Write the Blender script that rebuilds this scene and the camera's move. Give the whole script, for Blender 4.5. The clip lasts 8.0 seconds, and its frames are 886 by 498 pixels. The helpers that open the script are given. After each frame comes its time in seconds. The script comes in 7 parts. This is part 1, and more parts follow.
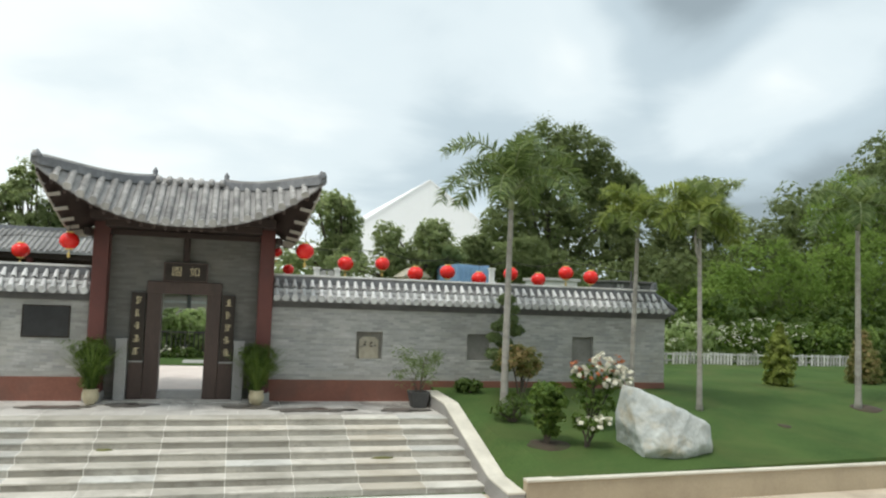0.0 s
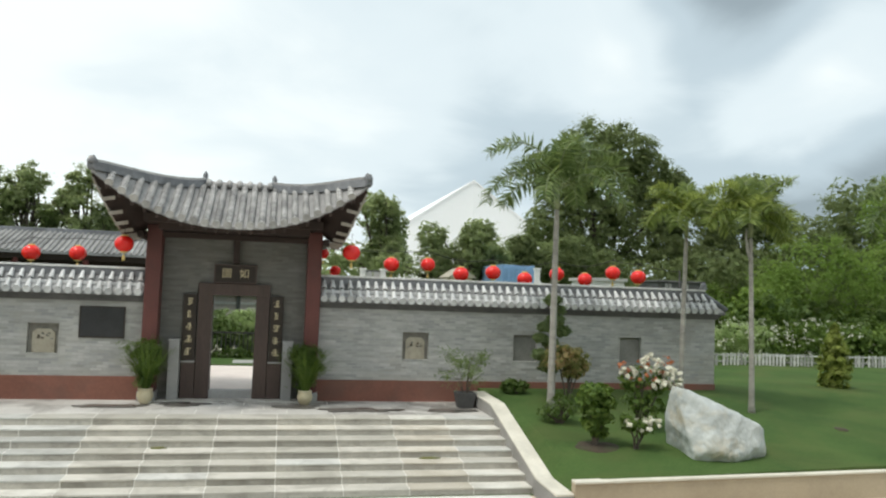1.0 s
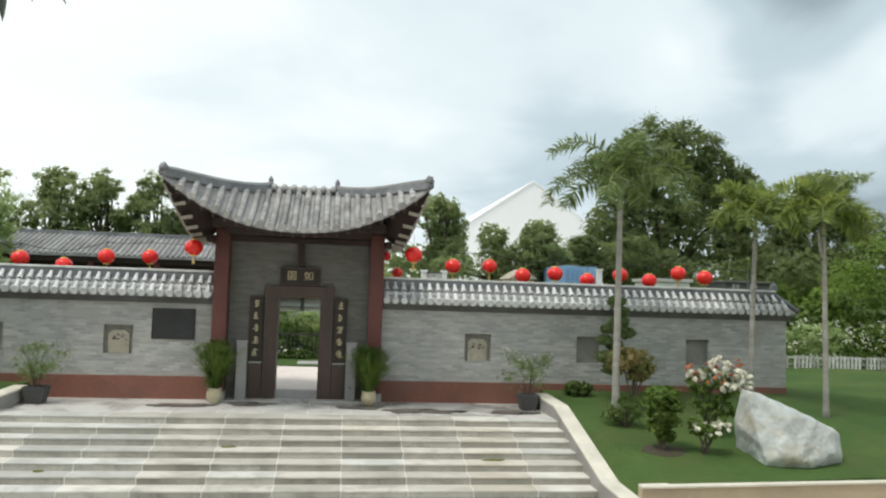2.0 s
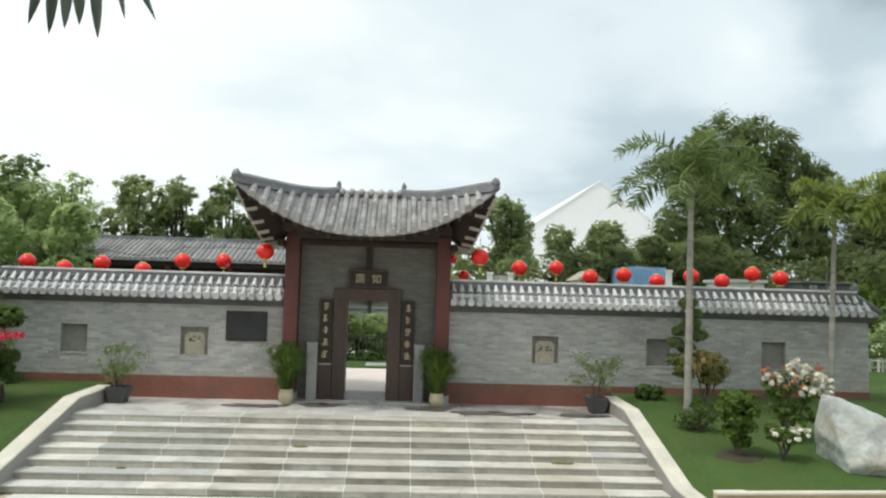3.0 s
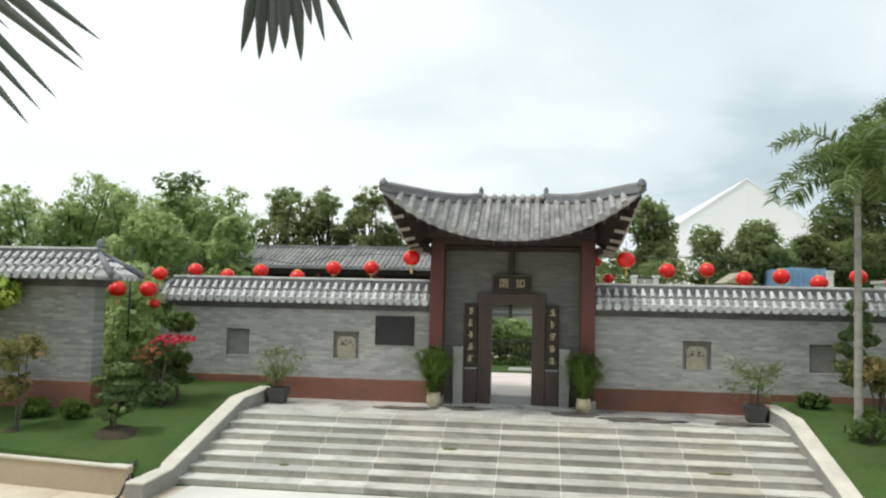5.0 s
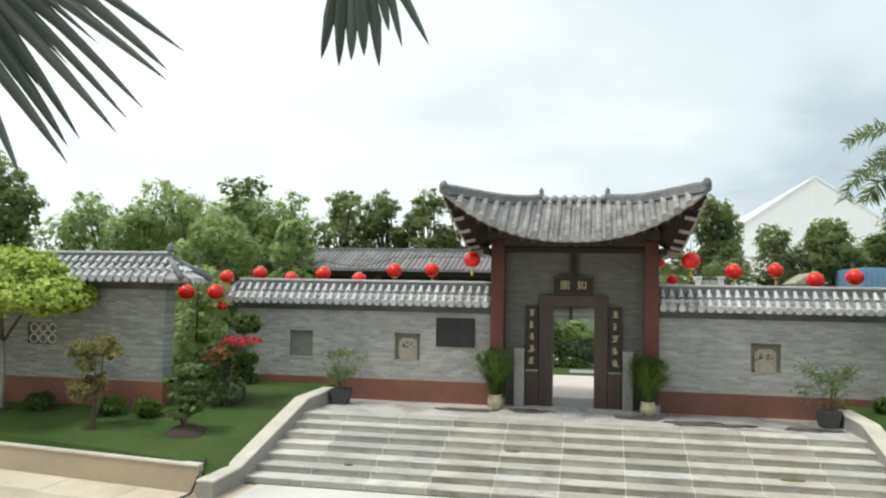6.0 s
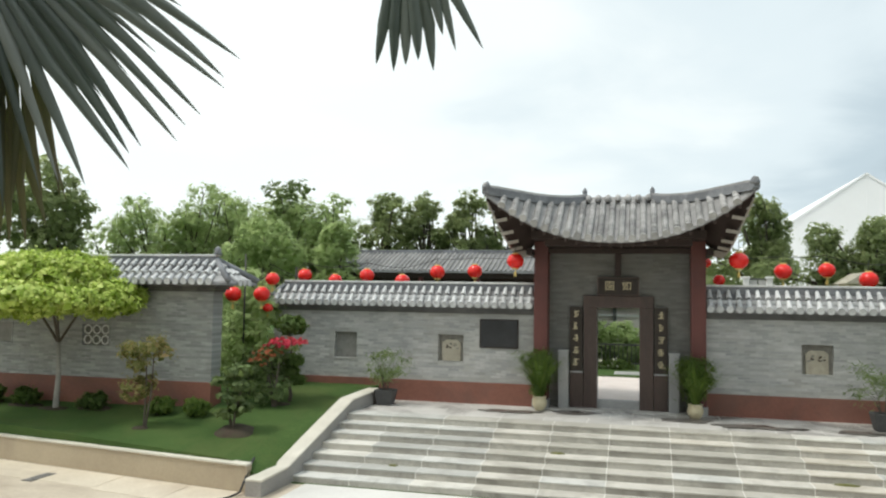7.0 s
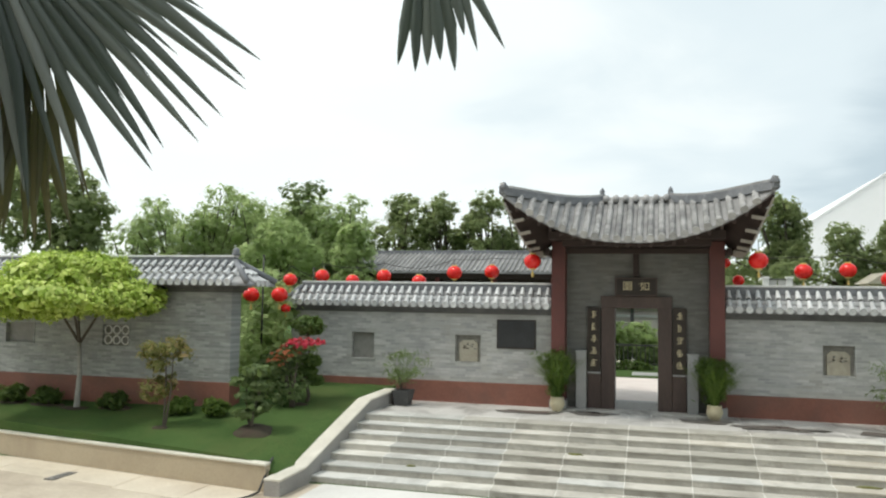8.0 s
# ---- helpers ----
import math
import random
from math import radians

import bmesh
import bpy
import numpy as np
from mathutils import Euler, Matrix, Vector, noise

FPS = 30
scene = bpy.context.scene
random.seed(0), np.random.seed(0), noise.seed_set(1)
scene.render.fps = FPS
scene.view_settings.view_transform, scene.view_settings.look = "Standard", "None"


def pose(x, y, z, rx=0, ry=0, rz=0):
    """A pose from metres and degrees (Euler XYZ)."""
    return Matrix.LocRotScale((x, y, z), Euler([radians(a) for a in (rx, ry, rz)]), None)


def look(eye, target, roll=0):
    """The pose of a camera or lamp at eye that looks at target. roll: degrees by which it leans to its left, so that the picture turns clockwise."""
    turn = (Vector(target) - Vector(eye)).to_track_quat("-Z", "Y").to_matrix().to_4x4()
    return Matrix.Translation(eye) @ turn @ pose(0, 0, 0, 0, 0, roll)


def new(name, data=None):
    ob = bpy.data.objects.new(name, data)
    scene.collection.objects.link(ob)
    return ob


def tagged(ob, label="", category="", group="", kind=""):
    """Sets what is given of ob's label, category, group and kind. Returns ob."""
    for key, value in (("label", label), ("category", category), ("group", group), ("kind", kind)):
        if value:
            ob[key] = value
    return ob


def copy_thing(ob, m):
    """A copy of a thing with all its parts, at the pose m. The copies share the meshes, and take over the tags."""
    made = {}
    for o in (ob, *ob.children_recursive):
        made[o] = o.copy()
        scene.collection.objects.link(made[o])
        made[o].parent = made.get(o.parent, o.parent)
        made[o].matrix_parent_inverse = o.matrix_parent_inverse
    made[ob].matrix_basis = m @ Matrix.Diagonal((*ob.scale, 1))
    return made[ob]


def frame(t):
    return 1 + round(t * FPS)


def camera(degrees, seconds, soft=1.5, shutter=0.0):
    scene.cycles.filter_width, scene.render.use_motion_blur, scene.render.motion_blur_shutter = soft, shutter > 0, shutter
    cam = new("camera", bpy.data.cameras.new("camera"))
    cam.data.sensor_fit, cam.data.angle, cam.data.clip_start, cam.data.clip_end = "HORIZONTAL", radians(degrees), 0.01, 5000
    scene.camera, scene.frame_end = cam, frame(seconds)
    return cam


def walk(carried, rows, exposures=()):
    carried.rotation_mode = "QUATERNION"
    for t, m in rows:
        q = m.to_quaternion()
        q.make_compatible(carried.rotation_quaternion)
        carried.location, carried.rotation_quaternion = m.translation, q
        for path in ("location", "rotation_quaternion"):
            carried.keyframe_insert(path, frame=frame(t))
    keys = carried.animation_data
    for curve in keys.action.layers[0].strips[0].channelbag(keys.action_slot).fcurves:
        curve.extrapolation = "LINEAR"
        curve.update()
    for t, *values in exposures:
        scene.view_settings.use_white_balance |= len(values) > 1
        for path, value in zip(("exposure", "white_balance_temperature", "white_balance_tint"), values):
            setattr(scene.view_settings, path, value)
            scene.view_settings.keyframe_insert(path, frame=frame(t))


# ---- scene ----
cam = camera(59.6, 8.0, soft=2.2)
PATH = [
    (0.0, pose(1.016, -19.001, 2.430, 93.418, -2.209, -15.370)),
    (0.5, pose(1.003, -19.004, 2.430, 93.382, -2.134, -14.061)),
    (1.0, pose(0.982, -19.005, 2.435, 93.325, -2.048, -12.083)),
    (1.5, pose(0.952, -19.003, 2.439, 93.292, -1.971, -9.959)),
    (3.0, pose(0.880, -19.018, 2.438, 93.291, -1.664, -2.883)),
    (3.5, pose(0.847, -19.026, 2.435, 93.301, -1.560, -0.496)),
    (4.0, pose(0.791, -19.034, 2.439, 93.312, -1.479, 2.066)),
    (4.5, pose(0.746, -19.056, 2.433, 93.345, -1.320, 4.612)),
    (5.0, pose(0.689, -19.073, 2.428, 93.394, -1.232, 7.150)),
    (6.5, pose(0.593, -19.124, 2.423, 93.481, -1.013, 13.088)),
    (7.0, pose(0.569, -19.138, 2.423, 93.506, -0.923, 14.430)),
    (7.5, pose(0.556, -19.140, 2.421, 93.533, -0.870, 15.174)),
    (8.0, pose(0.547, -19.144, 2.422, 93.528, -0.886, 15.625)),
]
walk(cam, PATH)

# ---- world and sun ----
SUN_EL, SUN_AZ = radians(64), radians(-150)   # azimuth of the sun in the plan, from +x


def make_world():
    w = bpy.data.worlds.new("overcast_sky")
    scene.world = w
    w.use_nodes = True
    nt = w.node_tree
    nt.nodes.clear()
    N, Lk = nt.nodes.new, nt.links.new
    out, bg = N("ShaderNodeOutputWorld"), N("ShaderNodeBackground")
    sky = N("ShaderNodeTexSky")
    sky.sky_type, sky.sun_disc = "NISHITA", False
    sky.sun_elevation, sky.sun_rotation = SUN_EL, radians(90) - SUN_AZ
    sky.dust_density, sky.air_density = 2.0, 1.0
    co = N("ShaderNodeTexCoord")
    sep = N("ShaderNodeSeparateXYZ")
    Lk(co.outputs["Generated"], sep.inputs[0])

    def math_node(op, a, b=None, clamp=False):
        m = N("ShaderNodeMath")
        m.operation, m.use_clamp = op, clamp
        for i, v in enumerate((a, b)):
            if v is None:
                continue
            if isinstance(v, (int, float)):
                m.inputs[i].default_value = v
            else:
                Lk(v, m.inputs[i])
        return m.outputs[0]

    # flat cloud deck: the direction is laid onto a plane overhead
    up = math_node("MAXIMUM", sep.outputs[2], 0.0)
    den = math_node("ADD", up, 0.22)
    px, py = math_node("DIVIDE", sep.outputs[0], den), math_node("DIVIDE", sep.outputs[1], den)
    com = N("ShaderNodeCombineXYZ")
    Lk(px, com.inputs[0]), Lk(py, com.inputs[1])
    com.inputs[2].default_value = 3.7

    def noise_tex(scale, detail, rough, dist):
        n = N("ShaderNodeTexNoise")
        n.inputs["Scale"].default_value, n.inputs["Detail"].default_value = scale, detail
        n.inputs["Roughness"].default_value, n.inputs["Distortion"].default_value = rough, dist
        Lk(com.outputs[0], n.inputs["Vector"])
        return n.outputs["Fac"]

    def ramp(fac, stops):
        r = N("ShaderNodeValToRGB")
        r.color_ramp.interpolation = "EASE"
        while len(r.color_ramp.elements) < len(stops):
            r.color_ramp.elements.new(0.5)
        for e, (p, c) in zip(r.color_ramp.elements, stops):
            e.position, e.color = p, (*c, 1)
        Lk(fac, r.inputs[0])
        return r.outputs[0]

    big, small = noise_tex(0.62, 4.0, 0.5, 0.25), noise_tex(2.1, 5.0, 0.55, 0.4)
    mixed = math_node("ADD", math_node("MULTIPLY", big, 0.80), math_node("MULTIPLY", small, 0.20))
    # the deck is thinner and brighter towards -x, thick and grey towards +x
    side = math_node("MULTIPLY", sep.outputs[0], -0.19)
    # a hazy blue-grey bank low over the woods, and a heavy rain cloud above it
    low = math_node("MULTIPLY", math_node("MULTIPLY", math_node("SUBTRACT", 0.26, sep.outputs[2]), 4.0, True), math_node("ADD", math_node("MULTIPLY", sep.outputs[0], 2.4), 0.25, True))

    def spot(cx, cy, cz, reach):
        d = N("ShaderNodeVectorMath")
        d.operation = "DISTANCE"
        Lk(co.outputs["Generated"], d.inputs[0])
        d.inputs[1].default_value = Vector((cx, cy, cz)).normalized()
        return math_node("MULTIPLY", math_node("SUBTRACT", reach, d.outputs["Value"]), 1.0 / reach, True)
    rain = math_node("MULTIPLY", spot(0.52, 0.76, 0.40, 0.20), -0.42)
    gap = math_node("MULTIPLY", spot(0.60, 0.755, 0.27, 0.15), 0.26)
    far_bank = math_node("MULTIPLY", spot(0.66, 0.73, 0.14, 0.18), -0.26)
    mid_bank = math_node("ADD", math_node("MULTIPLY", spot(0.54, 0.83, 0.16, 0.20), -0.08), math_node("MULTIPLY", spot(0.36, 0.92, 0.12, 0.22), -0.06))
    haze = math_node("ADD", math_node("MULTIPLY", spot(0.26, 0.95, 0.15, 0.17), -0.11), math_node("MULTIPLY", spot(0.40, 0.87, 0.31, 0.17), 0.10))
    shape = math_node("ADD", math_node("ADD", math_node("ADD", math_node("ADD", rain, haze), gap), mid_bank), math_node("ADD", far_bank, math_node("MULTIPLY", low, -0.07)))
    tone = math_node("ADD", math_node("ADD", math_node("ADD", mixed, side), shape), 0.07, True)
    cloud = ramp(tone, [(0.20, (3.6, 4.4, 4.8)), (0.34, (6.0, 7.2, 7.8)), (0.46, (8.4, 9.5, 9.85)), (0.60, (10.4, 11.1, 11.0)), (0.80, (11.2, 11.8, 11.5))])
    mix = N("ShaderNodeMix")
    mix.data_type = "RGBA"
    mix.inputs["Factor"].default_value = 0.93
    Lk(sky.outputs[0], mix.inputs["A"]), Lk(cloud, mix.inputs["B"])
    Lk(mix.outputs["Result"], bg.inputs["Color"])
    bg.inputs["Strength"].default_value = 0.1
    Lk(bg.outputs[0], out.inputs[0])


make_world()
sun_data = bpy.data.lights.new("sun", "SUN")
sun_data.energy, sun_data.angle, sun_data.color = 1.9, radians(11), (1.0, 0.955, 0.87)
sun = new("sun", sun_data)
sun_to = Vector((math.cos(SUN_AZ) * math.cos(SUN_EL), math.sin(SUN_AZ) * math.cos(SUN_EL), math.sin(SUN_EL)))
sun.matrix_world = look(sun_to * 60, (0, 0, 0))
scene.view_settings.exposure = 0.0

# ---- materials ----
def nodes_of(name):
    m = bpy.data.materials.new(name)
    m.use_nodes = True
    nt = m.node_tree
    bsdf = nt.nodes["Principled BSDF"]
    return m, nt, nt.nodes.new, nt.links.new, bsdf


def noise_at(nt, vector, scale, detail=4.0, rough=0.55, dist=0.0):
    n = nt.nodes.new("ShaderNodeTexNoise")
    n.inputs["Scale"].default_value, n.inputs["Detail"].default_value = scale, detail
    n.inputs["Roughness"].default_value, n.inputs["Distortion"].default_value = rough, dist
    nt.links.new(vector, n.inputs["Vector"])
    return n.outputs["Fac"]


def ramp_at(nt, fac, stops):
    r = nt.nodes.new("ShaderNodeValToRGB")
    while len(r.color_ramp.elements) < len(stops):
        r.color_ramp.elements.new(0.5)
    for e, (p, c) in zip(r.color_ramp.elements, stops):
        e.position, e.color = p, (*c, 1)
    nt.links.new(fac, r.inputs[0])
    return r.outputs[0]


def mix_at(nt, fac, a, b, blend="MIX"):
    m = nt.nodes.new("ShaderNodeMix")
    m.data_type, m.blend_type = "RGBA", blend
    for key, v in (("Factor", fac), ("A", a), ("B", b)):
        sock = m.inputs[key] if key == "Factor" else [s for s in m.inputs if s.name == key and s.type == "RGBA"][0]
        if isinstance(v, (int, float)):
            sock.default_value = v
        elif isinstance(v, tuple):
            sock.default_value = (*v, 1)
        else:
            nt.links.new(v, sock)
    return [s for s in m.outputs if s.type == "RGBA"][0]


def math_at(nt, op, a, b=0.0, clamp=False):
    m = nt.nodes.new("ShaderNodeMath")
    m.operation, m.use_clamp = op, clamp
    for i, v in enumerate((a, b)):
        if isinstance(v, (int, float)):
            m.inputs[i].default_value = v
        else:
            nt.links.new(v, m.inputs[i])
    return m.outputs[0]


def world_place(nt, stretch=(1, 1, 1)):
    g = nt.nodes.new("ShaderNodeNewGeometry")
    mp = nt.nodes.new("ShaderNodeMapping")
    mp.inputs["Scale"].default_value = stretch
    nt.links.new(g.outputs["Position"], mp.inputs["Vector"])
    return mp.outputs[0]


def bump_at(nt, height, strength, distance):
    b = nt.nodes.new("ShaderNodeBump")
    b.inputs["Strength"].default_value, b.inputs["Distance"].default_value = strength, distance
    nt.links.new(height, b.inputs["Height"])
    return b.outputs[0]


def surface(name, dark, light, rough=0.75, coarse=1.5, fine=18.0, stain=None, stain_amount=0.35, bump=0.3, depth=0.004,
            pieces=0.0, stretch=(1, 1, 1), metal=0.0, spread=0.18):
    """A worn surface: two tones by a coarse and a fine noise, stains of their own, relief, and a tint that differs from piece to piece."""
    m, nt, N, L, bsdf = nodes_of(name)
    p = world_place(nt, stretch)
    a, b = noise_at(nt, p, coarse), noise_at(nt, p, fine, 3.0, 0.6)
    f = math_at(nt, "ADD", math_at(nt, "MULTIPLY", a, 0.6), math_at(nt, "MULTIPLY", b, 0.4))
    if pieces:
        info = N("ShaderNodeObjectInfo")
        f = math_at(nt, "ADD", f, math_at(nt, "MULTIPLY", math_at(nt, "SUBTRACT", info.outputs["Random"], 0.5), pieces))
    col = ramp_at(nt, f, [(0.5 - spread, dark), (0.5 + spread, light)])
    if stain:
        s = noise_at(nt, p, coarse * 0.55, 6.0, 0.65, 0.6)
        s = math_at(nt, "MULTIPLY", ramp_at(nt, s, [(0.48, (0, 0, 0)), (0.66, (1, 1, 1))]), stain_amount)
        col = mix_at(nt, s, col, stain)
    L(col, bsdf.inputs["Base Color"])
    r = math_at(nt, "ADD", math_at(nt, "MULTIPLY", a, 0.25), rough - 0.12, True)
    L(r, bsdf.inputs["Roughness"])
    bsdf.inputs["Metallic"].default_value = metal
    if bump:
        L(bump_at(nt, b, bump, depth), bsdf.inputs["Normal"])
    return m


def brick_surface(name, along, dark, light, mortar, bloom=0.85):
    """Grey clay brickwork in the plane of x or y and z; the courses are far finer than a hand at this distance."""
    m, nt, N, L, bsdf = nodes_of(name)
    g = N("ShaderNodeNewGeometry")
    sep, com = N("ShaderNodeSeparateXYZ"), N("ShaderNodeCombineXYZ")
    L(g.outputs["Position"], sep.inputs[0])
    L(sep.outputs["XYZ".index(along)], com.inputs[0]), L(sep.outputs[2], com.inputs[1])
    br = N("ShaderNodeTexBrick")
    br.inputs["Scale"].default_value = 1.0
    br.inputs["Brick Width"].default_value, br.inputs["Row Height"].default_value = 0.27, 0.068
    br.inputs["Mortar Size"].default_value, br.inputs["Mortar Smooth"].default_value, br.inputs["Bias"].default_value = 0.005, 0.6, -0.1
    br.inputs["Color1"].default_value, br.inputs["Color2"].default_value = (*dark, 1), (*light, 1)
    br.inputs["Mortar"].default_value = (*mortar, 1)
    L(com.outputs[0], br.inputs["Vector"])
    mp = N("ShaderNodeMapping")
    mp.inputs["Scale"].default_value = (0.75, 4.2, 1)
    L(com.outputs[0], mp.inputs["Vector"])
    streak = noise_at(nt, mp.outputs[0], 2.2, 4.0, 0.6, 0.4)
    pale = ramp_at(nt, streak, [(0.52, (0, 0, 0)), (0.74, (1, 1, 1))])
    col = mix_at(nt, math_at(nt, "MULTIPLY", pale, bloom), br.outputs["Color"], (0.60, 0.61, 0.60))
    patch = noise_at(nt, com.outputs[0], 0.8, 5.0, 0.6, 0.5)
    col = mix_at(nt, math_at(nt, "MULTIPLY", ramp_at(nt, patch, [(0.45, (0, 0, 0)), (0.7, (1, 1, 1))]), 0.45), col, (0.19, 0.195, 0.20))
    warm = noise_at(nt, com.outputs[0], 0.45, 4.0, 0.6, 0.8)
    col = mix_at(nt, math_at(nt, "MULTIPLY", ramp_at(nt, warm, [(0.48, (0, 0, 0)), (0.72, (1, 1, 1))]), 0.35), col, (0.36, 0.33, 0.28))
    L(col, bsdf.inputs["Base Color"])
    bsdf.inputs["Roughness"].default_value = 0.85
    hgt = math_at(nt, "SUBTRACT", math_at(nt, "MULTIPLY", noise_at(nt, com.outputs[0], 30.0), 0.5), br.outputs["Fac"])
    L(bump_at(nt, hgt, 0.6, 0.006), bsdf.inputs["Normal"])
    return m


def leaf_surface(name, tones, gloss=0.5, through_light=0.35, glow=(0.20, 0.30, 0.03)):
    """Leaves: the tone differs from leaf to leaf, and some of the light comes through."""
    m, nt, N, L, bsdf = nodes_of(name)
    g = N("ShaderNodeNewGeometry")
    p = world_place(nt)
    f = math_at(nt, "ADD", math_at(nt, "MULTIPLY", g.outputs["Random Per Island"], 0.55), math_at(nt, "MULTIPLY", noise_at(nt, p, 0.9, 3.0), 0.55))
    n = len(tones)
    col = ramp_at(nt, f, [(0.22 + 0.62 * i / max(1, n - 1), c) for i, c in enumerate(tones)])
    L(col, bsdf.inputs["Base Color"])
    bsdf.inputs["Roughness"].default_value = gloss
    bsdf.inputs["Specular IOR Level"].default_value = 0.22
    tr, mx = N("ShaderNodeBsdfTranslucent"), N("ShaderNodeMixShader")
    L(mix_at(nt, 0.5, col, glow, "MIX"), tr.inputs["Color"])
    mx.inputs[0].default_value = through_light
    L(bsdf.outputs[0], mx.inputs[1]), L(tr.outputs[0], mx.inputs[2])
    L(mx.outputs[0], nt.nodes["Material Output"].inputs["Surface"])
    return m


M = {}
M["brick"] = brick_surface("grey_brick", "X", (0.335, 0.344, 0.328), (0.485, 0.492, 0.468), (0.440, 0.440, 0.415), 0.72)
M["brick_side"] = brick_surface("grey_brick_side", "Y", (0.30, 0.312, 0.32), (0.48, 0.49, 0.49), (0.44, 0.44, 0.43))
M["brick_mossy"] = brick_surface("mossy_grey_brick", "X", (0.238, 0.254, 0.243), (0.372, 0.388, 0.372), (0.325, 0.332, 0.315), 0.66)
# grey-brown gate brick; the shade under the eave is put into its tone
M["gate_brick"] = brick_surface("shade_toned_gate_brick", "X", (0.138, 0.138, 0.124), (0.186, 0.187, 0.172), (0.165, 0.166, 0.152), 0.12)
M["plinth"] = surface("red_plinth_paint", (0.185, 0.075, 0.052), (0.27, 0.115, 0.082), 0.7, 1.2, 20, (0.15, 0.085, 0.068), 0.55, 0.2)
M["pillar"] = surface("red_pillar_paint", (0.105, 0.034, 0.029), (0.155, 0.051, 0.043), 0.5, 1.5, 25, (0.07, 0.032, 0.03), 0.4, 0.1)
M["timber"] = surface("brown_timber", (0.052, 0.035, 0.029), (0.100, 0.067, 0.056), 0.55, 2, 26, (0.035, 0.022, 0.02), 0.4, 0.25, stretch=(1, 1, 0.25))
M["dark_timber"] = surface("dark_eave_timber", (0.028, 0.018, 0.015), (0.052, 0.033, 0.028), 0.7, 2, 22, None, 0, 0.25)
M["pale_timber"] = surface("pale_rafter_paint", (0.30, 0.27, 0.23), (0.46, 0.43, 0.38), 0.75, 3, 25)
M["tile"] = surface("grey_clay_tile", (0.28, 0.278, 0.274), (0.52, 0.515, 0.505), 0.7, 2.6, 22, (0.17, 0.17, 0.168), 0.5, 0.35, pieces=0.28)
M["tile_wall"] = surface("pale_bluish_wall_tile", (0.47, 0.483, 0.488), (0.72, 0.733, 0.735), 0.6, 3.0, 22, (0.33, 0.34, 0.35), 0.4, 0.3, pieces=0.25)
M["pan_wall"] = surface("dark_wall_pan_tile", (0.17, 0.175, 0.18), (0.30, 0.305, 0.31), 0.8, 2.6, 20, (0.08, 0.08, 0.08), 0.5, 0.3)
M["pan_pale"] = surface("weathered_pale_pan_tile", (0.32, 0.328, 0.33), (0.50, 0.508, 0.505), 0.8, 2.6, 20, (0.20, 0.205, 0.205), 0.5, 0.3)
M["tile_pan"] = surface("grey_pan_tile", (0.21, 0.21, 0.208), (0.38, 0.375, 0.37), 0.8, 2.6, 20, (0.12, 0.12, 0.118), 0.5, 0.3)
M["tile_old"] = surface("old_brown_grey_tile", (0.20, 0.197, 0.188), (0.37, 0.363, 0.345), 0.8, 2.0, 20, (0.07, 0.07, 0.066), 0.5, 0.3, pieces=0.3)
M["ridge"] = surface("ridge_mortar", (0.135, 0.145, 0.158), (0.26, 0.27, 0.288), 0.8, 2, 16, (0.10, 0.105, 0.11), 0.6, 0.3)
# dark corbel brick; the shade under the coping is put into its colour too
M["corbel"] = surface("shade_toned_dark_corbel_brick", (0.10, 0.10, 0.10), (0.18, 0.18, 0.175), 0.85, 2, 18, (0.07, 0.07, 0.07), 0.5, 0.3)
M["ridge_pale"] = surface("pale_ridge_cap", (0.54, 0.55, 0.545), (0.76, 0.77, 0.76), 0.8, 2.5, 16, (0.34, 0.35, 0.34), 0.5, 0.3)
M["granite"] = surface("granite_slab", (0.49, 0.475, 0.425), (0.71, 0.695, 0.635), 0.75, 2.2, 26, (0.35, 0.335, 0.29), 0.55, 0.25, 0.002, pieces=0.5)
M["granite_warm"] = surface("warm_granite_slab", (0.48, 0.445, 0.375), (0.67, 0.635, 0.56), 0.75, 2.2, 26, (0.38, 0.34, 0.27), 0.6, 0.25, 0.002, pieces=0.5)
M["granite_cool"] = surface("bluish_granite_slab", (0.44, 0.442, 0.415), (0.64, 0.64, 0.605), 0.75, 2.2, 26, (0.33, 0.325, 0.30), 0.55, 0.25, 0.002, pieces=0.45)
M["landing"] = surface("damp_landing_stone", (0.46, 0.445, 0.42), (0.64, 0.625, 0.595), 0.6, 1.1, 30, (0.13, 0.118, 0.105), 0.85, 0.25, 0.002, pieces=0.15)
# both riser stones are darker than the treads: upright-face shade put into the colour
M["riser"] = surface("rough_shade_toned_riser_stone", (0.345, 0.33, 0.29), (0.54, 0.52, 0.465), 0.85, 2.4, 20, (0.22, 0.205, 0.18), 0.55, 0.5, 0.006, pieces=0.5)
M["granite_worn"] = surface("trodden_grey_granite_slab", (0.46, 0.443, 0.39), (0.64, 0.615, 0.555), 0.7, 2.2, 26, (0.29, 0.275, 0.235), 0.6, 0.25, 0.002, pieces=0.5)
M["riser_worn"] = surface("stained_shade_toned_riser_stone", (0.325, 0.312, 0.272), (0.51, 0.492, 0.44), 0.85, 2.4, 20, (0.17, 0.158, 0.132), 0.6, 0.5, 0.006, pieces=0.5)
M["joint"] = surface("pale_mortar", (0.70, 0.69, 0.65), (0.84, 0.83, 0.79), 0.85, 3, 30)
M["kerb_top"] = surface("cream_coping", (0.58, 0.55, 0.465), (0.75, 0.72, 0.63), 0.8, 1.6, 24, (0.43, 0.41, 0.35), 0.4)
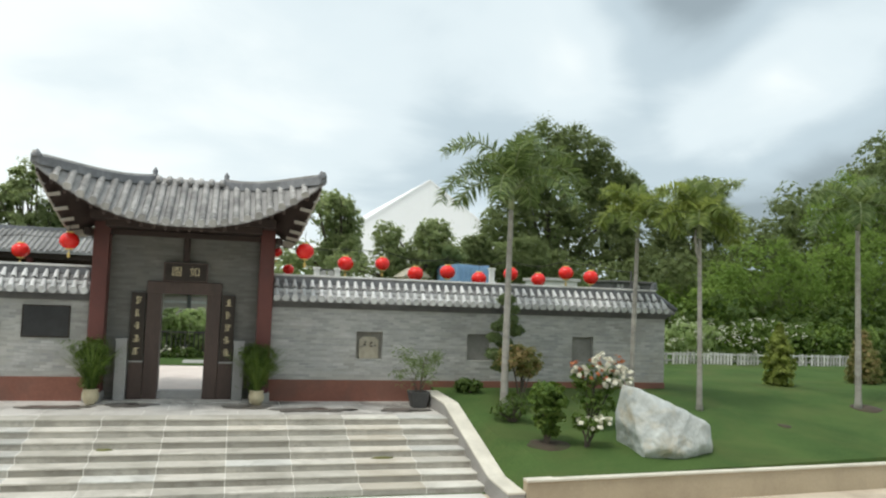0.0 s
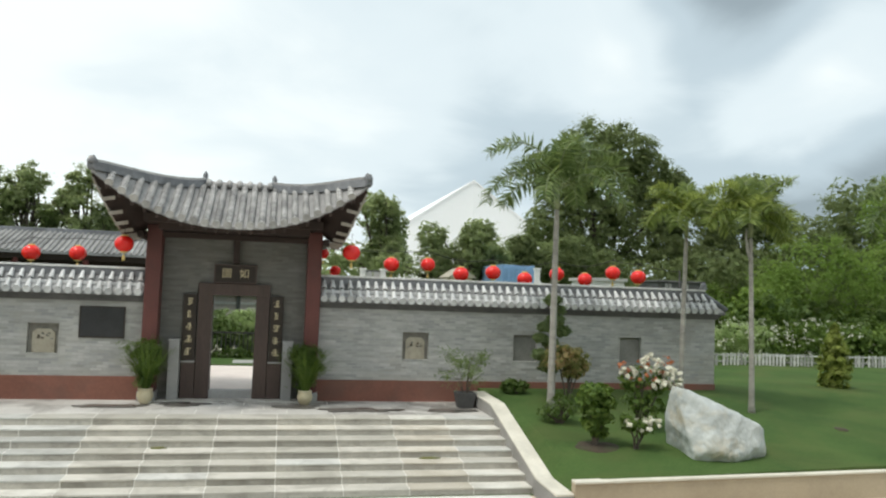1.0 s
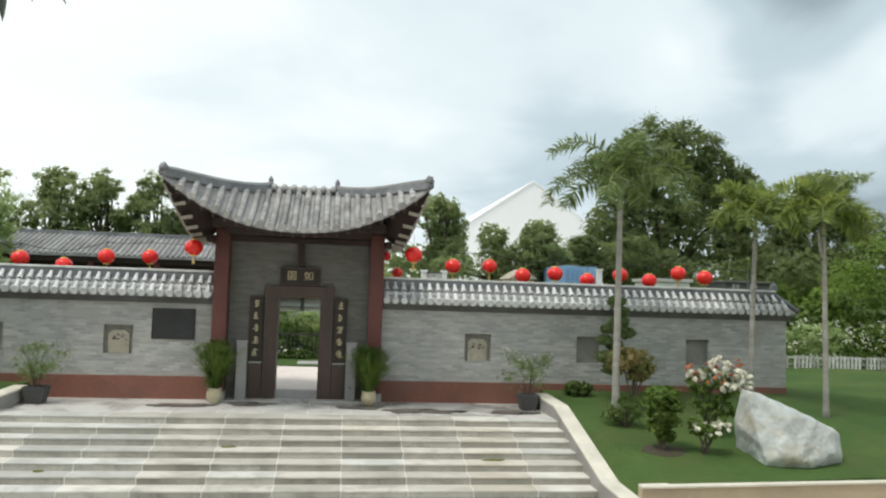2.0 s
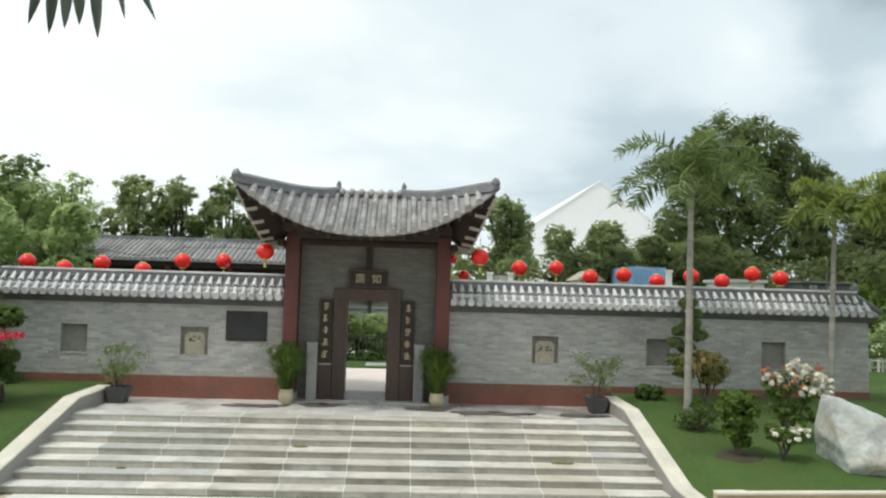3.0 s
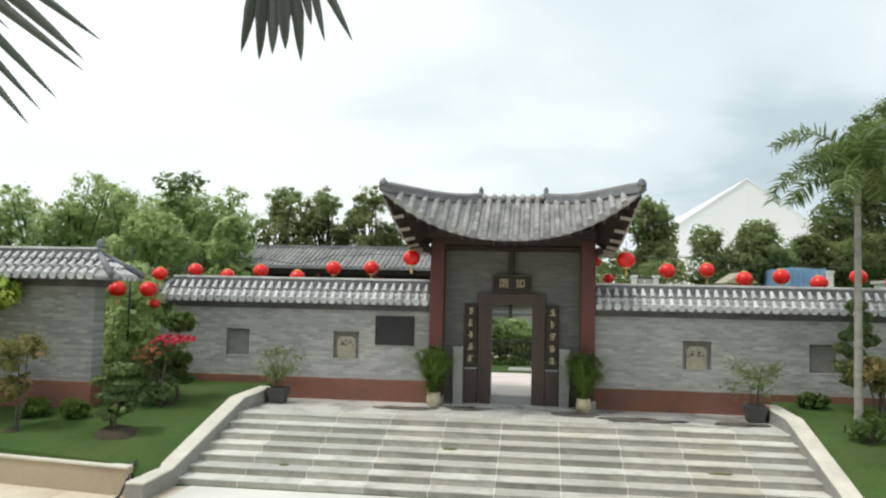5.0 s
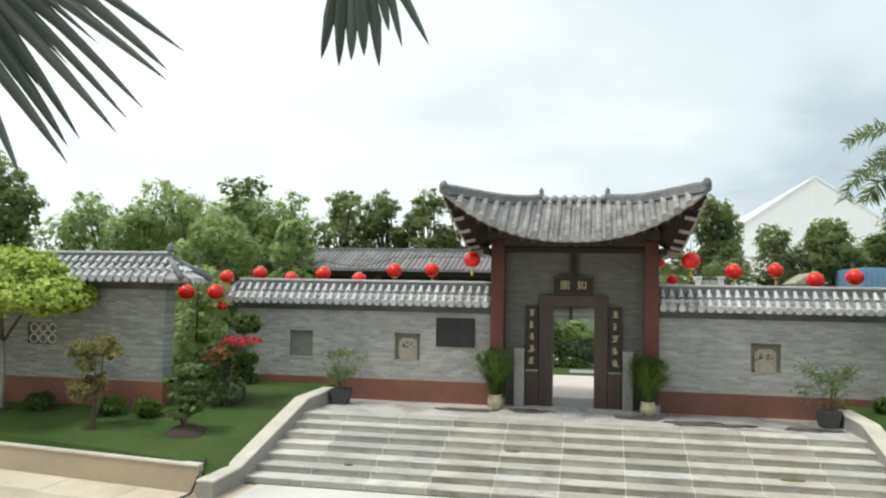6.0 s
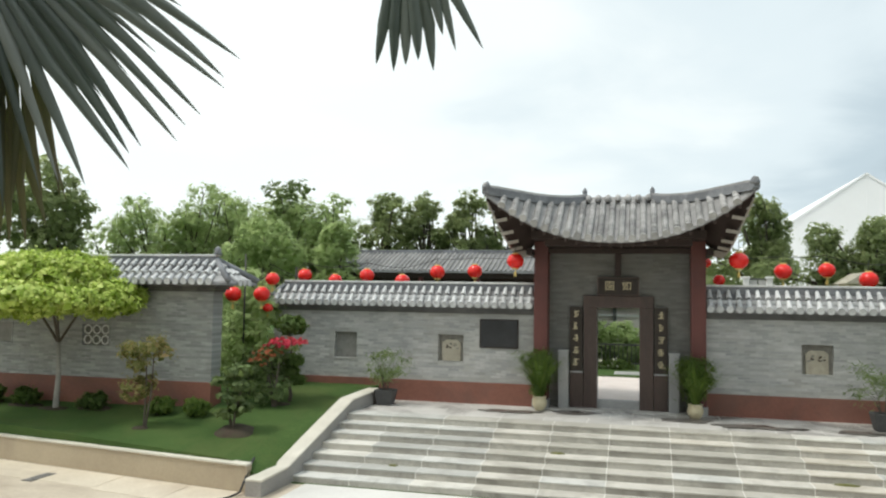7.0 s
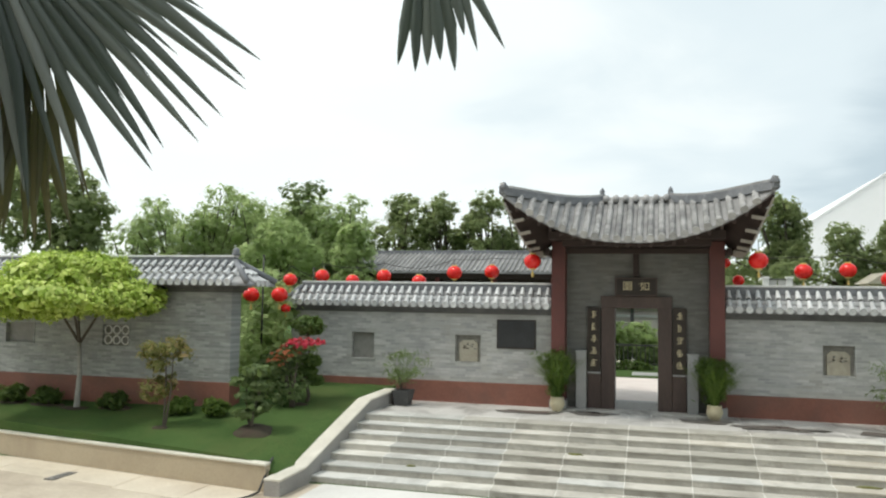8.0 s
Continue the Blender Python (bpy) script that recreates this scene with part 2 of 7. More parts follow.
M["kerb_side"] = surface("grey_kerb_side", (0.27, 0.26, 0.245), (0.38, 0.37, 0.35), 0.85, 1.6, 24, (0.20, 0.195, 0.185), 0.5)
M["tan"] = surface("tan_wall_paint", (0.39, 0.325, 0.23), (0.49, 0.415, 0.30), 0.8, 1.0, 22, (0.33, 0.265, 0.195), 0.5)
M["plaza"] = surface("pinkish_concrete", (0.48, 0.415, 0.325), (0.65, 0.58, 0.47), 0.8, 0.7, 14, (0.36, 0.295, 0.225), 0.7)
M["plaza_pale"] = surface("pale_cast_concrete", (0.58, 0.51, 0.40), (0.74, 0.67, 0.55), 0.8, 0.9, 14, (0.42, 0.35, 0.27), 0.55)
M["paving_pale"] = surface("pale_paving", (0.62, 0.61, 0.58), (0.75, 0.74, 0.71), 0.8, 0.8, 14, (0.52, 0.51, 0.48), 0.4)
M["paving_pink"] = surface("pinkish_court_paving", (0.64, 0.56, 0.52), (0.76, 0.69, 0.64), 0.8, 1.5, 14, (0.55, 0.48, 0.43), 0.4)
M["grass"] = surface("lawn_grass", (0.038, 0.076, 0.022), (0.086, 0.140, 0.044), 0.9, 0.6, 24, (0.100, 0.120, 0.044), 0.6, 0.5, 0.02)
M["soil"] = surface("bare_soil", (0.036, 0.027, 0.019), (0.076, 0.056, 0.039), 0.95, 3, 26, (0.06, 0.075, 0.03), 0.6)
M["stone_post"] = surface("grey_stone_post", (0.30, 0.30, 0.295), (0.42, 0.42, 0.41), 0.8, 2.0, 30, (0.2, 0.2, 0.2), 0.4)
M["plaster"] = surface("cream_plaster_panel", (0.20, 0.192, 0.168), (0.31, 0.30, 0.265), 0.85, 5, 30, (0.14, 0.135, 0.12), 0.5, 0.5)
M["plaster_grey"] = surface("grey_plaster_panel", (0.195, 0.192, 0.178), (0.30, 0.296, 0.276), 0.85, 5, 30, (0.18, 0.18, 0.165), 0.5, 0.5)
M["plaque"] = surface("black_stone_plaque", (0.018, 0.020, 0.022), (0.04, 0.043, 0.047), 0.35, 2, 30)
M["board"] = surface("black_lacquer_board", (0.016, 0.011, 0.008), (0.035, 0.024, 0.016), 0.4, 3, 30)
M["gold"] = surface("gold_lettering", (0.52, 0.44, 0.26), (0.72, 0.63, 0.42), 0.5, 6, 30)
M["lantern"] = surface("red_lantern_silk", (0.70, 0.010, 0.009), (0.88, 0.028, 0.020), 0.22, 5, 40, None, 0, 0.1)
M["lantern_gold"] = surface("gold_lantern_trim", (0.60, 0.42, 0.10), (0.80, 0.62, 0.22), 0.5, 6, 30)
M["cord"] = surface("dark_cord", (0.03, 0.03, 0.03), (0.06, 0.06, 0.06), 0.8)
M["boulder"] = surface("pale_marble_boulder", (0.31, 0.345, 0.345), (0.58, 0.62, 0.61), 0.7, 1.3, 7, (0.50, 0.43, 0.29), 0.85, 0.5, 0.015, spread=0.17)
M["pot_cream"] = surface("cream_glazed_pot", (0.48, 0.42, 0.26), (0.66, 0.60, 0.42), 0.4, 4, 30, (0.36, 0.30, 0.19), 0.4)
M["pot_dark"] = surface("dark_grey_pot", (0.05, 0.05, 0.05), (0.10, 0.10, 0.098), 0.75, 4, 30)
M["bark"] = surface("tree_bark", (0.075, 0.062, 0.05), (0.15, 0.125, 0.10), 0.9, 3, 25, (0.05, 0.045, 0.04), 0.5, 0.6, 0.01)
M["bark_pale"] = surface("pale_palm_bark", (0.26, 0.25, 0.225), (0.40, 0.385, 0.35), 0.85, 2.5, 22, (0.17, 0.165, 0.15), 0.5, 0.4, 0.008, stretch=(1, 1, 3))
M["crownshaft"] = surface("palm_crownshaft", (0.16, 0.20, 0.10), (0.26, 0.30, 0.16), 0.5, 2, 15)
M["white_sheet"] = surface("white_sheet_metal", (0.90, 0.91, 0.915), (0.94, 0.945, 0.95), 0.5, 0.2, 3, (0.85, 0.86, 0.86), 0.25)
M["white_paint"] = surface("white_paint", (0.70, 0.70, 0.68), (0.82, 0.82, 0.80), 0.6, 2, 20, (0.55, 0.55, 0.52), 0.4)
M["blue_sheet"] = surface("blue_sheet", (0.16, 0.30, 0.48), (0.24, 0.40, 0.60), 0.6, 1, 12)
M["grey_wall"] = surface("grey_render", (0.35, 0.35, 0.34), (0.48, 0.48, 0.46), 0.85, 0.8, 14)
M["iron"] = surface("dark_iron", (0.02, 0.02, 0.02), (0.05, 0.048, 0.045), 0.6)
M["leaf_dark"] = leaf_surface("dark_green_leaves", [(0.046, 0.084, 0.022), (0.084, 0.138, 0.036), (0.145, 0.208, 0.060)])
# aerial haze is put into the pale leaf and glow tones of these two
M["leaf_far"] = leaf_surface("haze_paled_green_leaves", [(0.155, 0.200, 0.092), (0.215, 0.268, 0.124), (0.285, 0.340, 0.162)], 0.6, 0.62, (0.54, 0.63, 0.28))
M["leaf_far_light"] = leaf_surface("haze_paled_light_leaves", [(0.235, 0.312, 0.138), (0.32, 0.410, 0.180), (0.42, 0.505, 0.235)], 0.6, 0.66, (0.68, 0.82, 0.40))
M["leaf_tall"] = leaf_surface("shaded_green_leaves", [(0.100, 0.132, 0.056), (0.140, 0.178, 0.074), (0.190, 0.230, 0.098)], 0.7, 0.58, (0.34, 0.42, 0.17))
M["leaf_palm_light"] = leaf_surface("yellow_green_palm_leaflets", [(0.075, 0.122, 0.036), (0.150, 0.212, 0.066), (0.38, 0.45, 0.16)], 0.35, 0.5, (0.50, 0.56, 0.12))
M["leaf_wood"] = leaf_surface("fresh_green_bamboo_leaves", [(0.115, 0.190, 0.042), (0.170, 0.262, 0.060), (0.245, 0.345, 0.090)], 0.7, 0.58, (0.33, 0.47, 0.10))
M["leaf_mid"] = leaf_surface("mid_green_leaves", [(0.054, 0.102, 0.020), (0.102, 0.174, 0.034), (0.172, 0.246, 0.056)])
M["leaf_lime"] = leaf_surface("lime_green_leaves", [(0.21, 0.32, 0.045), (0.46, 0.60, 0.11), (0.76, 0.84, 0.28)], 0.4, 0.24, (0.46, 0.62, 0.08))
M["leaf_grey"] = leaf_surface("grey_green_leaves", [(0.105, 0.155, 0.065), (0.175, 0.240, 0.098), (0.26, 0.33, 0.155)])
M["leaf_bamboo"] = leaf_surface("yellow_green_bamboo_leaves", [(0.140, 0.180, 0.034), (0.235, 0.285, 0.060), (0.34, 0.39, 0.10)])
M["leaf_bronze"] = leaf_surface("bronze_green_leaves", [(0.150, 0.180, 0.060), (0.250, 0.270, 0.100), (0.43, 0.30, 0.150)], 0.5, 0.45, (0.40, 0.38, 0.12))
M["leaf_palm"] = leaf_surface("palm_leaflets", [(0.050, 0.092, 0.030), (0.108, 0.166, 0.060), (0.32, 0.39, 0.17)], 0.35, 0.40, (0.30, 0.38, 0.10))
M["leaf_fan"] = leaf_surface("fan_palm_leaf", [(0.032, 0.048, 0.040), (0.085, 0.110, 0.096), (0.22, 0.245, 0.225)], 0.30, 0.18, (0.16, 0.20, 0.10))
M["leaf_fan"].node_tree.nodes["Principled BSDF"].inputs["Specular IOR Level"].default_value = 0.5
M["leaf_fan_dry"] = leaf_surface("withered_fan_leaf", [(0.055, 0.052, 0.036), (0.085, 0.085, 0.055), (0.15, 0.12, 0.075)], 0.6, 0.2)
M["petal_white"] = leaf_surface("white_petals", [(0.78, 0.76, 0.64), (0.92, 0.90, 0.80)], 0.7, 0.3, (0.8, 0.8, 0.7))
M["petal_red"] = leaf_surface("red_petals", [(0.56, 0.03, 0.08), (0.80, 0.09, 0.15)], 0.7, 0.2)
M["petal_orange"] = leaf_surface("orange_petals", [(0.46, 0.15, 0.07), (0.64, 0.27, 0.14)], 0.7, 0.25, (0.5, 0.2, 0.08))
M["damp"] = surface("wet_dark_stone", (0.085, 0.078, 0.070), (0.16, 0.148, 0.132), 0.3, 2.0, 24, (0.24, 0.225, 0.20), 0.5, 0.2, 0.002)
M["grass"].node_tree.nodes["Principled BSDF"].inputs["Specular IOR Level"].default_value = 0.08
M["pink_render"] = surface("pinkish_render", (0.58, 0.53, 0.50), (0.70, 0.65, 0.61), 0.85, 0.9, 14)
M["ochre"] = surface("ochre_carving", (0.34, 0.31, 0.24), (0.46, 0.43, 0.345), 0.85, 6, 30, (0.22, 0.20, 0.16), 0.5, 0.5)
M["fence_paint"] = surface("weathered_fence_paint", (0.34, 0.34, 0.32), (0.66, 0.66, 0.63), 0.8, 6, 30, (0.22, 0.22, 0.20), 0.6, 0.3, pieces=0.6)
M["moss"] = surface("olive_moss", (0.10, 0.11, 0.03), (0.19, 0.19, 0.06), 0.95, 6, 40)
M["brick_piece"] = surface("single_grey_brick", (0.33, 0.337, 0.332), (0.49, 0.495, 0.48), 0.85, 2.5, 30, (0.24, 0.245, 0.24), 0.3, 0.4, 0.004, pieces=0.4)
M["brick_piece_mossy"] = surface("single_mossy_brick", (0.235, 0.248, 0.235), (0.38, 0.395, 0.37), 0.85, 2.5, 30, (0.18, 0.19, 0.175), 0.4, 0.4, 0.004, pieces=0.4)

# ---- mesh helpers ----
def thing(name, label="", category="", group="", kind="", at=(0, 0, 0)):
    ob = new(name)
    ob.location = at
    ob.empty_display_size = 0.1
    return tagged(ob, label, category, group, kind)


def mesh_of(name, verts, faces, material, smooth=False):
    me = bpy.data.meshes.new(name)
    me.from_pydata([tuple(v) for v in verts], [], [tuple(f) for f in faces])
    me.materials.append(material)
    if smooth:
        me.polygons.foreach_set("use_smooth", [True] * len(me.polygons))
    me.update()
    return me


def mesh_bm(name, bm, material, smooth=False):
    me = bpy.data.meshes.new(name)
    bmesh.ops.recalc_face_normals(bm, faces=bm.faces)
    bm.to_mesh(me)
    bm.free()
    me.materials.append(material)
    if smooth:
        me.polygons.foreach_set("use_smooth", [True] * len(me.polygons))
    return me


def part(name, data, material=None, parent=None, label=""):
    """One mesh object under a thing or a part; data is a bmesh or a mesh."""
    me = mesh_bm(name, data, material) if isinstance(data, bmesh.types.BMesh) else data
    ob = new(name, me)
    ob.parent = parent
    return tagged(ob, label)


def single(name, data, material, label="", category="", group="", kind=""):
    return tagged(part(name, data, material), label, category, group, kind)


def box(bm, x0, x1, y0, y1, z0, z1, bevel=0.0):
    vs = [bm.verts.new((x, y, z)) for z in (z0, z1) for y in (y0, y1) for x in (x0, x1)]
    fs = [bm.faces.new([vs[i] for i in f]) for f in ((0, 2, 3, 1), (4, 5, 7, 6), (0, 1, 5, 4), (2, 6, 7, 3), (0, 4, 6, 2), (1, 3, 7, 5))]
    if bevel:
        bmesh.ops.bevel(bm, geom=list({e for f in fs for e in f.edges}), offset=bevel, segments=2, affect="EDGES", profile=0.6)
    return bm


def boxed(*b, bevel=0.0):
    return box(bmesh.new(), *b, bevel=bevel)


def tube(path, radii, sides=8, caps=True):
    """Vertices and faces of a round bar along a path."""
    path = [Vector(p) for p in path]
    verts, faces = [], []
    prev = None
    for i, p in enumerate(path):
        d = (path[min(i + 1, len(path) - 1)] - path[max(i - 1, 0)]).normalized()
        if prev is None:
            prev = d.orthogonal().normalized()
        prev = (prev - d * prev.dot(d)).normalized()
        side = d.cross(prev)
        r = radii[i] if hasattr(radii, "__len__") else radii
        for k in range(sides):
            a = 2 * math.pi * k / sides
            verts.append(p + (prev * math.cos(a) + side * math.sin(a)) * r)
    for i in range(len(path) - 1):
        for k in range(sides):
            a, b = i * sides + k, i * sides + (k + 1) % sides
            faces.append((a, b, b + sides, a + sides))
    if caps:
        faces.append(tuple(range(sides - 1, -1, -1)))
        faces.append(tuple(range((len(path) - 1) * sides, len(path) * sides)))
    return verts, faces


def joined(*pieces):
    verts, faces = [], []
    for v, f in pieces:
        n = len(verts)
        verts += list(v)
        faces += [tuple(i + n for i in q) for q in f]
    return verts, faces


def lathe(profile, sides=20):
    """Turned shape: profile of (radius, height)."""
    verts, faces = [], []
    for r, z in profile:
        for k in range(sides):
            a = 2 * math.pi * k / sides
            verts.append((r * math.cos(a), r * math.sin(a), z))
    for i in range(len(profile) - 1):
        for k in range(sides):
            a, b = i * sides + k, i * sides + (k + 1) % sides
            faces.append((a, b, b + sides, a + sides))
    faces.append(tuple(range(sides - 1, -1, -1)))
    faces.append(tuple(range((len(profile) - 1) * sides, len(profile) * sides)))
    return verts, faces


def sheet(fn, nu, nv):
    """A grid of points fn(u, v), u and v from 0 to 1."""
    verts = [fn(i / nu, j / nv) for j in range(nv + 1) for i in range(nu + 1)]
    faces = [(j * (nu + 1) + i, j * (nu + 1) + i + 1, (j + 1) * (nu + 1) + i + 1, (j + 1) * (nu + 1) + i) for j in range(nv) for i in range(nu)]
    return verts, faces


def slab_sheet(fn, nu, nv, down):
    """A grid with thickness, closed round its rim."""
    top, f = sheet(fn, nu, nv)
    n = len(top)
    verts = [Vector(v) for v in top] + [Vector(v) + Vector(down) for v in top]
    faces = f + [tuple(i + n for i in reversed(q)) for q in f]
    rim = [i for i in range(nu + 1)] + [j * (nu + 1) + nu for j in range(1, nv + 1)] + [nv * (nu + 1) + i for i in range(nu - 1, -1, -1)] + [j * (nu + 1) for j in range(nv - 1, 0, -1)]
    for a, b in zip(rim, rim[1:] + rim[:1]):
        faces.append((b, a, a + n, b + n))
    return verts, faces


def along(a, b, up=(0, 0, 1)):
    """The pose at a whose y axis points away from b and whose z axis leans to up; with the distance."""
    a, b = Vector(a), Vector(b)
    y = (a - b).normalized()
    x = y.cross(Vector(up)).normalized()
    z = x.cross(y)
    m = Matrix((x, y, z)).transposed().to_4x4()
    m.translation = a
    return m, (a - b).length


# ---- foliage ----
def leaves(centres, normals, length, width, rng, droop=0.0, fold=0.25):
    """Diamond leaves with a fold along the rib: arrays of vertices and faces."""
    n = len(centres)
    d = rng.normal(size=(n, 3))
    d[:, 2] -= droop
    d /= np.linalg.norm(d, axis=1, keepdims=True)
    nn = normals + rng.normal(scale=0.55, size=(n, 3))
    d -= nn * (np.sum(d * nn, axis=1, keepdims=True) / (np.sum(nn * nn, axis=1, keepdims=True) + 1e-9)) * 0.9
    d /= np.linalg.norm(d, axis=1, keepdims=True) + 1e-9
    s = np.cross(d, nn)
    s /= np.linalg.norm(s, axis=1, keepdims=True) + 1e-9
    up = np.cross(s, d)
    L = length * rng.uniform(0.65, 1.25, size=(n, 1))
    Wd = width * rng.uniform(0.7, 1.2, size=(n, 1))
    v = np.stack([centres - d * L * 0.5, centres + s * Wd * 0.5 + up * Wd * fold, centres + d * L * 0.5, centres - s * Wd * 0.5 + up * Wd * fold], axis=1)
    return v.reshape(-1, 3), np.arange(4 * n).reshape(n, 4)


def mesh_np(name, verts, quads, material):
    me = bpy.data.meshes.new(name)
    nv, nf = len(verts), len(quads)
    me.vertices.add(nv)
    me.vertices.foreach_set("co", np.asarray(verts, dtype=np.float32).ravel())
    me.loops.add(nf * 4)
    me.loops.foreach_set("vertex_index", np.asarray(quads, dtype=np.int32).ravel())
    me.polygons.add(nf)
    me.polygons.foreach_set("loop_start", np.arange(0, nf * 4, 4, dtype=np.int32))
    me.materials.append(material)
    me.update(calc_edges=True)
    return me


def clumps(blobs, n_clumps, clump_r, n_leaves, rng, shell=0.55):
    """Points and outward directions for a crown: clumps scattered near the skin of ellipsoids (centre, radii)."""
    pts, nor = [], []
    vol = np.array([b[1][0] * b[1][1] * b[1][2] for b in blobs]) ** (2 / 3)
    for b, share in zip(blobs, vol / vol.sum()):
        k = max(3, int(n_clumps * share))
        u = rng.normal(size=(k, 3))
        u /= np.linalg.norm(u, axis=1, keepdims=True)
        r = rng.uniform(shell, 1.0, size=(k, 1)) ** 0.7
        c = np.array(b[0]) + u * r * np.array(b[1])
        m = max(4, int(n_leaves * share / k))
        for j in range(k):
            w = rng.normal(size=(m, 3))
            w /= np.linalg.norm(w, axis=1, keepdims=True)
            rr = clump_r * rng.uniform(0.5, 1.4) * np.abs(rng.normal(0.62, 0.34, size=(m, 1)))
            pts.append(c[j] + w * rr * np.array((1, 1, 0.7)))
            nor.append(w * 0.5 + u[j] * 0.6 + np.array((0, 0, 0.8)))
    return np.concatenate(pts), np.concatenate(nor)


def crown_mesh(name, blobs, material, seed, n_clumps=60, clump_r=0.6, n_leaves=6000, size=0.22, shell=0.55, droop=0.0, slim=0.5, core=1.0):
    """Leaf clumps near the skin of the blobs, and larger leaves further in that close the crown."""
    rng = np.random.default_rng(seed)
    p, n = clumps(blobs, n_clumps, clump_r, n_leaves, rng, shell)
    v, f = leaves(p, n, size, size * slim, rng, droop)
    if core:
        k = max(6, int(core * n_leaves * 0.12 / len(blobs)))
        u = rng.normal(size=(len(blobs), k, 3))
        u /= np.linalg.norm(u, axis=2, keepdims=True)
        c = np.array([b[0] for b in blobs], dtype=float)[:, None, :] + u * rng.uniform(0.15, 0.86, size=(len(blobs), k, 1)) ** 0.5 * np.array([b[1] for b in blobs], dtype=float)[:, None, :]
        v2, f2 = leaves(c.reshape(-1, 3), (u + np.array((0, 0, 0.5))).reshape(-1, 3), size * 2.2, size * 1.5, rng, droop)
        f = np.concatenate([f, f2 + len(v)])
        v = np.concatenate([v, v2])
    return mesh_np(name, v, f, material)


def limbs_of(trunk_top, blobs, seed, r0):
    rnd = random.Random(seed)
    out = []
    for c, rad in blobs:
        a, b = Vector(trunk_top), Vector(c)
        mid = a.lerp(b, 0.5) + Vector((rnd.uniform(-0.2, 0.2), rnd.uniform(-0.2, 0.2), 0.12 * (b - a).length))
        out.append(tube([a - Vector((0, 0, r0)), mid, b, b + Vector((rnd.uniform(-0.4, 0.4) * rad[0], 0, 0.5 * rad[2]))], [r0, r0 * 0.65, r0 * 0.35, r0 * 0.12], 6))
    return out


def broad_tree(label, base, height, blobs, seed, leaf="leaf_dark", trunk_r=0.16, group="", bark="bark", lean=(0, 0), category="tree", name="tree", limb_bark="", limbs=99, **crown):
    """Trunk with limbs and a crown of leaf clumps; blobs are (centre from the base, radii)."""
    t = thing(name, label, category, group, at=base)
    top = (lean[0], lean[1], height)
    mid = (lean[0] * 0.35 + 0.04, lean[1] * 0.35, height * 0.5)
    tv = tube([(0, 0, -0.15), (0, 0, 0.1), mid, top], [trunk_r * 1.5, trunk_r * 1.1, trunk_r * 0.9, trunk_r * 0.7], 10)
    part("trunk", mesh_of("trunk", *tv, M[bark], True), None, t)
    for lv in limbs_of(top, blobs[:limbs], seed, trunk_r * 0.55):
        part("limb", mesh_of("limb", *lv, M[limb_bark or bark], True), None, t)
    part("crown", crown_mesh("crown", blobs, M[leaf], seed, **crown), None, t)
    return t


def lobed(x, y, z, r, seed, lobes=9, tall=1.0):
    """Uneven lobes of a crown round (x, y, z), wide below and broken at the top."""
    q = random.Random(seed)
    out = [((x, y, z - 0.9 * r), (0.95 * r, 0.8 * r, 0.75 * r))]
    for k in range(lobes):
        h = -1.2 + 2.6 * k / (lobes - 1)
        reach = (1.0 - 0.33 * (h + 1.2) / 1.3) * r
        s = r * q.uniform(0.30, 0.52)
        out.append(((x + q.uniform(-1, 1) * reach, y + q.uniform(-0.5, 0.5) * r, z + h * r * 0.62 * tall + q.uniform(-0.15, 0.15) * r), (s, s, s * q.uniform(0.7, 1.1))))
    return out

# ---- levels of the plan (metres; the gate's threshold is z = 0) ----
Z_PLAZA, Z_TERRACE, Z_COURT = -1.21, -0.24, -0.10
RISER, TREAD, STAIR_Y, STAIR_X = 0.1386, 0.428, -2.57, 5.72
LAWN_EDGE_Y, LAWN_EDGE_Z = -6.12, -0.72


FLANK = [(-0.55, 0.10), (-2.25, 0.05), (-5.35, -0.86), (-6.35, -0.90)]


def edge_y(x):
    """Front line of the lawns: it runs back on both sides of the stairs."""
    return LAWN_EDGE_Y - 0.24 + 0.075 * (x - 6.0) if x > 0 else LAWN_EDGE_Y + 0.15 * max(0.0, -6.4 - x)


def flank_x(side, y):
    """Inner face of a stair flank: the flight widens towards its foot."""
    t = min(1.0, max(0.0, (-0.5 - y) / 5.8))
    return 5.72 + 0.07 * t if side > 0 else 5.80 + 0.22 * t


def flank_z(y):
    """Top of the stair flanks at a place along them."""
    for (y1, z1), (y0, z0) in zip(FLANK, FLANK[1:]):
        if y >= y0:
            return z0 + (z1 - z0) * min(1.0, (y - y0) / (y1 - y0))
    return FLANK[-1][1]


def lawn_z(x, y):
    """Height of the sloping lawns: up from the front wall to the garden wall."""
    t = min(1.0, max(0.0, (y - LAWN_EDGE_Y) / 5.6))
    z = LAWN_EDGE_Z + 0.03 + 0.80 * t ** 0.9
    beside = abs(x) - 0.31 - flank_x(1 if x > 0 else -1, y)
    if beside < 1.5 and y < -0.4:
        z = min(z, flank_z(y) + (0.015 + 0.42 * beside if beside > 0 else -0.12))
    return z + 0.03 * math.sin(x * 0.9 + 0.4) * math.sin(y * 0.7) * min(1.0, 3 * t) * min(1.0, max(0.0, beside))


def ground_z(y):
    if y < -5.6:
        return Z_PLAZA - 0.05
    if y < 0.3:
        return Z_PLAZA - 0.05 + (y + 5.6) / 5.9 * (Z_COURT - 0.12 - Z_PLAZA + 0.05) * 0.75
    return Z_COURT - 0.06


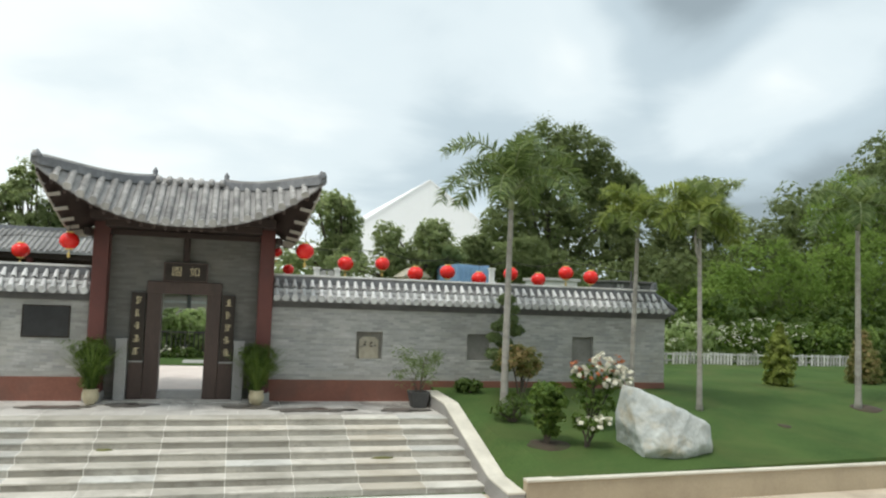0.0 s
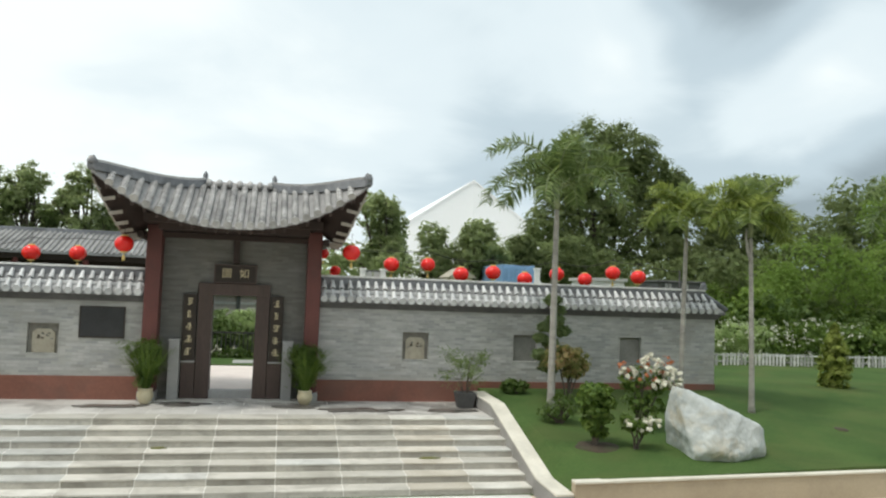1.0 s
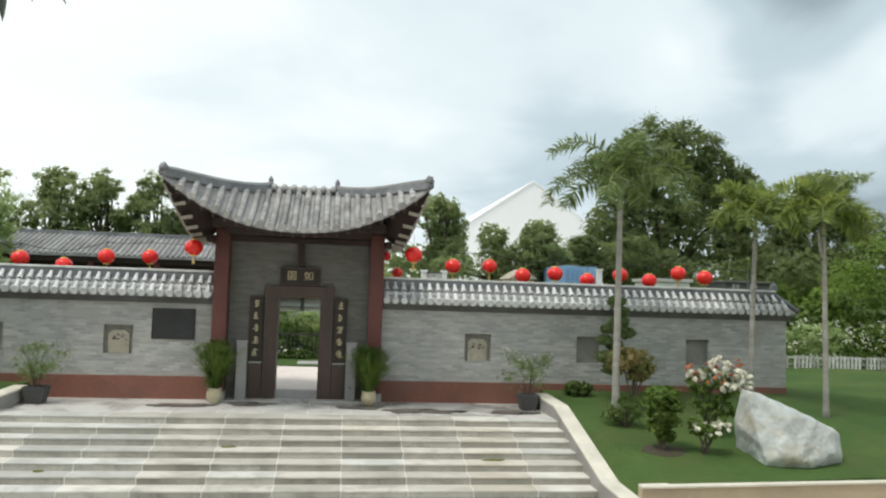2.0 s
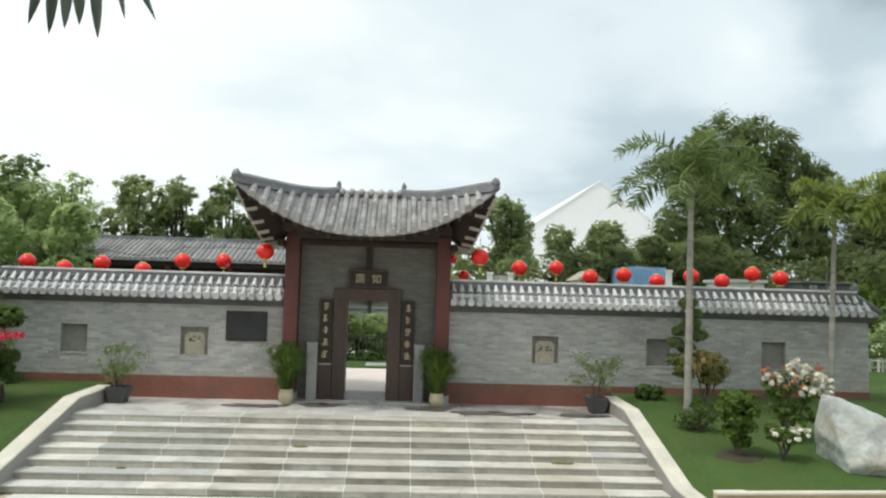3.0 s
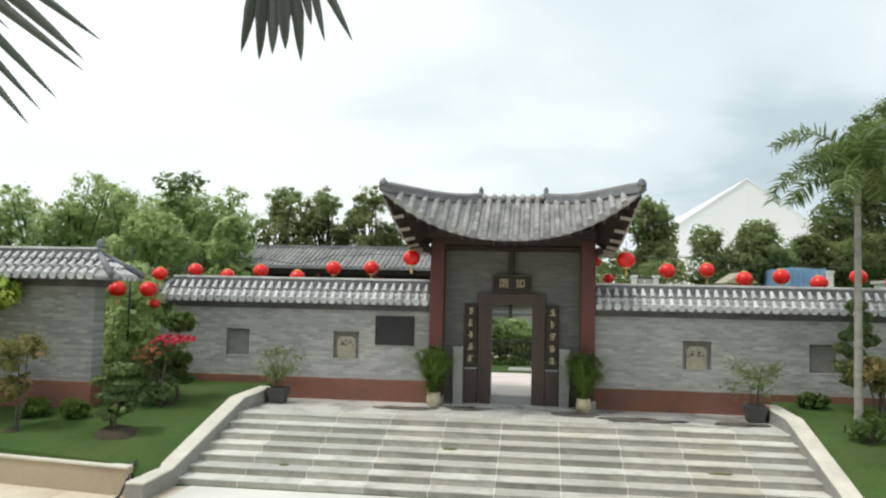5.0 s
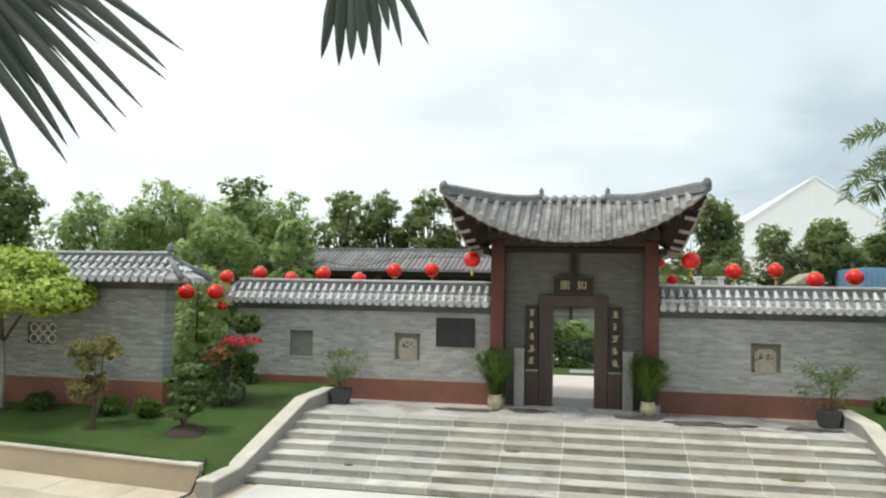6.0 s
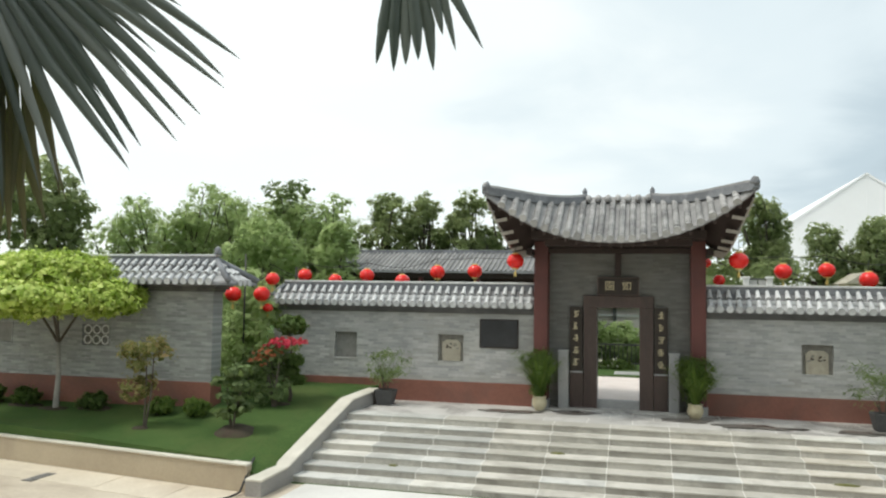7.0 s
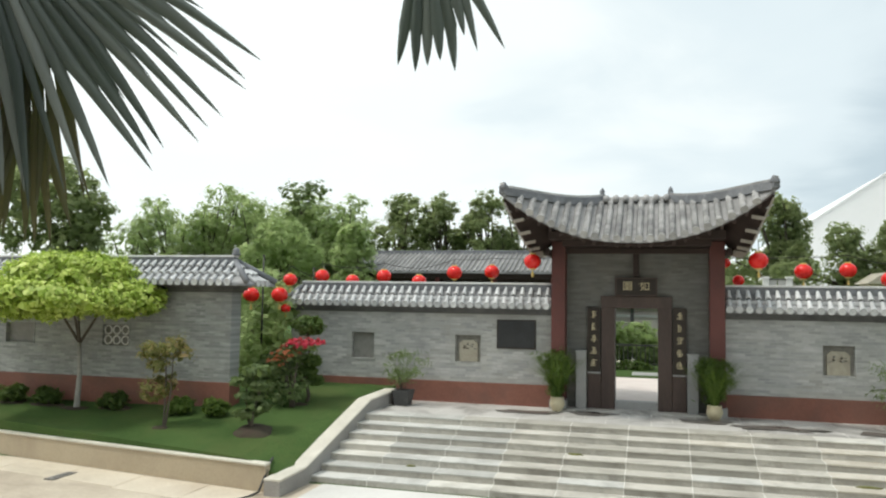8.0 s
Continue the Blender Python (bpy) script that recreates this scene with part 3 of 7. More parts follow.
ys = [-3000, -400, -60, -20, -5.6, -3.0, -1.0, 0.25, 0.35, 6, 20, 60, 400, 3000]
xs = [-3000, -400, -60, -20, -6, 0, 6, 20, 60, 400, 3000]
gv = [(x, y, ground_z(y)) for y in ys for x in xs]
gf = [(j * len(xs) + i, j * len(xs) + i + 1, (j + 1) * len(xs) + i + 1, (j + 1) * len(xs) + i) for j in range(len(ys) - 1) for i in range(len(xs) - 1)]
single("ground", mesh_of("ground", gv, gf, M["grass"]), None, "wide grassy ground under and round the garden", "ground", kind="structure")

single("pavement", boxed(-42, 42, -40, -5.13, Z_PLAZA - 0.12, Z_PLAZA), M["plaza"], "worn pinkish concrete forecourt at the foot of the stairs", "pavement", kind="structure")
single("courtyard_floor", boxed(-3.2, 3.6, 0.46, 6.6, Z_COURT - 0.06, Z_COURT + 0.02), M["paving_pink"], "pale pinkish sunlit paving behind the open gate", "floor", kind="structure")


def lawn(name, x0, x1, y1, label):
    w = x1 - x0

    def top(u, v):
        x = x0 + u * w
        y = edge_y(x) + 0.10 + v * (y1 - edge_y(x) - 0.10)
        return (x, y, lawn_z(x, y) + 0.012 * noise.noise((x * 1.7, y * 1.7, 0)))
    v, f = slab_sheet(top, int(w * 3), int((y1 - LAWN_EDGE_Y) * 2.5), (0, 0, -0.5))
    single(name, mesh_of(name, v, f, M["grass"], False), None, label, "lawn", kind="structure")


lawn("lawn_right", 6.02, 46, 16.0, "mown green lawn sloping down to a low front wall")
lawn("lawn_left", -34, -6.02, 3.0, "mown green lawn sloping down beside the stairs")


# ---- front walls of the lawns ----
def front_wall(name, x0, x1, label):
    w = thing(name, label, "retaining wall", kind="structure")

    def bar(y0, y1, z0, z1, bevel=0.0):
        bm = box(bmesh.new(), x0, x1, y0, y1, z0, z1, bevel)
        for v in bm.verts:
            v.co.y += edge_y(v.co.x)
        return bm
    part("wall_body", bar(-0.02, 0.16, Z_PLAZA - 0.1, LAWN_EDGE_Z - 0.012), M["tan"], w)
    part("coping", bar(-0.05, 0.17, LAWN_EDGE_Z - 0.012, LAWN_EDGE_Z + 0.03, 0.010), M["kerb_top"], w, "cream painted coping")


front_wall("retaining_wall_right", 6.12, 46, "low tan painted wall with a cream coping along the lawn")
front_wall("retaining_wall_left", -34, -6.42, "low tan painted wall with a cream coping along the lawn")


# ---- stairs ----
def kerb(name, side, label):
    """Flank of the stairs: level beside the terrace, down with the steps, level at the foot."""
    prof = FLANK
    k = thing(name, label, "stair flank", kind="structure")

    def prism(grow, top, low):
        bm = bmesh.new()
        n = len(prof)
        rows = [[bm.verts.new((side * (flank_x(side, y) + off), y, z + dz if dz is not None else Z_PLAZA - 0.1)) for y, z in prof] for off in (-grow, 0.31 + grow) for dz in (top, low)]
        a, b, c, d = rows
        for i in range(n - 1):
            bm.faces.new((a[i], a[i + 1], c[i + 1], c[i]))
            bm.faces.new((b[i + 1], b[i], d[i], d[i + 1]))
            bm.faces.new((a[i + 1], a[i], b[i], b[i + 1]))
            bm.faces.new((c[i], c[i + 1], d[i + 1], d[i]))
        bm.faces.new((a[0], c[0], d[0], b[0]))
        bm.faces.new((c[-1], a[-1], b[-1], d[-1]))
        return bm
    part("flank_wall", prism(0.0, -0.045, None), M["kerb_side"], k)
    cop = prism(0.015, 0.0, -0.045)
    bmesh.ops.bevel(cop, geom=cop.edges[:], offset=0.010, segments=1, affect="EDGES")
    part("coping", cop, M["kerb_top"], k, "cream stone coping")


kerb("stair_flank_right", 1, "sloping grey stair flank with a cream coping")
kerb("stair_flank_left", -1, "sloping grey stair flank with a cream coping")

stairs = thing("stairs", "seven wide granite steps with pale joints, worn and stained", "stairs", kind="structure")
core = bmesh.new()
for k in range(7):
    z1 = Z_TERRACE - k * RISER - 0.004
    y_front = STAIR_Y - k * TREAD + 0.005
    y_back = -0.02 if k == 0 else STAIR_Y - (k - 1) * TREAD + 0.02
    box(core, -flank_x(-1, y_front) - 0.02, flank_x(1, y_front) + 0.02, y_front, y_back, Z_PLAZA - 0.1, z1)
part("bedding", core, M["joint"], stairs, "pale mortar between the slabs")

# unseen plain house front, added behind the viewer to hold back low sky light
house = thing("house_behind", "unseen house front added to block low sky light", "house", kind="structure")
part("wall", boxed(-26, 26, -24.6, -24.2, Z_PLAZA - 0.1, 8.5), M["grey_wall"], house, "plain grey wall that holds back sky light")

hose = [(-5.70, -7.75, 0.014), (-6.10, -7.45, 0.014), (-6.38, -7.20, 0.014), (-6.40, -6.85, 0.014), (-6.28, -6.55, 0.014), (-6.20, -6.30, 0.05), (-6.17, -6.13, 0.30), (-6.19, -5.95, 0.47), (-6.30, -5.60, 0.52)]
single("hose", mesh_of("hose", *tube([(x - 0.26, y, z + Z_PLAZA) for x, y, z in hose], 0.022, 8), M["cord"], True), None, "black hose lying over the low wall onto the forecourt", "hose")
drain = thing("drain_grate", "dark iron drain grate in the concrete forecourt", "drain", kind="structure")
part("frame", boxed(-10.89, -10.66, -6.62, -5.96, Z_PLAZA - 0.02, Z_PLAZA + 0.012, bevel=0.004), M["iron"], drain)
for k in range(6):
    part("bar", boxed(-10.875, -10.675, -6.60 + 0.105 * k, -6.56 + 0.105 * k, Z_PLAZA + 0.012, Z_PLAZA + 0.020), M["kerb_side"], drain)

# cast strip of paler concrete along the low wall
strip = thing("pavement_strip", "paler cast concrete slabs along the foot of the low wall", "pavement", kind="structure")
for k in range(8):
    xa, xb = -7.66 - 1.6 * k, -6.46 - 1.6 * k if k == 0 else -6.08 - 1.6 * k
    v, f = slab_sheet(lambda a, b: (xa + (xb - xa) * a, edge_y(xa + (xb - xa) * a) - 0.03 - (1.0 + 0.05 * math.sin(k * 2.1)) * b, Z_PLAZA + 0.009 - 0.003 * b), 2, 2, (0, 0, -0.05))
    part("slab", mesh_of("slab", v, f, M["plaza_pale"]), None, strip)

# pale paved apron at the foot of the stairs
single("apron", boxed(-5.7, 5.7, -6.5, -5.15, Z_PLAZA + 0.0, Z_PLAZA + 0.006), M["paving_pale"], "pale worn paving strip at the foot of the stairs", "pavement", kind="structure")

# ---- barrel tiles ----
def barrel_mesh():
    """A run of three lapped half-round clay tiles of unit length along -y, each a little wider at its lower lip, with a closed lower end."""
    verts, faces = [], []
    n, rows = 6, []
    for k in range(3):
        rows += [(-k / 3, 0.84), (-(k + 0.82) / 3, 0.95), (-(k + 1) / 3, 1.0)]
    for y, r in rows:
        for k in range(n + 1):
            a = math.pi * k / n
            verts.append((math.cos(a) * r * 0.5, y, math.sin(a) * r * 0.5))
    for j in range(len(rows) - 1):
        for k in range(n):
            p = j * (n + 1) + k
            faces.append((p, p + 1, p + n + 2, p + n + 1))
    faces.append(tuple(range((len(rows) - 1) * (n + 1), len(rows) * (n + 1))))
    return mesh_of("barrel_tile", verts, faces, M["tile"], False)


def disc_mesh():
    """The round end tile at the eave: a disc with a raised rim."""
    v, f = lathe([(0.40, 0.0), (0.5, 0.0), (0.5, 0.16), (0.42, 0.16), (0.36, 0.10), (0.01, 0.12)], 10)
    return mesh_of("end_tile", [(x, -z, y) for x, y, z in v], f, M["tile"])


BARREL, DISC = barrel_mesh(), disc_mesh()


def cap_tile_mesh():
    """A tapered barrel tile one metre long down -y: slim where it tucks under, wide and thick at its lower lip."""
    verts, faces, sides = [], [], 8
    for y, r in ((0.04, 0.30), (-0.55, 0.42), (-1.0, 0.54), (-1.0, 0.34)):
        for k in range(sides + 1):
            a = math.pi * (-0.08 + 1.16 * k / sides)
            verts.append((r * math.cos(a), y, r * 1.05 * math.sin(a)))
    for j in range(3):
        for k in range(sides):
            p = j * (sides + 1) + k
            faces.append((p, p + sides + 1, p + sides + 2, p + 1))
    return mesh_of("barrel_tile", verts, faces, M["tile_wall"], False)


CAP_TILE, PALE_DISC = cap_tile_mesh(), DISC.copy()
PALE_DISC.materials[0] = M["tile_wall"]


def tile_column(parent, pts, width, step, lift=0.0, tile=None, disc=None):
    """Barrel tiles from the top of a slope down to its eave, each lapping over the next, with a disc at the end."""
    pts = [Vector(p) for p in pts]
    length = [0.0]
    for a, b in zip(pts, pts[1:]):
        length.append(length[-1] + (b - a).length)
    total = length[-1]
    n = max(1, round(total / step))

    def at(d):
        d = min(max(d, 0.0), total)
        for i in range(len(pts) - 1):
            if d <= length[i + 1] + 1e-9:
                t = (d - length[i]) / max(1e-6, length[i + 1] - length[i])
                return pts[i].lerp(pts[i + 1], t)
        return pts[-1]
    for i in range(n):
        a, b = at(total * i / n), at(total * (i + 1) / n)
        m, d = along(a + Vector((0, 0, lift + 0.010)), b + Vector((0, 0, lift + 0.022)))
        ob = part("barrel_tile", tile or BARREL, None, parent)
        ob.matrix_basis = m @ Matrix.Diagonal((width * random.uniform(0.96, 1.04) * (1.1 if tile else 1), d * (0.86 if tile else 1.05), width * (1.1 if tile else 1), 1))
    if disc:
        # the end tiles of a steep coping stand nearly upright
        fall = (pts[-1] - pts[-2]).normalized() * 0.1
        fall.z *= 0.15
        m, d = along(pts[-1] - fall + Vector((0, 0, lift + 0.01)), pts[-1] + Vector((0, 0, lift + 0.01)))
    ob = part("end_tile", disc or DISC, None, parent)
    ob.matrix_basis = m @ Matrix.Translation((0, -d * 1.05, width * 0.12)) @ Matrix.Diagonal((width * (1.45 if disc else 1.08), width, width * (1.45 if disc else 1.08), 1))


def wall_coping(name, x0, x1, yc, z_eave, z_ridge, label, hips=(False, False), half=0.42, pitch=0.212):
    """Tiled coping on a garden wall: two slopes of pan and barrel tiles and a mortar ridge; hipped at a free end."""
    c = thing(name, label, "wall coping", kind="structure")
    zt = z_ridge - 0.17
    body = bmesh.new()
    e0, e1 = (half if hips[0] else 0.0), (half if hips[1] else 0.0)
    pts = [(x0 - e0 * 0.55, yc - half, z_eave), (x1 + e1 * 0.55, yc - half, z_eave), (x1 + e1 * 0.55, yc + half, z_eave), (x0 - e0 * 0.55, yc + half, z_eave),
           (x0 + e0 * 0.5, yc - 0.05, zt), (x1 - e1 * 0.5, yc - 0.05, zt), (x1 - e1 * 0.5, yc + 0.05, zt), (x0 + e0 * 0.5, yc + 0.05, zt)]
    up = [body.verts.new(p) for p in pts]
    lo = [body.verts.new((p[0], p[1], z_eave - 0.045)) for p in pts[:4]]
    for f in ((0, 1, 5, 4), (1, 2, 6, 5), (2, 3, 7, 6), (3, 0, 4, 7), (4, 5, 6, 7)):
        body.faces.new([up[i] for i in f])
    body.faces.new(lo[::-1])
    for i in range(4):
        body.faces.new((lo[i], lo[(i + 1) % 4], up[(i + 1) % 4], up[i]))
    part("pan_tiles", body, M["pan_wall"], c, "dark grey pan tiles")
    # two stepped courses of pan tiles on the lower slope, with drip edges
    for s in (-1, 1):
        for va, vb, lift, key in ((0.36, 0.72, 0.018, "pan_wall"), (0.52, 0.97, 0.030, "pan_pale")):
            ya, yb = yc + s * (0.05 + (half - 0.05) * va), yc + s * (0.05 + (half - 0.05) * vb)
            za, zb = zt + (z_eave - zt) * va, zt + (z_eave - zt) * vb
            xa0, xa1 = x0 + e0 * (0.5 - 1.05 * va) + (0.03 if e0 else 0), x1 - e1 * (0.5 - 1.05 * va) - (0.03 if e1 else 0)
            xb0, xb1 = x0 + e0 * (0.5 - 1.05 * vb) + (0.03 if e0 else 0), x1 - e1 * (0.5 - 1.05 * vb) - (0.03 if e1 else 0)
            v, f = slab_sheet(lambda a, b: ((xa0 + (xb0 - xa0) * b) * (1 - a) + (xa1 + (xb1 - xa1) * b) * a, ya + (yb - ya) * b, za + (zb - za) * b + lift * (0.3 + 0.7 * b)), 1, 1, (0, 0, -0.03))
            part("pan_course", mesh_of("pan_course", v, f, M[key]), None, c, "overlapping course of grey pan tiles")
        # pale lips of the pan tiles half way down the slope
        yl, zl = yc + s * (0.05 + (half - 0.05) * 0.60), zt + (z_eave - zt) * 0.60 + 0.02
        part("pan_lip", boxed(x0 - e0 * 0.10, x1 + e1 * 0.10, yl - 0.035, yl + 0.035, zl - 0.03, zl + 0.055, bevel=0.010), M["tile_wall"], c)
    xr0, xr1 = x0 + e0 * 0.45, x1 - e1 * 0.45
    part("ridge", boxed(xr0, xr1, yc - 0.10, yc + 0.10, zt - 0.04, z_ridge - 0.05, bevel=0.01), M["ridge"], c, "grey mortar ridge")
    part("ridge_cap", boxed(xr0, xr1, yc - 0.12, yc + 0.12, z_ridge - 0.05, z_ridge, bevel=0.015), M["ridge_pale"], c, "pale weathered ridge cap")
    if hips[1]:
        v, f = lathe([(0.09, 0.0), (0.11, 0.03), (0.07, 0.07), (0.09, 0.11), (0.055, 0.16), (0.02, 0.19)], 10)
        fin = part("finial", mesh_of("finial", v, f, M["ridge"], True), None, c, "small grey clay finial")
        fin.location = (xr1, yc, z_ridge)
    n = int((x1 - x0) / pitch)
    off = ((x1 - x0) - n * pitch) / 2
    for i in range(n + 1):
        x = x0 + off + i * pitch
        top = zt
        y_in = 0.10
        for free, xe, sgn in ((hips[0], x0, 1), (hips[1], x1, -1)):
            if free:
                k = (x - xe) * sgn
                if k < half * 0.5:
                    q = (k + half * 0.55) / (half * 1.05)
                    top, y_in = z_eave + (zt - z_eave) * q, half - (half - 0.10) * q
        for s in (-1, 1):
            tile_column(c, [(x, yc + s * y_in, top), (x, yc + s * (half + 0.04), z_eave)], 0.112, 0.30, 0.015, CAP_TILE, PALE_DISC)
    for free, xe, sgn in ((hips[0], x0, -1), (hips[1], x1, 1)):
        if free:
            for yy in (-0.21, 0.0, 0.21):
                q = 1 - abs(yy) / half
                tile_column(c, [(xe + sgn * (half * 0.55 - half * 1.05 * q * 0.95), yc + yy, z_eave + (zt - z_eave) * q * 0.95), (xe + sgn * (half * 0.55 + 0.03), yc + yy, z_eave)], 0.112, 0.30, 0.0, CAP_TILE, PALE_DISC)
            for s in (-1, 1):
                v, f = tube([(xe - sgn * half * 0.5, yc, zt + 0.06), (xe + sgn * half * 0.57, yc + s * (half + 0.02), z_eave + 0.07)], 0.07, 8)
                part("hip_ridge", mesh_of("hip_ridge", v, f, M["ridge"], True), None, c)
    return c


# ---- garden walls ----
def garden_wall(name, x0, x1, y0, z_foot, z_red, z_top, niches, label, thick=0.40, pale=(), brick="brick"):
    """Brick wall with recessed panels, a red painted plinth and corbelled courses under its coping. niches: x0, x1, z0, z1."""
    w = thing(name, label, "garden wall", kind="structure")
    skin = 0.14
    xs = sorted({x0, x1, *[v for q in niches for v in q[:2]]})
    zs = sorted({z_foot, z_top, *[v for q in niches for v in q[2:]]})
    deep = {(i, j) for i in range(len(xs) - 1) for j in range(len(zs) - 1) for q in niches
            if q[0] <= (xs[i] + xs[i + 1]) / 2 <= q[1] and q[2] <= (zs[j] + zs[j + 1]) / 2 <= q[3]}
    bm = bmesh.new()
    made = {}

    def vert(i, j, d):
        if (i, j, d) not in made:
            made[(i, j, d)] = bm.verts.new((xs[i], y0 + (0, skin, thick)[d], zs[j]))
        return made[(i, j, d)]
    nx, nz = len(xs) - 1, len(zs) - 1
    for i in range(nx):
        for j in range(nz):
            d = 1 if (i, j) in deep else 0
            bm.faces.new((vert(i, j, d), vert(i + 1, j, d), vert(i + 1, j + 1, d), vert(i, j + 1, d)))
            bm.faces.new((vert(i, j + 1, 2), vert(i + 1, j + 1, 2), vert(i + 1, j, 2), vert(i, j, 2)))
            if d:
                for (a, b), (e, g) in (((i, j), (i + 1, j)), ((i + 1, j), (i + 1, j + 1)), ((i + 1, j + 1), (i, j + 1)), ((i, j + 1), (i, j))):
                    bm.faces.new((vert(a, b, 0), vert(e, g, 0), vert(e, g, 1), vert(a, b, 1)))
    for i in range(nx):
        for j in (0, nz):
            bm.faces.new((vert(i, j, 0), vert(i + 1, j, 0), vert(i + 1, j, 2), vert(i, j, 2)))
    for j in range(nz):
        for i in (0, nx):
            bm.faces.new((vert(i, j, 0), vert(i, j + 1, 0), vert(i, j + 1, 2), vert(i, j, 2)))
    part("brickwork", bm, M[brick], w, "weathered grey brickwork")
    part("plinth", boxed(x0 - 0.02, x1 + 0.02, y0 - 0.022, y0 + thick + 0.022, z_foot, z_red, bevel=0.008), M["plinth"], w, "red painted plinth")
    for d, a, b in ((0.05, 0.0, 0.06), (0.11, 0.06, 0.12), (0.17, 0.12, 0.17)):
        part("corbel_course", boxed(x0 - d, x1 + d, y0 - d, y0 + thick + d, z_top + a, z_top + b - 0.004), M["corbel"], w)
    for i, (a, b, za, zb) in enumerate(niches):
        nn = part("niche_panel", boxed(a, b, y0 + skin - 0.028, y0 + skin - 0.002, za, zb), M["plaster"] if i in pale else M["plaster_grey"], w, "cream plaster panel with worn relief" if i in pale else "greyish plaster panel")
        fr = bmesh.new()
        for bx in ((a - 0.035, a, za - 0.035, zb + 0.035), (b, b + 0.035, za - 0.035, zb + 0.035), (a, b, zb, zb + 0.035), (a, b, za - 0.035, za)):
            box(fr, bx[0], bx[1], y0 - 0.012, y0 + 0.004, bx[2], bx[3])
        part("niche_frame", fr, M[brick], w)
        if i not in pale:
            continue
        # carved inner tablet with a clipped head, and worn carving on it
        cx, wd, hd = (a + b) / 2, (b - a) * 0.36, (zb - za) * 0.80
        bm = bmesh.new()
        shape = [(-wd, 0.0), (wd, 0.0), (wd, hd * 0.86), (wd * 0.82, hd * 0.92), (wd * 0.60, hd), (-wd * 0.60, hd), (-wd * 0.82, hd * 0.92), (-wd, hd * 0.86)]
        fr_, bk_ = [bm.verts.new((cx + p, y0 + skin - 0.075, za + q + 0.004)) for p, q in shape], [bm.verts.new((cx + p * 1.03, y0 + skin - 0.03, za + q + 0.004)) for p, q in shape]
        bm.faces.new(fr_)
        for k in range(len(shape)):
            m_ = (k + 1) % len(shape)
            bm.faces.new((fr_[m_], fr_[k], bk_[k], bk_[m_]))
        part("tablet", bm, M["ochre"], nn, "cream carved tablet")
        r = random.Random(int(a * 100))
        for _ in range(9):
            rel = bmesh.new()
            m = Matrix.Translation((cx + r.uniform(-0.75, 0.75) * wd, y0 + skin - 0.078, za + hd * r.uniform(0.55, 0.9))) @ Matrix.Rotation(r.uniform(-0.6, 0.6), 4, "Y") @ Matrix.Diagonal((r.uniform(0.025, 0.06), 0.02, r.uniform(0.012, 0.026), 1))
            bmesh.ops.create_icosphere(rel, subdivisions=1, radius=1.0, matrix=m)
            part("carving", rel, M["plaster"] if r.random() < 0.6 else M["bark"], nn)
    return w


NZ = (0.79, 1.46)
wall_right = garden_wall("wall_right", 1.84, 12.60, 0.0, -0.45, 0.27, 2.00, [(4.07, 4.73, *NZ), (6.93, 7.56, *NZ), (9.84, 10.45, *NZ)],
                         "weathered grey brick garden wall with a red plinth and recessed panels", pale=(0,))
wall_left = garden_wall("wall_left", -9.05, -1.84, 0.0, -0.45, 0.29, 2.00, [(-7.28, -6.66, *NZ), (-4.46, -3.80, *NZ)],
                        "weathered grey brick garden wall with a red plinth and recessed panels", pale=(1,))
wall_tall = garden_wall("wall_tall", -24.0, -9.04, -3.10, -0.75, 0.36, 2.44, [(-15.45, -14.60, 1.12, 1.62), (-12.55, -11.80, 1.12, 1.62)],
                        "taller grey brick garden wall with a red plinth and a small lattice window", thick=0.42, brick="brick_mossy")
wall_coping("coping_right", 2.02, 12.55, 0.20, 2.19, 2.80, "grey barrel-tiled wall coping with a pale ridge", (False, True))
wall_coping("coping_left", -9.00, -2.02, 0.20, 2.19, 2.80, "grey barrel-tiled wall coping with a pale ridge", (True, False))
wall_coping("coping_tall", -24.0, -8.78, -2.89, 2.64, 3.32, "grey barrel-tiled coping of the taller garden wall", (False, True), 0.68, 0.212)

# lattice of pale clay rings in the small window of the tall wall
lattice = thing("lattice_window", "pale pierced clay lattice set in the brick wall", "lattice window", kind="structure")
for i in range(3):
    for j in range(2):
        cx, cz = -12.42 + 0.245 * i, 1.25 + 0.245 * j
        ring = [(cx + 0.10 * math.cos(a), -3.06, cz + 0.10 * math.sin(a)) for a in [2 * math.pi * k / 14 for k in range(15)]]
        v, f = tube(ring, 0.018, 6, False)
        part("lattice_ring", mesh_of("lattice_ring", v, f, M["white_paint"], True), None, lattice)

plaque = thing("wall_plaque", "black polished stone plaque with a thin frame on the brick wall", "plaque")
part("slab", boxed(-3.36, -2.43, -0.022, -0.002, 1.18, 1.85, bevel=0.006), M["plaque"], plaque)
fr = bmesh.new()
for bx in ((-3.385, -3.36, 1.155, 1.875), (-2.43, -2.405, 1.155, 1.875), (-3.36, -2.43, 1.85, 1.875), (-3.36, -2.43, 1.155, 1.18)):
    box(fr, bx[0], bx[1], -0.03, -0.002, bx[2], bx[3])
part("frame", fr, M["board"], plaque)

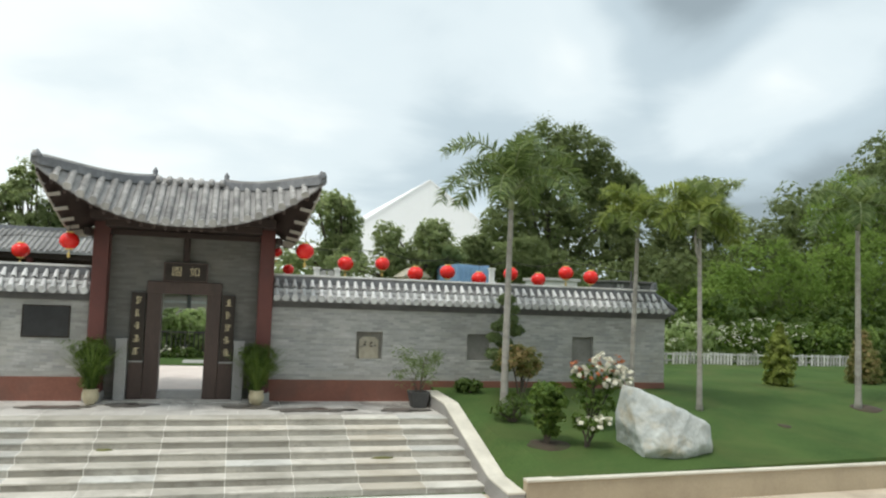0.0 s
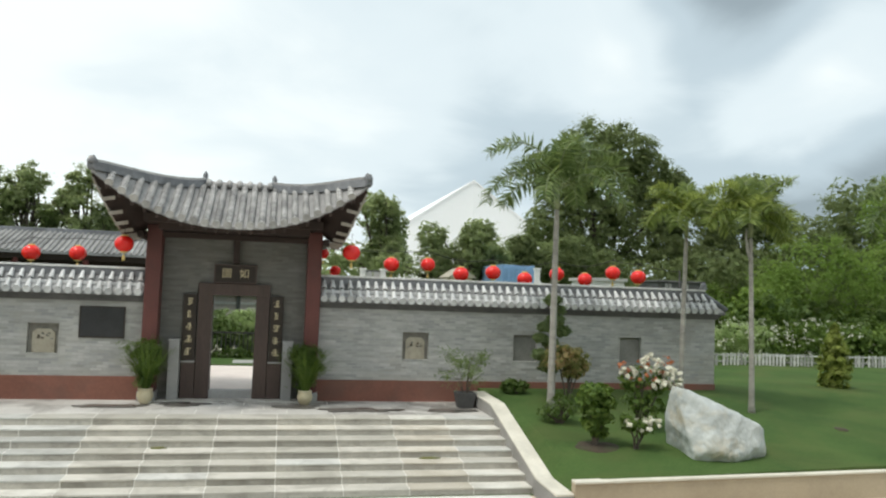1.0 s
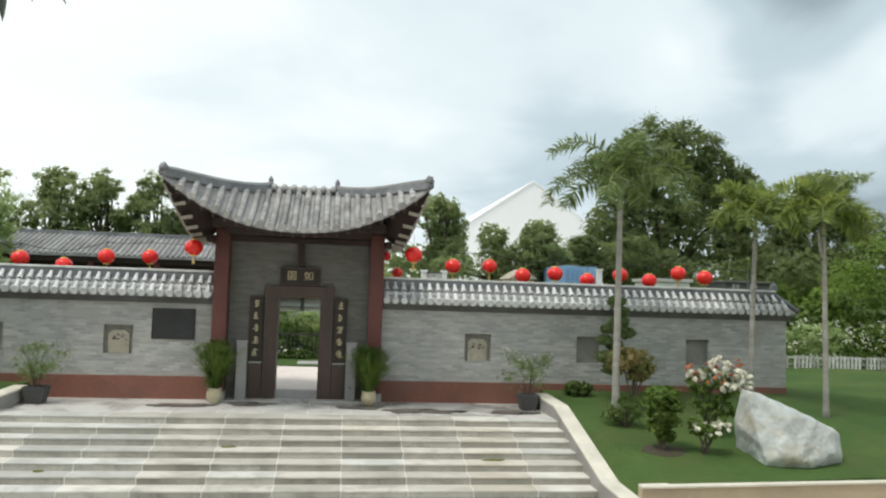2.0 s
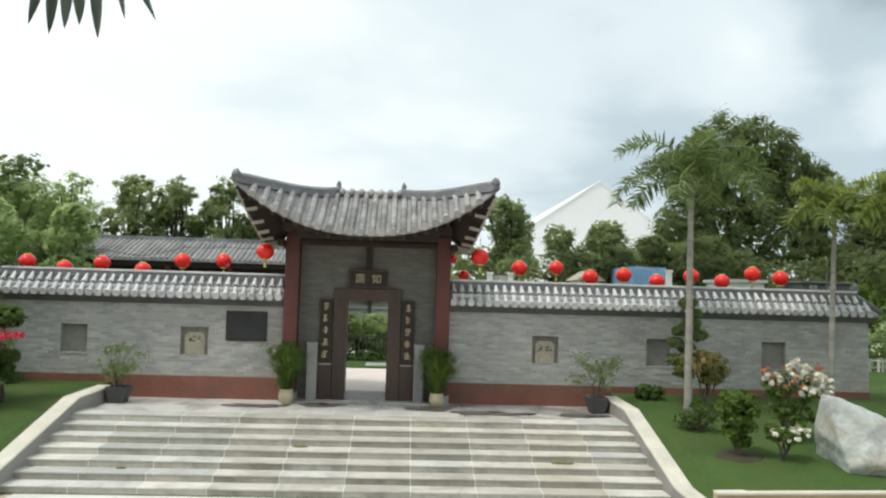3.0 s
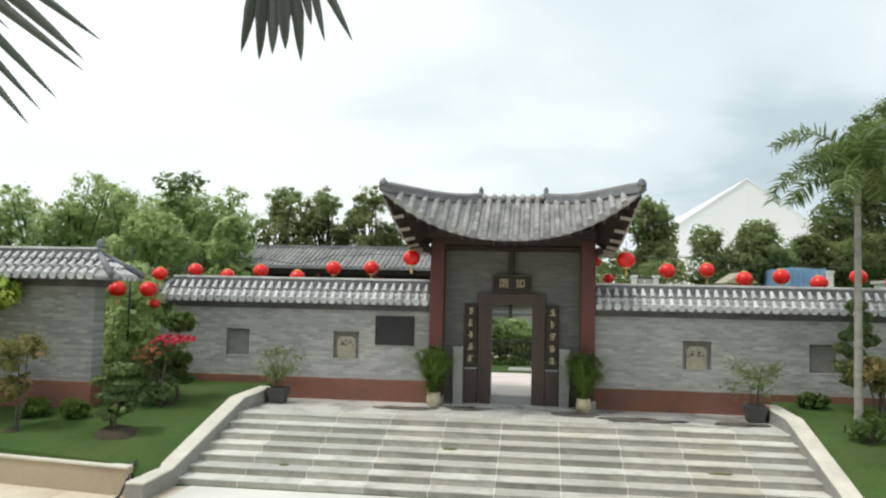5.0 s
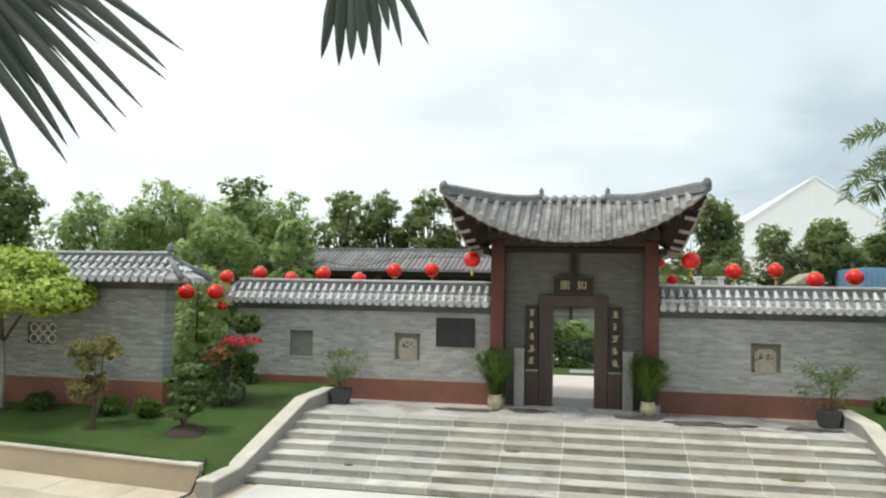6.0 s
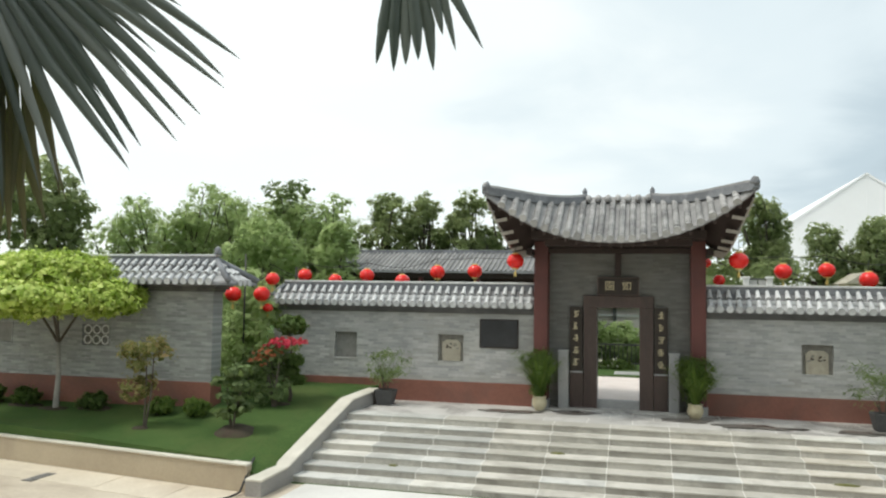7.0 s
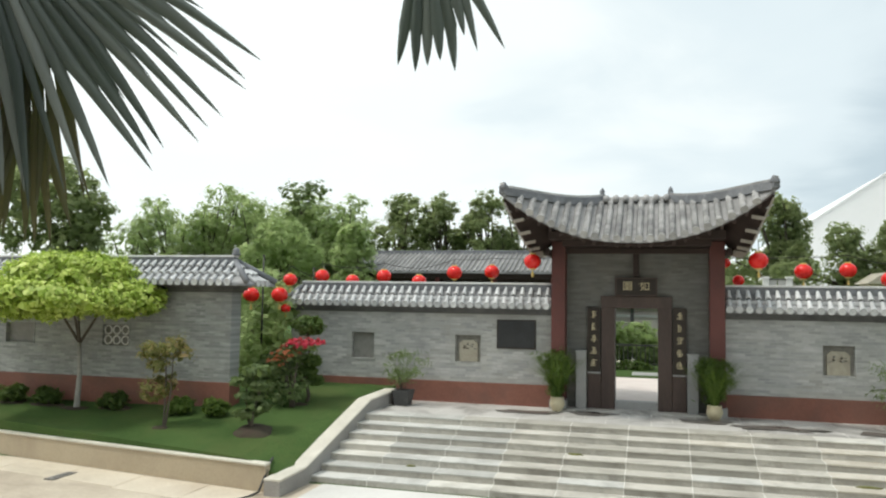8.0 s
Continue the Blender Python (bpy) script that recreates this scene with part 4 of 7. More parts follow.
# ---- gate ----
gate = thing("gate_house", "grey brick gate with red pillars and an upswept tiled roof", "gate")
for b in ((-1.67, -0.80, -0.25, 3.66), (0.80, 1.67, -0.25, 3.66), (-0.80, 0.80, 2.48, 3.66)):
    part("front_wall", boxed(b[0], b[1], 0.15, 0.52, b[2], b[3]), M["gate_brick"], gate, "grey-brown brickwork toned dark for shade under the eave")
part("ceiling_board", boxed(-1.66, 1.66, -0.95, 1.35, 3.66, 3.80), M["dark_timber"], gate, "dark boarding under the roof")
part("roof_core", boxed(-1.55, 1.55, -0.55, 0.55, 3.98, 4.30), M["dark_timber"], gate)
part("roof_core", boxed(-1.95, 1.95, -1.15, 1.15, 3.80, 3.98), M["dark_timber"], gate)
for s in (-1, 1):
    part("pillar", boxed(s * 1.66, s * 2.0, -0.24, 0.52, -0.22, 3.81, bevel=0.02) if s > 0 else boxed(-2.0, -1.66, -0.24, 0.52, -0.22, 3.81, bevel=0.02), M["pillar"], gate, "square red painted pillar")
    part("pillar_base", boxed(min(s * 1.63, s * 2.03), max(s * 1.63, s * 2.03), -0.28, 0.55, -0.25, -0.02, bevel=0.02), M["stone_post"], gate, "grey stone base")
    part("side_wall", boxed(min(s * 1.70, s * 1.96), max(s * 1.70, s * 1.96), 0.52, 1.30, -0.25, 3.62), M["brick_side"], gate)
    j = sorted((s * 0.50, s * 0.82))
    part("door_jamb", boxed(j[0], j[1], 0.07, 0.54, -0.23, 2.22, bevel=0.012), M["timber"], gate, "dark brown timber jamb")
    j = sorted((s * 0.83, s * 1.15))
    part("base_panel", boxed(j[0], j[1], 0.08, 0.16, -0.23, 0.63, bevel=0.01), M["timber"], gate, "brown timber panel")
    j = sorted((s * 1.17, s * 1.41))
    post = boxed(j[0], j[1], -0.12, 0.15, -0.22, 1.12, bevel=0.015)
    sp = part("stone_post", post, M["stone_post"], gate, "grey stone post beside the door")
    part("post_cap", boxed(j[0] - 0.015, j[1] + 0.015, -0.135, 0.15, 1.12, 1.17, bevel=0.012), M["stone_post"], sp)
part("lintel", boxed(-0.83, 0.83, 0.06, 0.54, 2.21, 2.50, bevel=0.015), M["timber"], gate, "dark brown timber lintel")
part("threshold", boxed(-1.64, 1.64, -0.30, 0.56, -0.30, -0.215, bevel=0.012), M["landing"], gate, "grey stone threshold")
part("door_sill", boxed(-0.52, 0.52, 0.16, 0.44, -0.23, -0.03, bevel=0.01), M["stone_post"], gate)
part("tie_beam", boxed(-1.66, 1.66, -0.18, 0.02, 3.52, 3.645, bevel=0.015), M["dark_timber"], gate, "dark red-brown tie beam")
part("bracket", boxed(-0.07, 0.07, -0.02, 0.14, 2.98, 3.53, bevel=0.02), M["dark_timber"], gate, "short dark strut over the sign")
for s in (-1, 1):
    part("side_beam", boxed(min(s * 2.0, s * 2.14), max(s * 2.0, s * 2.14), -0.62, 1.3, 3.46, 3.62, bevel=0.015), M["dark_timber"], gate)


# upswept roof: the corners lie far out and high, the eaves sag between them
RX, RY, HALF_RIDGE = 2.79, 2.30, 0.80


def hip_z(q):
    return 4.80 - 0.60 * q * (1 - q) ** 1.5 - 0.07 * q * q


def front_top(x):
    a = abs(x)
    if a <= HALF_RIDGE:
        return 0.0, hip_z(0)
    q = min(1.0, (a - HALF_RIDGE) / (RX - HALF_RIDGE))
    return RY * q, hip_z(q)


def front_eave(x):
    s = abs(x) / RX
    return 1.92 + (RY + 0.03 - 1.92) * s ** 2.5, 3.70 + (hip_z(1) - 0.03 - 3.70) * s ** 2.3


def side_top(y):
    q = abs(y) / RY
    return HALF_RIDGE + (RX - HALF_RIDGE) * q, hip_z(q)


def side_eave(y):
    s = abs(y) / RY
    return 2.46 + (RX + 0.03 - 2.46) * s ** 2.5, 3.56 + (hip_z(1) - 0.03 - 3.56) * s ** 2.3


def slope_point(kind, sgn, t, v, drop=0.0):
    """A point of a roof slope: t along the eave in metres, v from the top (0) to the eave (1)."""
    (d0, z0), (d1, z1) = (front_top(t), front_eave(t)) if kind == "front" else (side_top(t), side_eave(t))
    d, z = d0 + (d1 - d0) * v, z1 + (z0 - z1) * (1 - v) ** 1.22 - drop
    return (t, sgn * d, z) if kind == "front" else (sgn * d, t, z)


for kind, ext in (("front", RX), ("side", RY)):
    for sgn in (-1, 1):
        v, f = slab_sheet(lambda a, b: slope_point(kind, sgn, -ext + 2 * ext * a, b), 44, 8, (0, 0, -0.05))
        part("roof_slope", mesh_of("roof_slope", v, f, M["tile_pan"]), None, gate, "dark grey pan tiles")
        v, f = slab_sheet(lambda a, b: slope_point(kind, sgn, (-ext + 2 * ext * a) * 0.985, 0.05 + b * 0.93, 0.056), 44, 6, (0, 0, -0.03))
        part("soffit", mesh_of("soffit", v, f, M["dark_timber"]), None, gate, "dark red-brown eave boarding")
        pitch = 0.235
        n = int(ext * 2 / pitch)
        for i in range(n + 1):
            t = -n * pitch / 2 + i * pitch
            if abs(t) > ext - 0.12:
                continue
            tile_column(gate, [slope_point(kind, sgn, t, k / 6) for k in range(7)], 0.168, 0.27)
        # rafters under the eave
        gap = 0.24 if kind == "front" else 0.34
        n = int(ext * 2 / gap)
        for i in range(n + 1):
            t = (-n / 2 + i) * gap
            if abs(t) > ext * (0.94 if kind == "front" else 0.86):
                continue
            a, b = Vector(slope_point(kind, sgn, t, 0.62 if kind == "front" else 0.78, 0.12)), Vector(slope_point(kind, sgn, t, 0.97, 0.12))
            if kind == "side":
                a = b + Vector((-0.26 * sgn, 0, 0.05))
            if (a - b).length < 0.10:
                continue
            m, d = along(a, b)
            rf = part("rafter", boxed(-0.035, 0.035, -d, 0, -0.045, 0.03) if kind == "front" else boxed(-0.036, 0.036, -d, 0, -0.042, 0.03), M["pale_timber"] if kind == "side" else M["dark_timber"], gate)
            rf.matrix_basis = m
for sx in (-1, 1):
    edge = [Vector(slope_point("side", sx, RY * (-0.97 + 1.94 * k / 24), 0.985, 0.075)) for k in range(25)]
    part("side_fascia", mesh_of("side_fascia", *tube(edge, 0.022, 6), M["pale_timber"]), None, gate, "pale painted eave edge")
for sx in (-1, 1):
    for sy in (-1, 1):
        path = [(sx * (HALF_RIDGE + (RX - HALF_RIDGE) * q), sy * RY * q, hip_z(q) + 0.10) for q in [k / 14 for k in range(15)]]
        path.append((sx * (RX + 0.05), sy * (RY + 0.03), hip_z(1) + 0.16))
        for wd, lo, hi in ((0.09, -0.14, 0.03), (0.055, 0.03, 0.085)):
            bm = bmesh.new()
            ring = []
            nrm = Vector((-sy * RY, sx * (RX - HALF_RIDGE), 0)).normalized()
            for p in path:
                p = Vector(p)
                ring.append([bm.verts.new(p + nrm * a + Vector((0, 0, b))) for a, b in ((-wd, lo), (wd, lo), (wd, hi), (-wd, hi))])
            for r0, r1 in zip(ring, ring[1:]):
                for k in range(4):
                    bm.faces.new((r0[k], r0[(k + 1) % 4], r1[(k + 1) % 4], r1[k]))
            bm.faces.new(ring[0][::-1]), bm.faces.new(ring[-1])
            part("hip_ridge" if wd > 0.06 else "hip_cap", bm, M["ridge"] if wd > 0.06 else M["tile"], gate, "thick grey mortar ridge sweeping up to the corner" if wd > 0.06 else "")
        v, f = lathe([(0.09, 0.0), (0.11, 0.03), (0.07, 0.09), (0.05, 0.13), (0.012, 0.17)], 10)
        tip = part("corner_finial", mesh_of("corner_finial", v, f, M["ridge"], True), None, gate)
        tip.location = (sx * RX, sy * RY, hip_z(1) + 0.10)
    v, f = lathe([(0.07, -0.12), (0.075, 0.0), (0.05, 0.05), (0.065, 0.09), (0.035, 0.15), (0.01, 0.19)], 10)
    fin = part("ridge_finial", mesh_of("ridge_finial", v, f, M["ridge"], True), None, gate, "small grey ridge finial")
    fin.location = (sx * HALF_RIDGE, 0, 4.95)
v, f = tube([(-0.8, 0, 4.81), (0.8, 0, 4.81)], 0.10, 10)
part("roll_ridge", mesh_of("roll_ridge", v, f, M["tile"], True), None, gate)
for i in range(7):
    v, f = tube([(-0.705 + i * 0.235, -0.17, 4.80), (-0.705 + i * 0.235, -0.07, 4.885), (-0.705 + i * 0.235, 0.07, 4.885), (-0.705 + i * 0.235, 0.17, 4.80)], 0.072, 8)
    part("roll_tile", mesh_of("roll_tile", v, f, M["tile"], True), None, gate)

# sign and couplets
sign = thing("name_board", "black lacquered name board with two gold characters over the door", "sign board")
part("board", boxed(-0.47, 0.47, 0.03, 0.13, 2.53, 2.93, bevel=0.012), M["board"], sign)
fr = bmesh.new()
for bx in ((-0.49, -0.46, 2.51, 2.95), (0.46, 0.49, 2.51, 2.95), (-0.46, 0.46, 2.92, 2.95), (-0.46, 0.46, 2.51, 2.54)):
    box(fr, bx[0], bx[1], 0.015, 0.13, bx[2], bx[3])
part("frame", fr, M["timber"], sign)


def letter(text, x, y, z, size, parent):
    cu = bpy.data.curves.new("lettering", "FONT")
    cu.body, cu.size, cu.extrude, cu.align_x, cu.align_y = text, size, 0.006, "CENTER", "CENTER"
    cu.materials.append(M["gold"])
    ob = new("lettering", cu)
    ob.parent = parent
    ob.matrix_basis = pose(x, y, z, 90, 0, 0)
    return ob


letter("園", -0.20, 0.022, 2.73, 0.24, sign)
letter("如", 0.20, 0.022, 2.73, 0.24, sign)
for s in (-1, 1):
    cp = thing("couplet_board", "tall black couplet board with gold characters too worn to read", "sign board", "couplet boards of the gate")
    part("board", boxed(min(s * 0.845, s * 1.155), max(s * 0.845, s * 1.155), 0.045, 0.10, 0.66, 2.23, bevel=0.01), M["board"], cp)
    part("foot", boxed(min(s * 0.835, s * 1.165), max(s * 0.835, s * 1.165), 0.03, 0.10, 0.625, 0.665, bevel=0.006), M["stone_post"], cp)
    r = random.Random(20 + s)
    for k in range(5):
        zc = 2.05 - k * 0.292
        for b in range(4):
            zz = zc + 0.066 - b * 0.044
            wd = r.uniform(0.025, 0.075)
            off = r.uniform(-0.02, 0.02)
            part("gold_bar", boxed(s * 1.0 + off - wd, s * 1.0 + off + wd, 0.036, 0.046, zz - 0.009, zz + 0.009), M["gold"], cp)
        xo = s * 1.0 + r.uniform(-0.03, 0.03)
        part("gold_bar", boxed(xo - 0.008, xo + 0.008, 0.034, 0.046, zc - 0.082, zc + 0.085), M["gold"], cp)

# ---- lanterns ----
def lantern_proto():
    t = thing("lantern", "round red silk lantern with gold caps and a yellow tassel", "lantern", "red lanterns round the garden wall")
    sides, rings = 24, 10
    verts, faces = [], []
    for j in range(rings + 1):
        a = -1.18 + 2.36 * j / rings
        for k in range(sides):
            rib = 1.0 - 0.035 * (k % 2)
            b = 2 * math.pi * k / sides
            verts.append((0.212 * math.cos(a) * rib * math.cos(b), 0.212 * math.cos(a) * rib * math.sin(b), 0.190 * math.sin(a)))
    for j in range(rings):
        for k in range(sides):
            p, q = j * sides + k, j * sides + (k + 1) % sides
            faces.append((p, q, q + sides, p + sides))
    part("shade", mesh_of("shade", verts, faces, M["lantern"], True), None, t, "ribbed red silk")
    for z0, z1, nm in ((0.165, 0.205, "top_cap"), (-0.205, -0.165, "bottom_cap")):
        v, f = lathe([(0.070, z0), (0.082, z0 + 0.008), (0.082, z1 - 0.008), (0.066, z1)], 14)
        part(nm, mesh_of(nm, v, f, M["lantern_gold"], True), None, t, "gold cap")
    v, f = joined(tube([(0, 0, -0.20), (0, 0, -0.25)], 0.010, 6), tube([(0, 0, -0.25), (0, 0, -0.275), (0, 0, -0.38)], [0.012, 0.028, 0.034], 8))
    part("tassel", mesh_of("tassel", v, f, M["lantern_gold"]), None, t, "yellow tassel")
    v, f = tube([(0, 0, 0.20), (0, 0, 0.46)], 0.006, 5)
    part("hanger", mesh_of("hanger", v, f, M["cord"]), None, t)
    return t


LANTERNS = [(3.89, 1.2, 3.16), (4.87, 1.2, 3.20), (5.78, 1.2, 2.98), (6.67, 1.2, 3.06), (7.57, 1.2, 2.92), (8.49, 1.2, 3.09), (9.32, 1.2, 2.97),
            (10.15, 1.2, 3.19), (10.92, 1.2, 3.10), (-8.73, 1.2, 2.96), (-7.80, 1.2, 2.83), (-6.86, 1.2, 2.97), (-5.83, 1.2, 2.83), (-4.83, 1.2, 3.08),
            (-3.79, 1.2, 3.11), (-2.36, -0.9, 3.29), (2.64, -0.9, 3.32), (2.14, 1.8, 3.40), (2.47, 1.8, 2.95), (-9.73, -1.0, 2.40), (-8.91, -1.0, 2.41), (-8.62, -1.0, 2.80), (-8.83, -0.8, 2.06)]
proto = lantern_proto()
rl = random.Random(2)
for i, p in enumerate(LANTERNS):
    s = 0.72 if i in (17, 18) else 0.62 if i == 22 else 0.85 if i == 21 else rl.uniform(0.93, 1.04)
    m = pose(*p, 0, 0, rl.uniform(0, 360))
    if i == 0:
        proto.matrix_basis = m
    else:
        copy_thing(proto, m @ Matrix.Diagonal((s, s, s, 1)))


def cord(points, name="festoon"):
    pts = []
    for a, b in zip(points, points[1:]):
        a, b = Vector(a), Vector(b)
        pts += [a.lerp(b, k / 6) - Vector((0, 0, 0.03 * (1 - (2 * k / 6 - 1) ** 2) * (1 if k else 0))) for k in range(6)]
    v, f = tube(pts + [Vector(points[-1])], 0.009, 5)
    single(name, mesh_of(name, v, f, M["cord"]), None, "thin dark cord that carries red lanterns", "festoon cord")


right = sorted(p for p in LANTERNS[:9])
left = sorted(p for p in LANTERNS[9:15])
cord([(2.05, 1.2, 3.50)] + [(x, y, z + 0.36) for x, y, z in right] + [(12.2, 1.2, 3.30)])
cord([(-9.0, 1.2, 3.15)] + [(x, y, z + 0.36) for x, y, z in left] + [(-2.05, 1.2, 3.50)])
cord([(-10.6, -1.0, 2.95), (-9.73, -1.0, 2.76), (-8.91, -1.0, 2.77), (-8.62, -1.0, 3.16), (-8.3, 0.2, 2.82)])
cord([(-9.45, -0.9, 2.75), (-8.83, -0.8, 2.36), (-8.5, 0.0, 2.60)])
for x, y, z0, z1 in ((12.2, 1.2, -0.16, 3.34), (-9.0, 1.2, -0.16, 3.2), (-9.45, -0.9, -0.2, 3.45), (-10.6, -1.0, -0.2, 3.0)):
    v, f = tube([(x, y, z0), (x, y, z1)], [0.028, 0.022], 8)
    single("pole", mesh_of("pole", v, f, M["iron"], True), None, "slender dark iron pole for lantern cords", "pole", "lantern poles")


# ---- boulder ----
def boulder():
    """A block with a sloping back and few broad broken faces: cut planes on a rounded block, then fine relief."""
    bm = bmesh.new()
    bmesh.ops.create_icosphere(bm, subdivisions=6, radius=1.9)
    centre = Vector((9.66, -5.0, -0.23))
    # each cut: a direction outwards and how far its face lies from the middle
    cuts = [((0.36, 0.0, 0.93), 0.60), ((-0.98, 0.0, 0.20), 1.06), ((-0.976, 0.0, -0.22), 0.93), ((0.99, 0.0, 0.12), 1.14), ((0.86, -0.1, -0.50), 1.13), ((0.02, -0.02, -1.0), 0.66), ((-0.45, 0.0, 0.89), 1.24),
            ((0.10, -0.98, 0.18), 0.52), ((-0.42, -0.86, 0.28), 0.72), ((0.62, -0.74, 0.10), 0.80), ((0.12, -0.60, 0.79), 0.72), ((-0.10, -0.80, -0.58), 0.60), ((0.30, -0.80, -0.52), 0.62), ((0.0, 1.0, 0.1), 0.62), ((0.45, 0.85, 0.2), 0.75)]
    cuts = [(Vector(d).normalized(), w) for d, w in cuts]
    for v in bm.verts:
        u = v.co.normalized()
        # soft minimum of the cut planes keeps worn edges
        reach = [w / max(0.05, u.dot(d)) for d, w in cuts if u.dot(d) > 0.05]
        r = -math.log(sum(math.exp(-32.0 * min(x, 3.0)) for x in reach)) / 32.0
        p = u * r
        r += 0.06 * (0.35 - abs(noise.noise(p * 2.1 + Vector((3.1, 0, 0.7))))) + 0.022 * noise.noise(p * 5.5) + 0.010 * noise.noise(p * 14)
        v.co = Vector((u.x * r * 0.86, u.y * r, u.z * r)) + centre
    me = mesh_bm("boulder", bm, M["boulder"])
    single("boulder", me, None, "large pale greenish-white rough boulder standing on the lawn", "boulder")


boulder()


# ---- pots ----
def blade_tuft(count, height, spread, width, rng, base_r=0.08, lean=0.5, segs=3):
    """Upright grassy blades that arch outward."""
    verts, quads = [], []
    for _ in range(count):
        a = rng.uniform(0, 2 * math.pi)
        out = np.array((math.cos(a), math.sin(a), 0.0))
        side = np.array((-out[1], out[0], 0.0))
        h, sp = height * rng.uniform(0.55, 1.05), spread * rng.uniform(0.1, 1.0)
        b = out * base_r * rng.uniform(0, 1)
        n0 = len(verts)
        for k in range(segs + 1):
            s = k / segs
            p = b + out * sp * s ** 1.7 + np.array((0, 0, h * (s - lean * 0.35 * s * s)))
            w = width * (1 - s) ** 0.6 * 0.5 + 0.002
            verts += [p - side * w, p + side * w]
        for k in range(segs):
            i = n0 + 2 * k
            quads.append((i, i + 1, i + 3, i + 2))
    return np.array(verts), np.array(quads)


def gate_plant(x, y, seed, h, label):
    t = thing("potted_palm", label, "potted plant", "potted plants beside the gate", at=(x, y, Z_TERRACE))
    v, f = lathe([(0.09, 0.0), (0.105, 0.02), (0.15, 0.08), (0.178, 0.16), (0.172, 0.23), (0.148, 0.285), (0.158, 0.31), (0.162, 0.335), (0.14, 0.34), (0.132, 0.30)], 22)
    pot = part("pot", mesh_of("pot", v, f, M["pot_cream"], True), None, t, "cream glazed pot")
    v, f = lathe([(0.134, 0.29), (0.134, 0.312)], 14)
    part("soil", mesh_of("soil", v, f, M["soil"]), None, pot)
    rng = np.random.default_rng(seed)
    for i in range(9):
        a = 2 * math.pi * i / 9 + rng.uniform(-0.3, 0.3)
        r, hh = rng.uniform(0.05, 0.16), h * rng.uniform(0.45, 0.75)
        v, f = tube([(0.04 * math.cos(a), 0.04 * math.sin(a), 0.30), (r * 0.6 * math.cos(a), r * 0.6 * math.sin(a), 0.3 + hh * 0.5), (r * math.cos(a), r * math.sin(a), 0.3 + hh)], [0.013, 0.010, 0.006], 6)
        part("stem", mesh_of("stem", v, f, M["leaf_grey"]), None, t)
    blobs = [((0, 0, 0.30 + h * 0.25), (0.20, 0.18, h * 0.25)), ((0.02, 0, 0.35 + h * 0.52), (0.36, 0.32, h * 0.28)), ((-0.04, 0.02, 0.35 + h * 0.80), (0.42, 0.36, h * 0.26))]
    p, n = clumps(blobs, 90, 0.15, 2500, rng, 0.2)
    vv, ff = leaves(p, n, 0.18, 0.021, rng, -0.7)
    part("foliage", mesh_np("foliage", vv, ff, M["leaf_dark"]), None, t, "dense narrow dark green leaves")
    vv, ff = blade_tuft(300, h * 1.24, 0.90, 0.014, rng)
    tagged(part("leaf_tuft", mesh_np("leaf_tuft", vv + np.array((0, 0, 0.3)), ff, M["leaf_mid"]), None, t), kind="stuff")


gate_plant(-1.80, -0.56, 5, 1.05, "narrow-leaved dark green plant in a cream pot beside the gate")
gate_plant(1.72, -0.70, 6, 1.00, "bushy dark green plant in a cream pot beside the gate")


def kerb_plant(x, y, seed):
    t = thing("potted_shrub", "thin grey-green shrub in a square dark pot on the landing", "potted plant", "dark pots at the stair flanks", at=(x, y, Z_TERRACE))
    bm = bmesh.new()
    lo = [bm.verts.new((a * 0.165, b * 0.165, 0.0)) for a, b in ((-1, -1), (1, -1), (1, 1), (-1, 1))]
    hi = [bm.verts.new((a * 0.235, b * 0.235, 0.37)) for a, b in ((-1, -1), (1, -1), (1, 1), (-1, 1))]
    ins = [bm.verts.new((a * 0.19, b * 0.19, 0.37)) for a, b in ((-1, -1), (1, -1), (1, 1), (-1, 1))]
    inl = [bm.verts.new((a * 0.18, b * 0.18, 0.31)) for a, b in ((-1, -1), (1, -1), (1, 1), (-1, 1))]
    bm.faces.new(lo[::-1])
    for k in range(4):
        j = (k + 1) % 4
        bm.faces.new((lo[k], lo[j], hi[j], hi[k])), bm.faces.new((hi[k], hi[j], ins[j], ins[k])), bm.faces.new((ins[k], ins[j], inl[j], inl[k]))
    bm.faces.new(inl)
    bmesh.ops.bevel(bm, geom=[e for e in bm.edges], offset=0.012, segments=1, affect="EDGES")
    part("pot", bm, M["pot_dark"], t, "square tapered dark grey pot")
    rng = np.random.default_rng(seed)
    for i in range(12):
        a = rng.uniform(0, 2 * math.pi)
        r, h = rng.uniform(0.15, 0.55), rng.uniform(0.55, 1.05)
        v, f = tube([(0.05 * math.cos(a), 0.05 * math.sin(a), 0.3), (r * 0.4 * math.cos(a), r * 0.4 * math.sin(a), 0.3 + h * 0.6), (r * math.cos(a), r * math.sin(a), 0.3 + h)], [0.008, 0.005, 0.003], 5)
        part("stem", mesh_of("stem", v, f, M["bark"]), None, t)
    blobs = [((rng.uniform(-0.46, 0.46), rng.uniform(-0.35, 0.35), rng.uniform(0.60, 1.35)), (0.26, 0.24, 0.20)) for _ in range(15)]
    p, n = clumps(blobs, 70, 0.20, 900, rng, 0.1)
    vv, ff = leaves(p, n, 0.19, 0.019, rng, 0.3)
    part("foliage", mesh_np("foliage", vv, ff, M["leaf_grey"]), None, t, "sparse grey-green leaves")


kerb_plant(-5.52, -0.95, 8)
kerb_plant(5.46, -0.98, 9)

